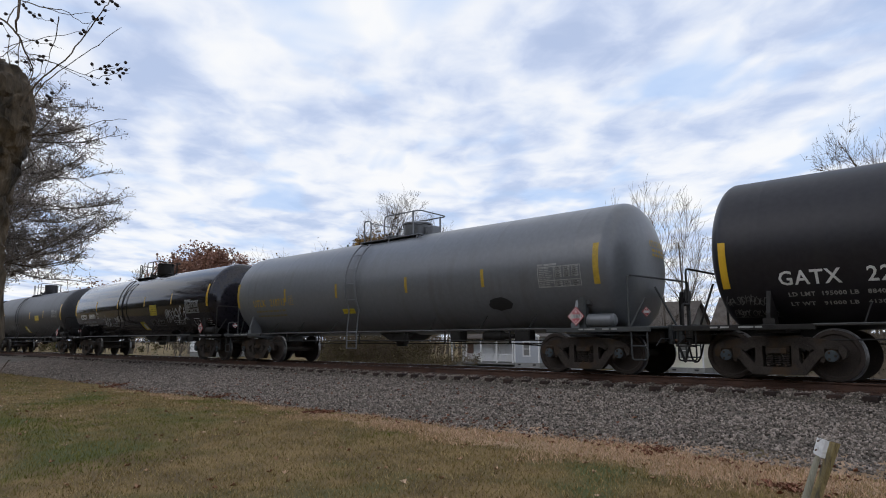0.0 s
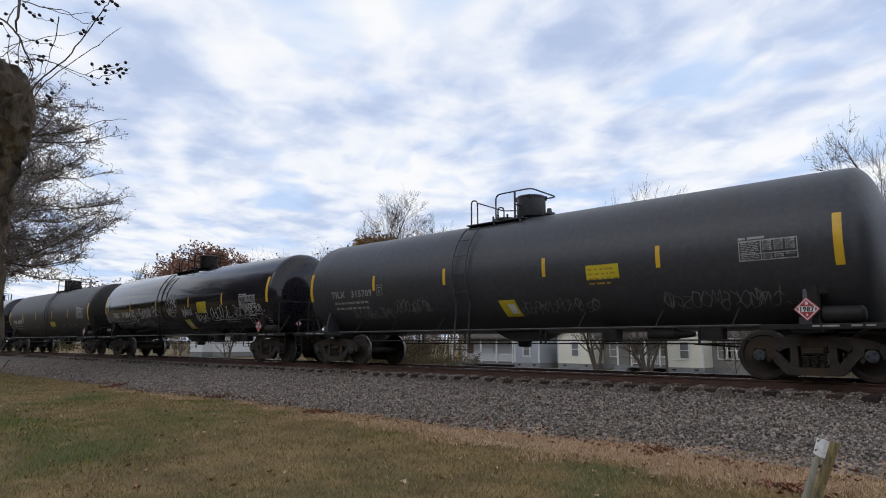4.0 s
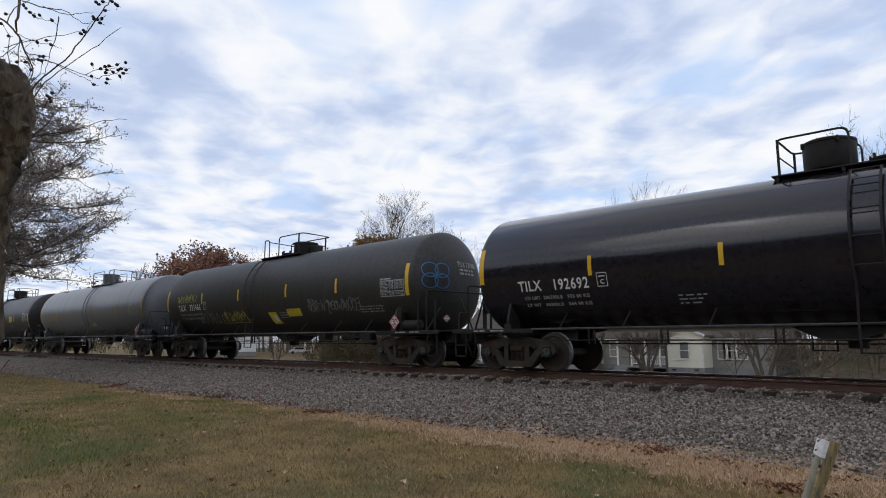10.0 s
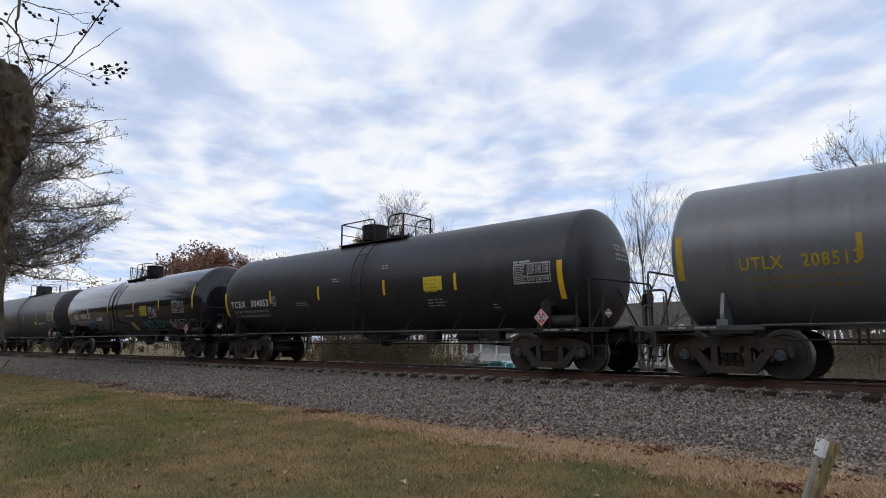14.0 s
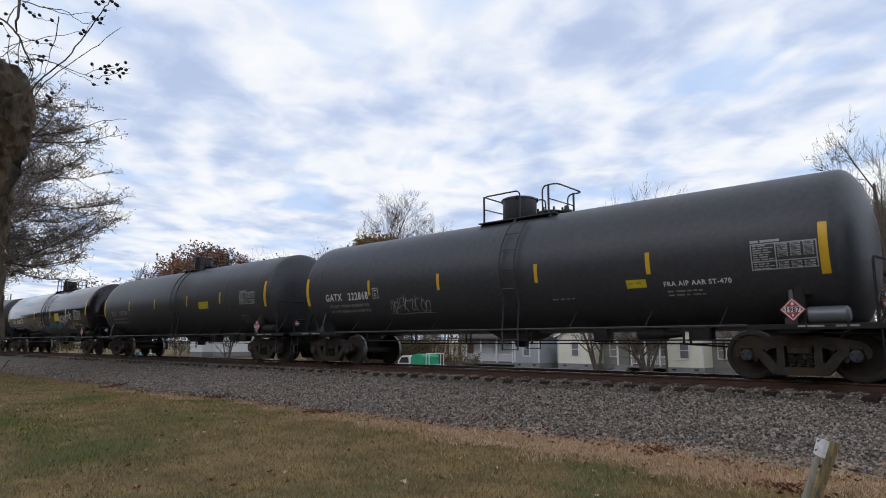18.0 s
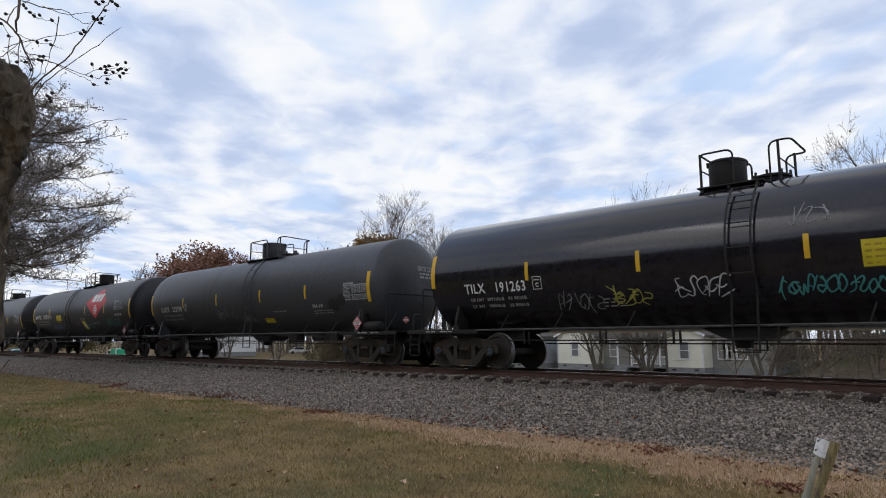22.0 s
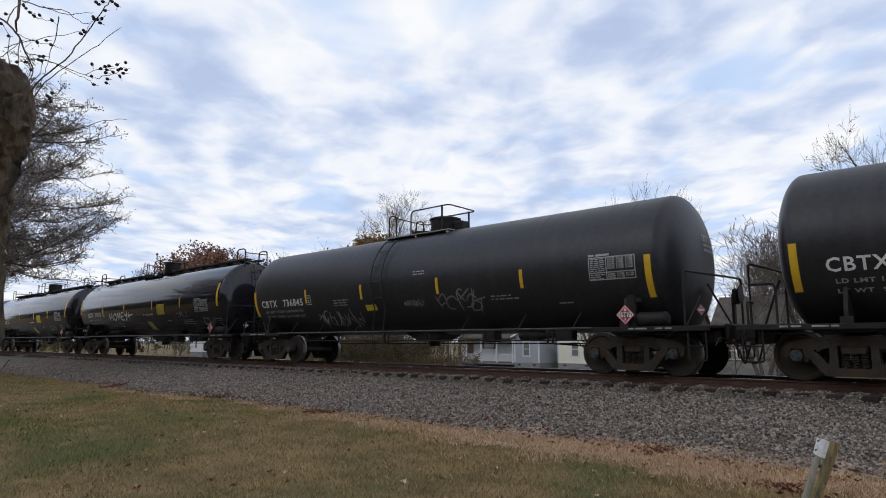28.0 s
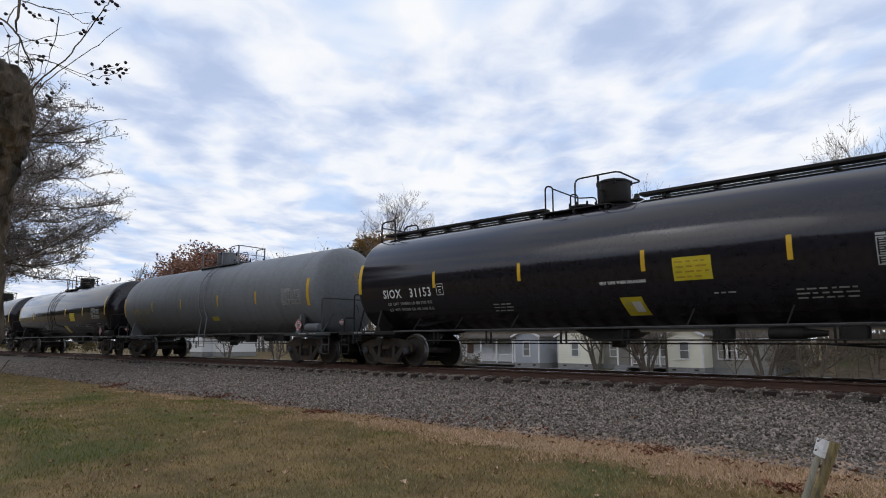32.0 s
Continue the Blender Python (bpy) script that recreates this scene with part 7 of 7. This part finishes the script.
def myrtle():
    """The pollarded tree beside the camera: a knobbly head, bare shoots and dry seed pods."""
    rnd = random.Random(51)
    t = thing("crape_myrtle", "knobbly pruned tree with bare shoots and seed pods", "tree")
    g = Geo()
    F = 1132.24

    def P(x, y, d=1.78):
        return at_depth((x - 784) / F, (441 - y) / F, d)

    axis = [P(-150, 1500), P(-70, 700), P(-38, 460), P(-22, 385), P(-8, 330), P(-2, 285), P(8, 245), P(14, 205), P(8, 165), P(-6, 135), P(-20, 108)]
    rad = [0.085, 0.075, 0.060, 0.052, 0.044, 0.046, 0.060, 0.068, 0.070, 0.064, 0.028]
    pts, rs = [], []
    for i in range(len(axis) - 1):
        for s in range(9):
            f = s / 9
            pts.append(axis[i].lerp(axis[i + 1], f))
            rs.append(rad[i] * (1 - f) + rad[i + 1] * f)
    g.tube(pts, rs, 40)
    g.v = [tuple(Vector(q) + Vector((noise.noise(Vector(q) * 16), noise.noise(Vector(q) * 16 + Vector((9, 0, 0))), noise.noise(Vector(q) * 16 + Vector((0, 9, 0))))) * 0.017
                 + Vector((noise.noise(Vector(q) * 50), noise.noise(Vector(q) * 50 + Vector((5, 0, 0))), noise.noise(Vector(q) * 45 + Vector((0, 5, 0))))) * 0.011) for q in g.v]
    part("trunk", g, MYRTLE, t, "knobbly tan and dark bark", smooth=True)
    shoots = [
        ([(36, 190), (62, 150), (115, 105), (150, 62), (187, 13), (196, -6)], 0.0036),
        ([(50, 195), (80, 146), (125, 112), (175, 78), (215, 48)], 0.0024),
        ([(-6, 28), (28, 58), (46, 94), (57, 120), (52, 150)], 0.0038),
        ([(57, 105), (90, 110), (120, 122), (151, 133), (171, 139)], 0.0022),
        ([(100, 114), (130, 130), (152, 140), (166, 148)], 0.0016),
        ([(151, 133), (172, 124), (190, 124), (206, 120)], 0.0014),
        ([(171, 139), (188, 134), (206, 130), (222, 118)], 0.0014),
        ([(36, -8), (31, 30), (28, 60)], 0.0060),
        ([(38, 2), (80, 13), (115, 20), (141, 38), (158, 43)], 0.0020),
        ([(75, 12), (115, 25), (141, 24), (166, 22)], 0.0016),
        ([(8, 84), (44, 74), (85, 66), (120, 61), (146, 54)], 0.0018),
        ([(105, 31), (102, 56), (90, 87), (82, 122), (70, 150)], 0.0020),
        ([(-4, 104), (18, 90), (40, 70)], 0.0020),
        ([(34, 71), (33, 112), (31, 132)], 0.0020),
        ([(30, 60), (62, 74), (90, 79), (112, 88)], 0.0014),
        ([(12, 40), (26, 16), (60, -4)], 0.0022),
        ([(52, 240), (100, 236), (140, 228), (187, 213), (223, 212)], 0.0020),
        ([(20, 126), (14, 96), (16, 64), (4, 44)], 0.0020),
        ([(44, 160), (70, 128), (78, 100)], 0.0018),
        ([(56, 210), (78, 190), (92, 165)], 0.0018),
        ([(52, 255), (62, 285), (74, 302)], 0.0022),
        ([(46, 94), (70, 100), (90, 110)], 0.0020),
        ([(60, 30), (80, 36), (96, 36)], 0.0012),
        ([(150, 62), (166, 36), (178, 34)], 0.0012),
        ([(-8, 668), (6, 650), (18, 636)], 0.0030),
    ]
    for line, r in shoots:
        p = curve3([P(a, b, 1.762 + 0.045 * rnd.uniform(-1, 1)) for a, b in line])
        p = [q + Vector((rnd.gauss(0, 1), rnd.gauss(0, 1), rnd.gauss(0, 1))) * 0.0012 for q in p]
        part("shoot", pipe(p, [r * 0.72 * (1 - 0.6 * i / len(p)) for i in range(len(p))], 6), TWIG_B, t, "thin bare shoot")
    pods = ((163, 114), (178, 122), (186, 118), (189, 124), (187, 129), (193, 117), (207, 115), (209, 124), (212, 135), (218, 130), (222, 111), (223, 124), (166, 150), (188, 147), (190, 140), (200, 128), (162, 135), (214, 122),
            (170, 4), (175, 8), (182, 3), (198, 3), (205, 8), (208, 10), (186, 19), (165, 30), (172, 35), (180, 33), (177, 41), (166, 34), (143, 60), (148, 54), (150, 57))
    pods += ((10, 25), (53, 22), (42, 10), (60, 28), (70, 27), (92, 36), (46, 15), (15, 64), (2, 42), (66, 75), (82, 72), (90, 79), (45, 110), (70, 100), (77, 100), (74, 108), (55, 124), (30, 110), (68, 106), (88, 175), (92, 165), (84, 170), (90, 180))
    for n, (x, y) in enumerate(pods):
        c = P(x, y, 1.77)
        part("seed_pod", cached(("pod", n % 4), lambda: pod_mesh(rnd)), None, t, m=Matrix.Translation(c) @ Euler((rnd.random() * 3, rnd.random() * 3, 0)).to_matrix().to_4x4())
    return t


def pod_mesh(rnd):
    g = Geo()
    k = rnd.uniform(0.85, 1.15)
    g.lathe([(-0.014, 0.0), (-0.014, 0.0006), (-0.0048, 0.0007), (-0.0042 * k, 0.0030), (0, 0.0044 * k), (0.0032, 0.0036), (0.0052 * k, 0.0008)], 7, "z")
    return g.mesh("seed_pod", POD, True)


myrtle()

# broken marker post by the ballast
POSTW = mat("weathered_timber", (0.17, 0.125, 0.055), (0.36, 0.28, 0.125), 0.85, 0, 5, 40, 0.6, 0.006, (4, 4, 0.6), c=(0.10, 0.085, 0.06), c_scale=4)
POSTG = mat("grey_peeled_pole", (0.22, 0.205, 0.15), (0.38, 0.36, 0.28), 0.85, 0, 6, 50, 0.4, 0.004, (3, 3, 0.5))
POSTC = mat("flaking_white_paint", (0.68, 0.67, 0.66), (0.85, 0.84, 0.83), 0.7, 0, 8, 50, 0.4, 0.004, c=(0.30, 0.28, 0.25), c_scale=14, c_at=0.62)


def marker_post():
    F, d = 1132.24, 4.81
    t = thing("marker_post", "leaning timber marker post with a white-capped pole", "post")

    def P(x, y, dd):
        return at_depth((x - 784) / F, (441 - y) / F, dd)

    def beam(a, b, w, h, material, name, label, top_cut=0.0):
        ax = (b - a).normalized()
        side = ax.cross(Vector((-0.72, -0.69, 0))).normalized()
        nrm = side.cross(ax)
        g = Geo()
        L = (b - a).length
        vs = []
        for k in range(9):
            f = k / 8
            wob = 1 - 0.06 * noise.noise((f * 6, w * 40, 1))
            for i, j in ((-1, -1), (1, -1), (1, 1), (-1, 1)):
                c = a.lerp(b, f) + side * i * w / 2 * wob + nrm * j * h / 2 * wob
                if k == 8:
                    c += ax * top_cut * i
                vs.append(c)
        fs = [(k * 4 + i, k * 4 + (i + 1) % 4, k * 4 + 4 + (i + 1) % 4, k * 4 + 4 + i) for k in range(8) for i in range(4)] + [(3, 2, 1, 0), (32, 33, 34, 35)]
        g.add(vs, fs)
        return part(name, g, material, t, label, smooth=False)

    a, b = P(1408, 985, d), P(1478, 784, d)
    beam(a, b, 0.068, 0.038, POSTW, "post", "split weathered timber post", 0.006)
    g = Geo()
    g.tube([P(1392, 985, d - 0.03), P(1426, 882, d - 0.03), P(1446, 812, d - 0.03), P(1448, 807, d - 0.03)], [0.030, 0.027, 0.020, 0.010], 12)
    part("pole", g, POSTG, t, "peeled grey pole")
    beam(P(1449, 807, d - 0.05), P(1457, 778, d - 0.05), 0.102, 0.030, POSTC, "cap", "flaking white-painted block", 0.004)
    for x, y in ((1447, 781), (1443, 797)):
        g = Geo()
        g.tube([P(x, y, d - 0.09), P(x + 2, y - 1, d - 0.05)], 0.006, 6)
        part("nail", g, RUSTY, t)
    return t


marker_post()

# utility pole and white gate posts before the houses
for px, py, ph, pr in ((-23.58, 53.71, 6.5, 0.11), (-48.4, 53.31, 6.0, 0.10)):
    g = Geo()
    g.tube([(0, 0, -0.2), (0, 0, ph)], [pr, pr * 0.8], 10)
    u = thing("utility_pole", "dark wooden utility pole", "pole", "utility poles", m=pose(px, py, -1.9))
    part("pole", g, BARK, u)

# ---- vehicles on the road ----
TEALP = mat("teal_car_paint", (0.02, 0.16, 0.17), (0.03, 0.20, 0.21), 0.25, 0, 3, 50, 0.0, coat=0.5)
WHITEP = mat("white_car_paint", (0.70, 0.70, 0.70), (0.76, 0.76, 0.76), 0.3, 0, 3, 50, 0.0, coat=0.5)
GREENT = mat("green_tarpaulin", (0.01, 0.26, 0.12), (0.02, 0.36, 0.17), 0.55, 0, 5, 40, 0.3, 0.02)
TYRE = mat("black_tyre", (0.015, 0.015, 0.015), (0.03, 0.03, 0.03), 0.8, 0, 8, 60, 0.2)


def road_wheel(parent, x, y, r, turned):
    g = Geo()
    g.lathe([(-0.11, r * 0.6), (-0.11, r * 0.92), (-0.08, r), (0.08, r), (0.11, r * 0.92), (0.11, r * 0.6)], 24, "y")
    w = part("wheel", g, TYRE, parent, m=pose(x, y, r))
    h = Geo()
    h.lathe([(-0.10, r * 0.62), (-0.10, 0.1), (-0.12, 0.0)][::-1], 14, "y")
    for k in range(5):
        a = 1.2566 * k
        h.box(r * 0.35 * math.cos(a), -0.10, r * 0.35 * math.sin(a), 0.05, 0.03, 0.05)
    part("rim", h, BRIGHT, w)
    turned.append((w, r))


def pickup(name, label, paint_m, load, low=1.0):
    """A pickup that drives towards -x."""
    turned = []
    c = thing(name, label, "truck", m=pose(0, 40.14, -2.27))
    b = Geo()
    b.prism([(-2.7, 0.45), (2.7, 0.45), (2.7, 1.05), (0.75, 1.08), (0.75, 1.12), (-1.0, 1.12), (-2.55, 1.0), (-2.72, 0.75)][::1], -0.92, 0.92)
    part("body", b, paint_m, c, smooth=False)
    k = Geo()
    k.prism([(-1.05, 1.12), (0.72, 1.12), (0.62, 1.72 * low), (0.4, 1.80 * low), (-0.3, 1.80 * low), (-0.45, 1.74 * low)], -0.80, 0.80)
    cab = part("cab", k, paint_m, c, smooth=False)
    for s in (-1, 1):
        w = Geo()
        w.prism([(-0.75, 1.17), (0.5, 1.17), (0.45, 1.66 * low), (-0.38, 1.66 * low)], s * 0.805 - 0.01, s * 0.805 + 0.01)
        part("side_window", w, PANE, cab, smooth=False)
        mi = Geo()
        mi.box(-0.75, s * 1.0, 1.22, 0.1, 0.16, 0.2, 0.03)
        part("mirror", mi, GEAR, c)
        for x in (-1.75, 1.65):
            road_wheel(c, x, s * 0.80, 0.42, turned)
    wd = Geo()
    wd.add([(-1.07, -0.7, 1.16), (-1.07, 0.7, 1.16), (-0.49, 0.62, 1.70 * low), (-0.49, -0.62, 1.70 * low)], [(0, 1, 2, 3)])
    part("windscreen", wd, PANE, cab, smooth=False)
    if load == "rack":
        for x in (0.9, 1.7, 2.5):
            part("rack", pipe(rounded([(x, -0.85, 1.05), (x, -0.85, 1.36), (x, 0.85, 1.36), (x, 0.85, 1.05)], 0.1), 0.03), WHITEP, c, "white steel ladder rack")
        ld = Geo()
        ld.tube([(0.8, -0.5, 1.40), (2.7, -0.5, 1.40)], 0.04, 6)
        part("ladder", ld, WHITEP, c)
    else:
        tp = Geo()
        tp.prism([(0.9, 1.05), (2.5, 1.05), (2.45, 1.72), (2.1, 1.93), (1.3, 1.95), (0.95, 1.70)], -0.95, 0.95)
        part("tarpaulin", tp, GREENT, c, "bright green tarpaulin over a load", smooth=False)
        bd = Geo()
        bd.box(1.9, 0, 0.85, 2.4, 2.0, 0.35, 0.02)
        part("load_bed", bd, WHITEP, c)
        for x in (2.7, 3.05):
            part("rack", pipe(rounded([(x, -0.9, 0.9), (x, -0.9, 2.0), (x, 0.9, 2.0), (x, 0.9, 0.9)], 0.1), 0.035), WHITEP, c, "white steel rear rack")
    return c, turned


TEAL_TRUCK, TEAL_WHEELS = pickup("pickup_truck", "teal pickup with a white ladder rack on the road", TEALP, "rack", 0.84)
GREEN_TRUCK, GREEN_WHEELS = pickup("flatbed_truck", "white flatbed truck carrying a green tarpaulin load", WHITEP, "tarp")


def parked_car(x, y, z):
    c = thing("car", "white car parked in the far field", "car", m=pose(x, y, z, 0, 0, 60))
    b = Geo()
    b.prism([(-2.2, 0.35), (2.2, 0.35), (2.2, 0.9), (1.5, 1.0), (0.9, 1.5), (-0.9, 1.52), (-1.5, 0.98), (-2.2, 0.85)], -0.9, 0.9)
    part("body", b, WHITEP, c, smooth=False)
    for s in (-1, 1):
        w = Geo()
        w.prism([(-1.3, 1.0), (1.25, 1.0), (0.8, 1.43), (-0.8, 1.45)], s * 0.905 - 0.01, s * 0.905 + 0.01)
        part("side_window", w, PANE, c, smooth=False)
        for x2 in (-1.4, 1.4):
            g = Geo()
            g.lathe([(-0.1, 0.0), (-0.1, 0.30), (0.1, 0.30), (0.1, 0.0)], 16, "y")
            part("wheel", g, TYRE, c, m=pose(x2, s * 0.82, 0.32))


parked_car(-120.2, 83.4, ground_z(-120.2, 83.4))


def motions():
    """Everything that moves: clouds, train, its wheels, the two road vehicles."""
    walk(CLOUDS, [(0, pose(0, 0, 0, 0, 0, 2.3)), (16, pose(0, 0, 0)), (32, pose(0, 0, 0, 0, 0, -2.3))])
    for x, car in TRAIN:
        walk(car, [(2 * i, pose(x + run(2 * i), YC, 0)) for i in range(17)])
    for s in (-0.889, 0.889):
        mine = [w for q, w in WHEELS if q == s]
        rows = [(i / 30, pose(s, 0, 0.457, 0, math.degrees((run(i / 30) - run(0)) / 0.457) % 360, 0)) for i in range(961)]
        walk(mine[0], rows)
        act = mine[0].animation_data
        for w in mine[1:]:
            w.rotation_mode = "QUATERNION"
            w.animation_data_create()
            w.animation_data.action = act.action
            w.animation_data.action_slot = act.action_slot
    for car, wheels, t0, x0, v in ((TEAL_TRUCK, TEAL_WHEELS, 13.0, -14.2, 16.57), (GREEN_TRUCK, GREEN_WHEELS, 17.5, -32.5, 16.75)):
        walk(car, [(t, pose(x0 - v * (t - t0), 40.14, -2.27)) for t in (0, 16, 32)])
        for w, r in wheels:
            x, y, z = w.location
            walk(w, [(i / 30, pose(x, y, z, 0, -math.degrees(v * i / 30 / r) % 360, 0)) for i in range(961)])


motions()
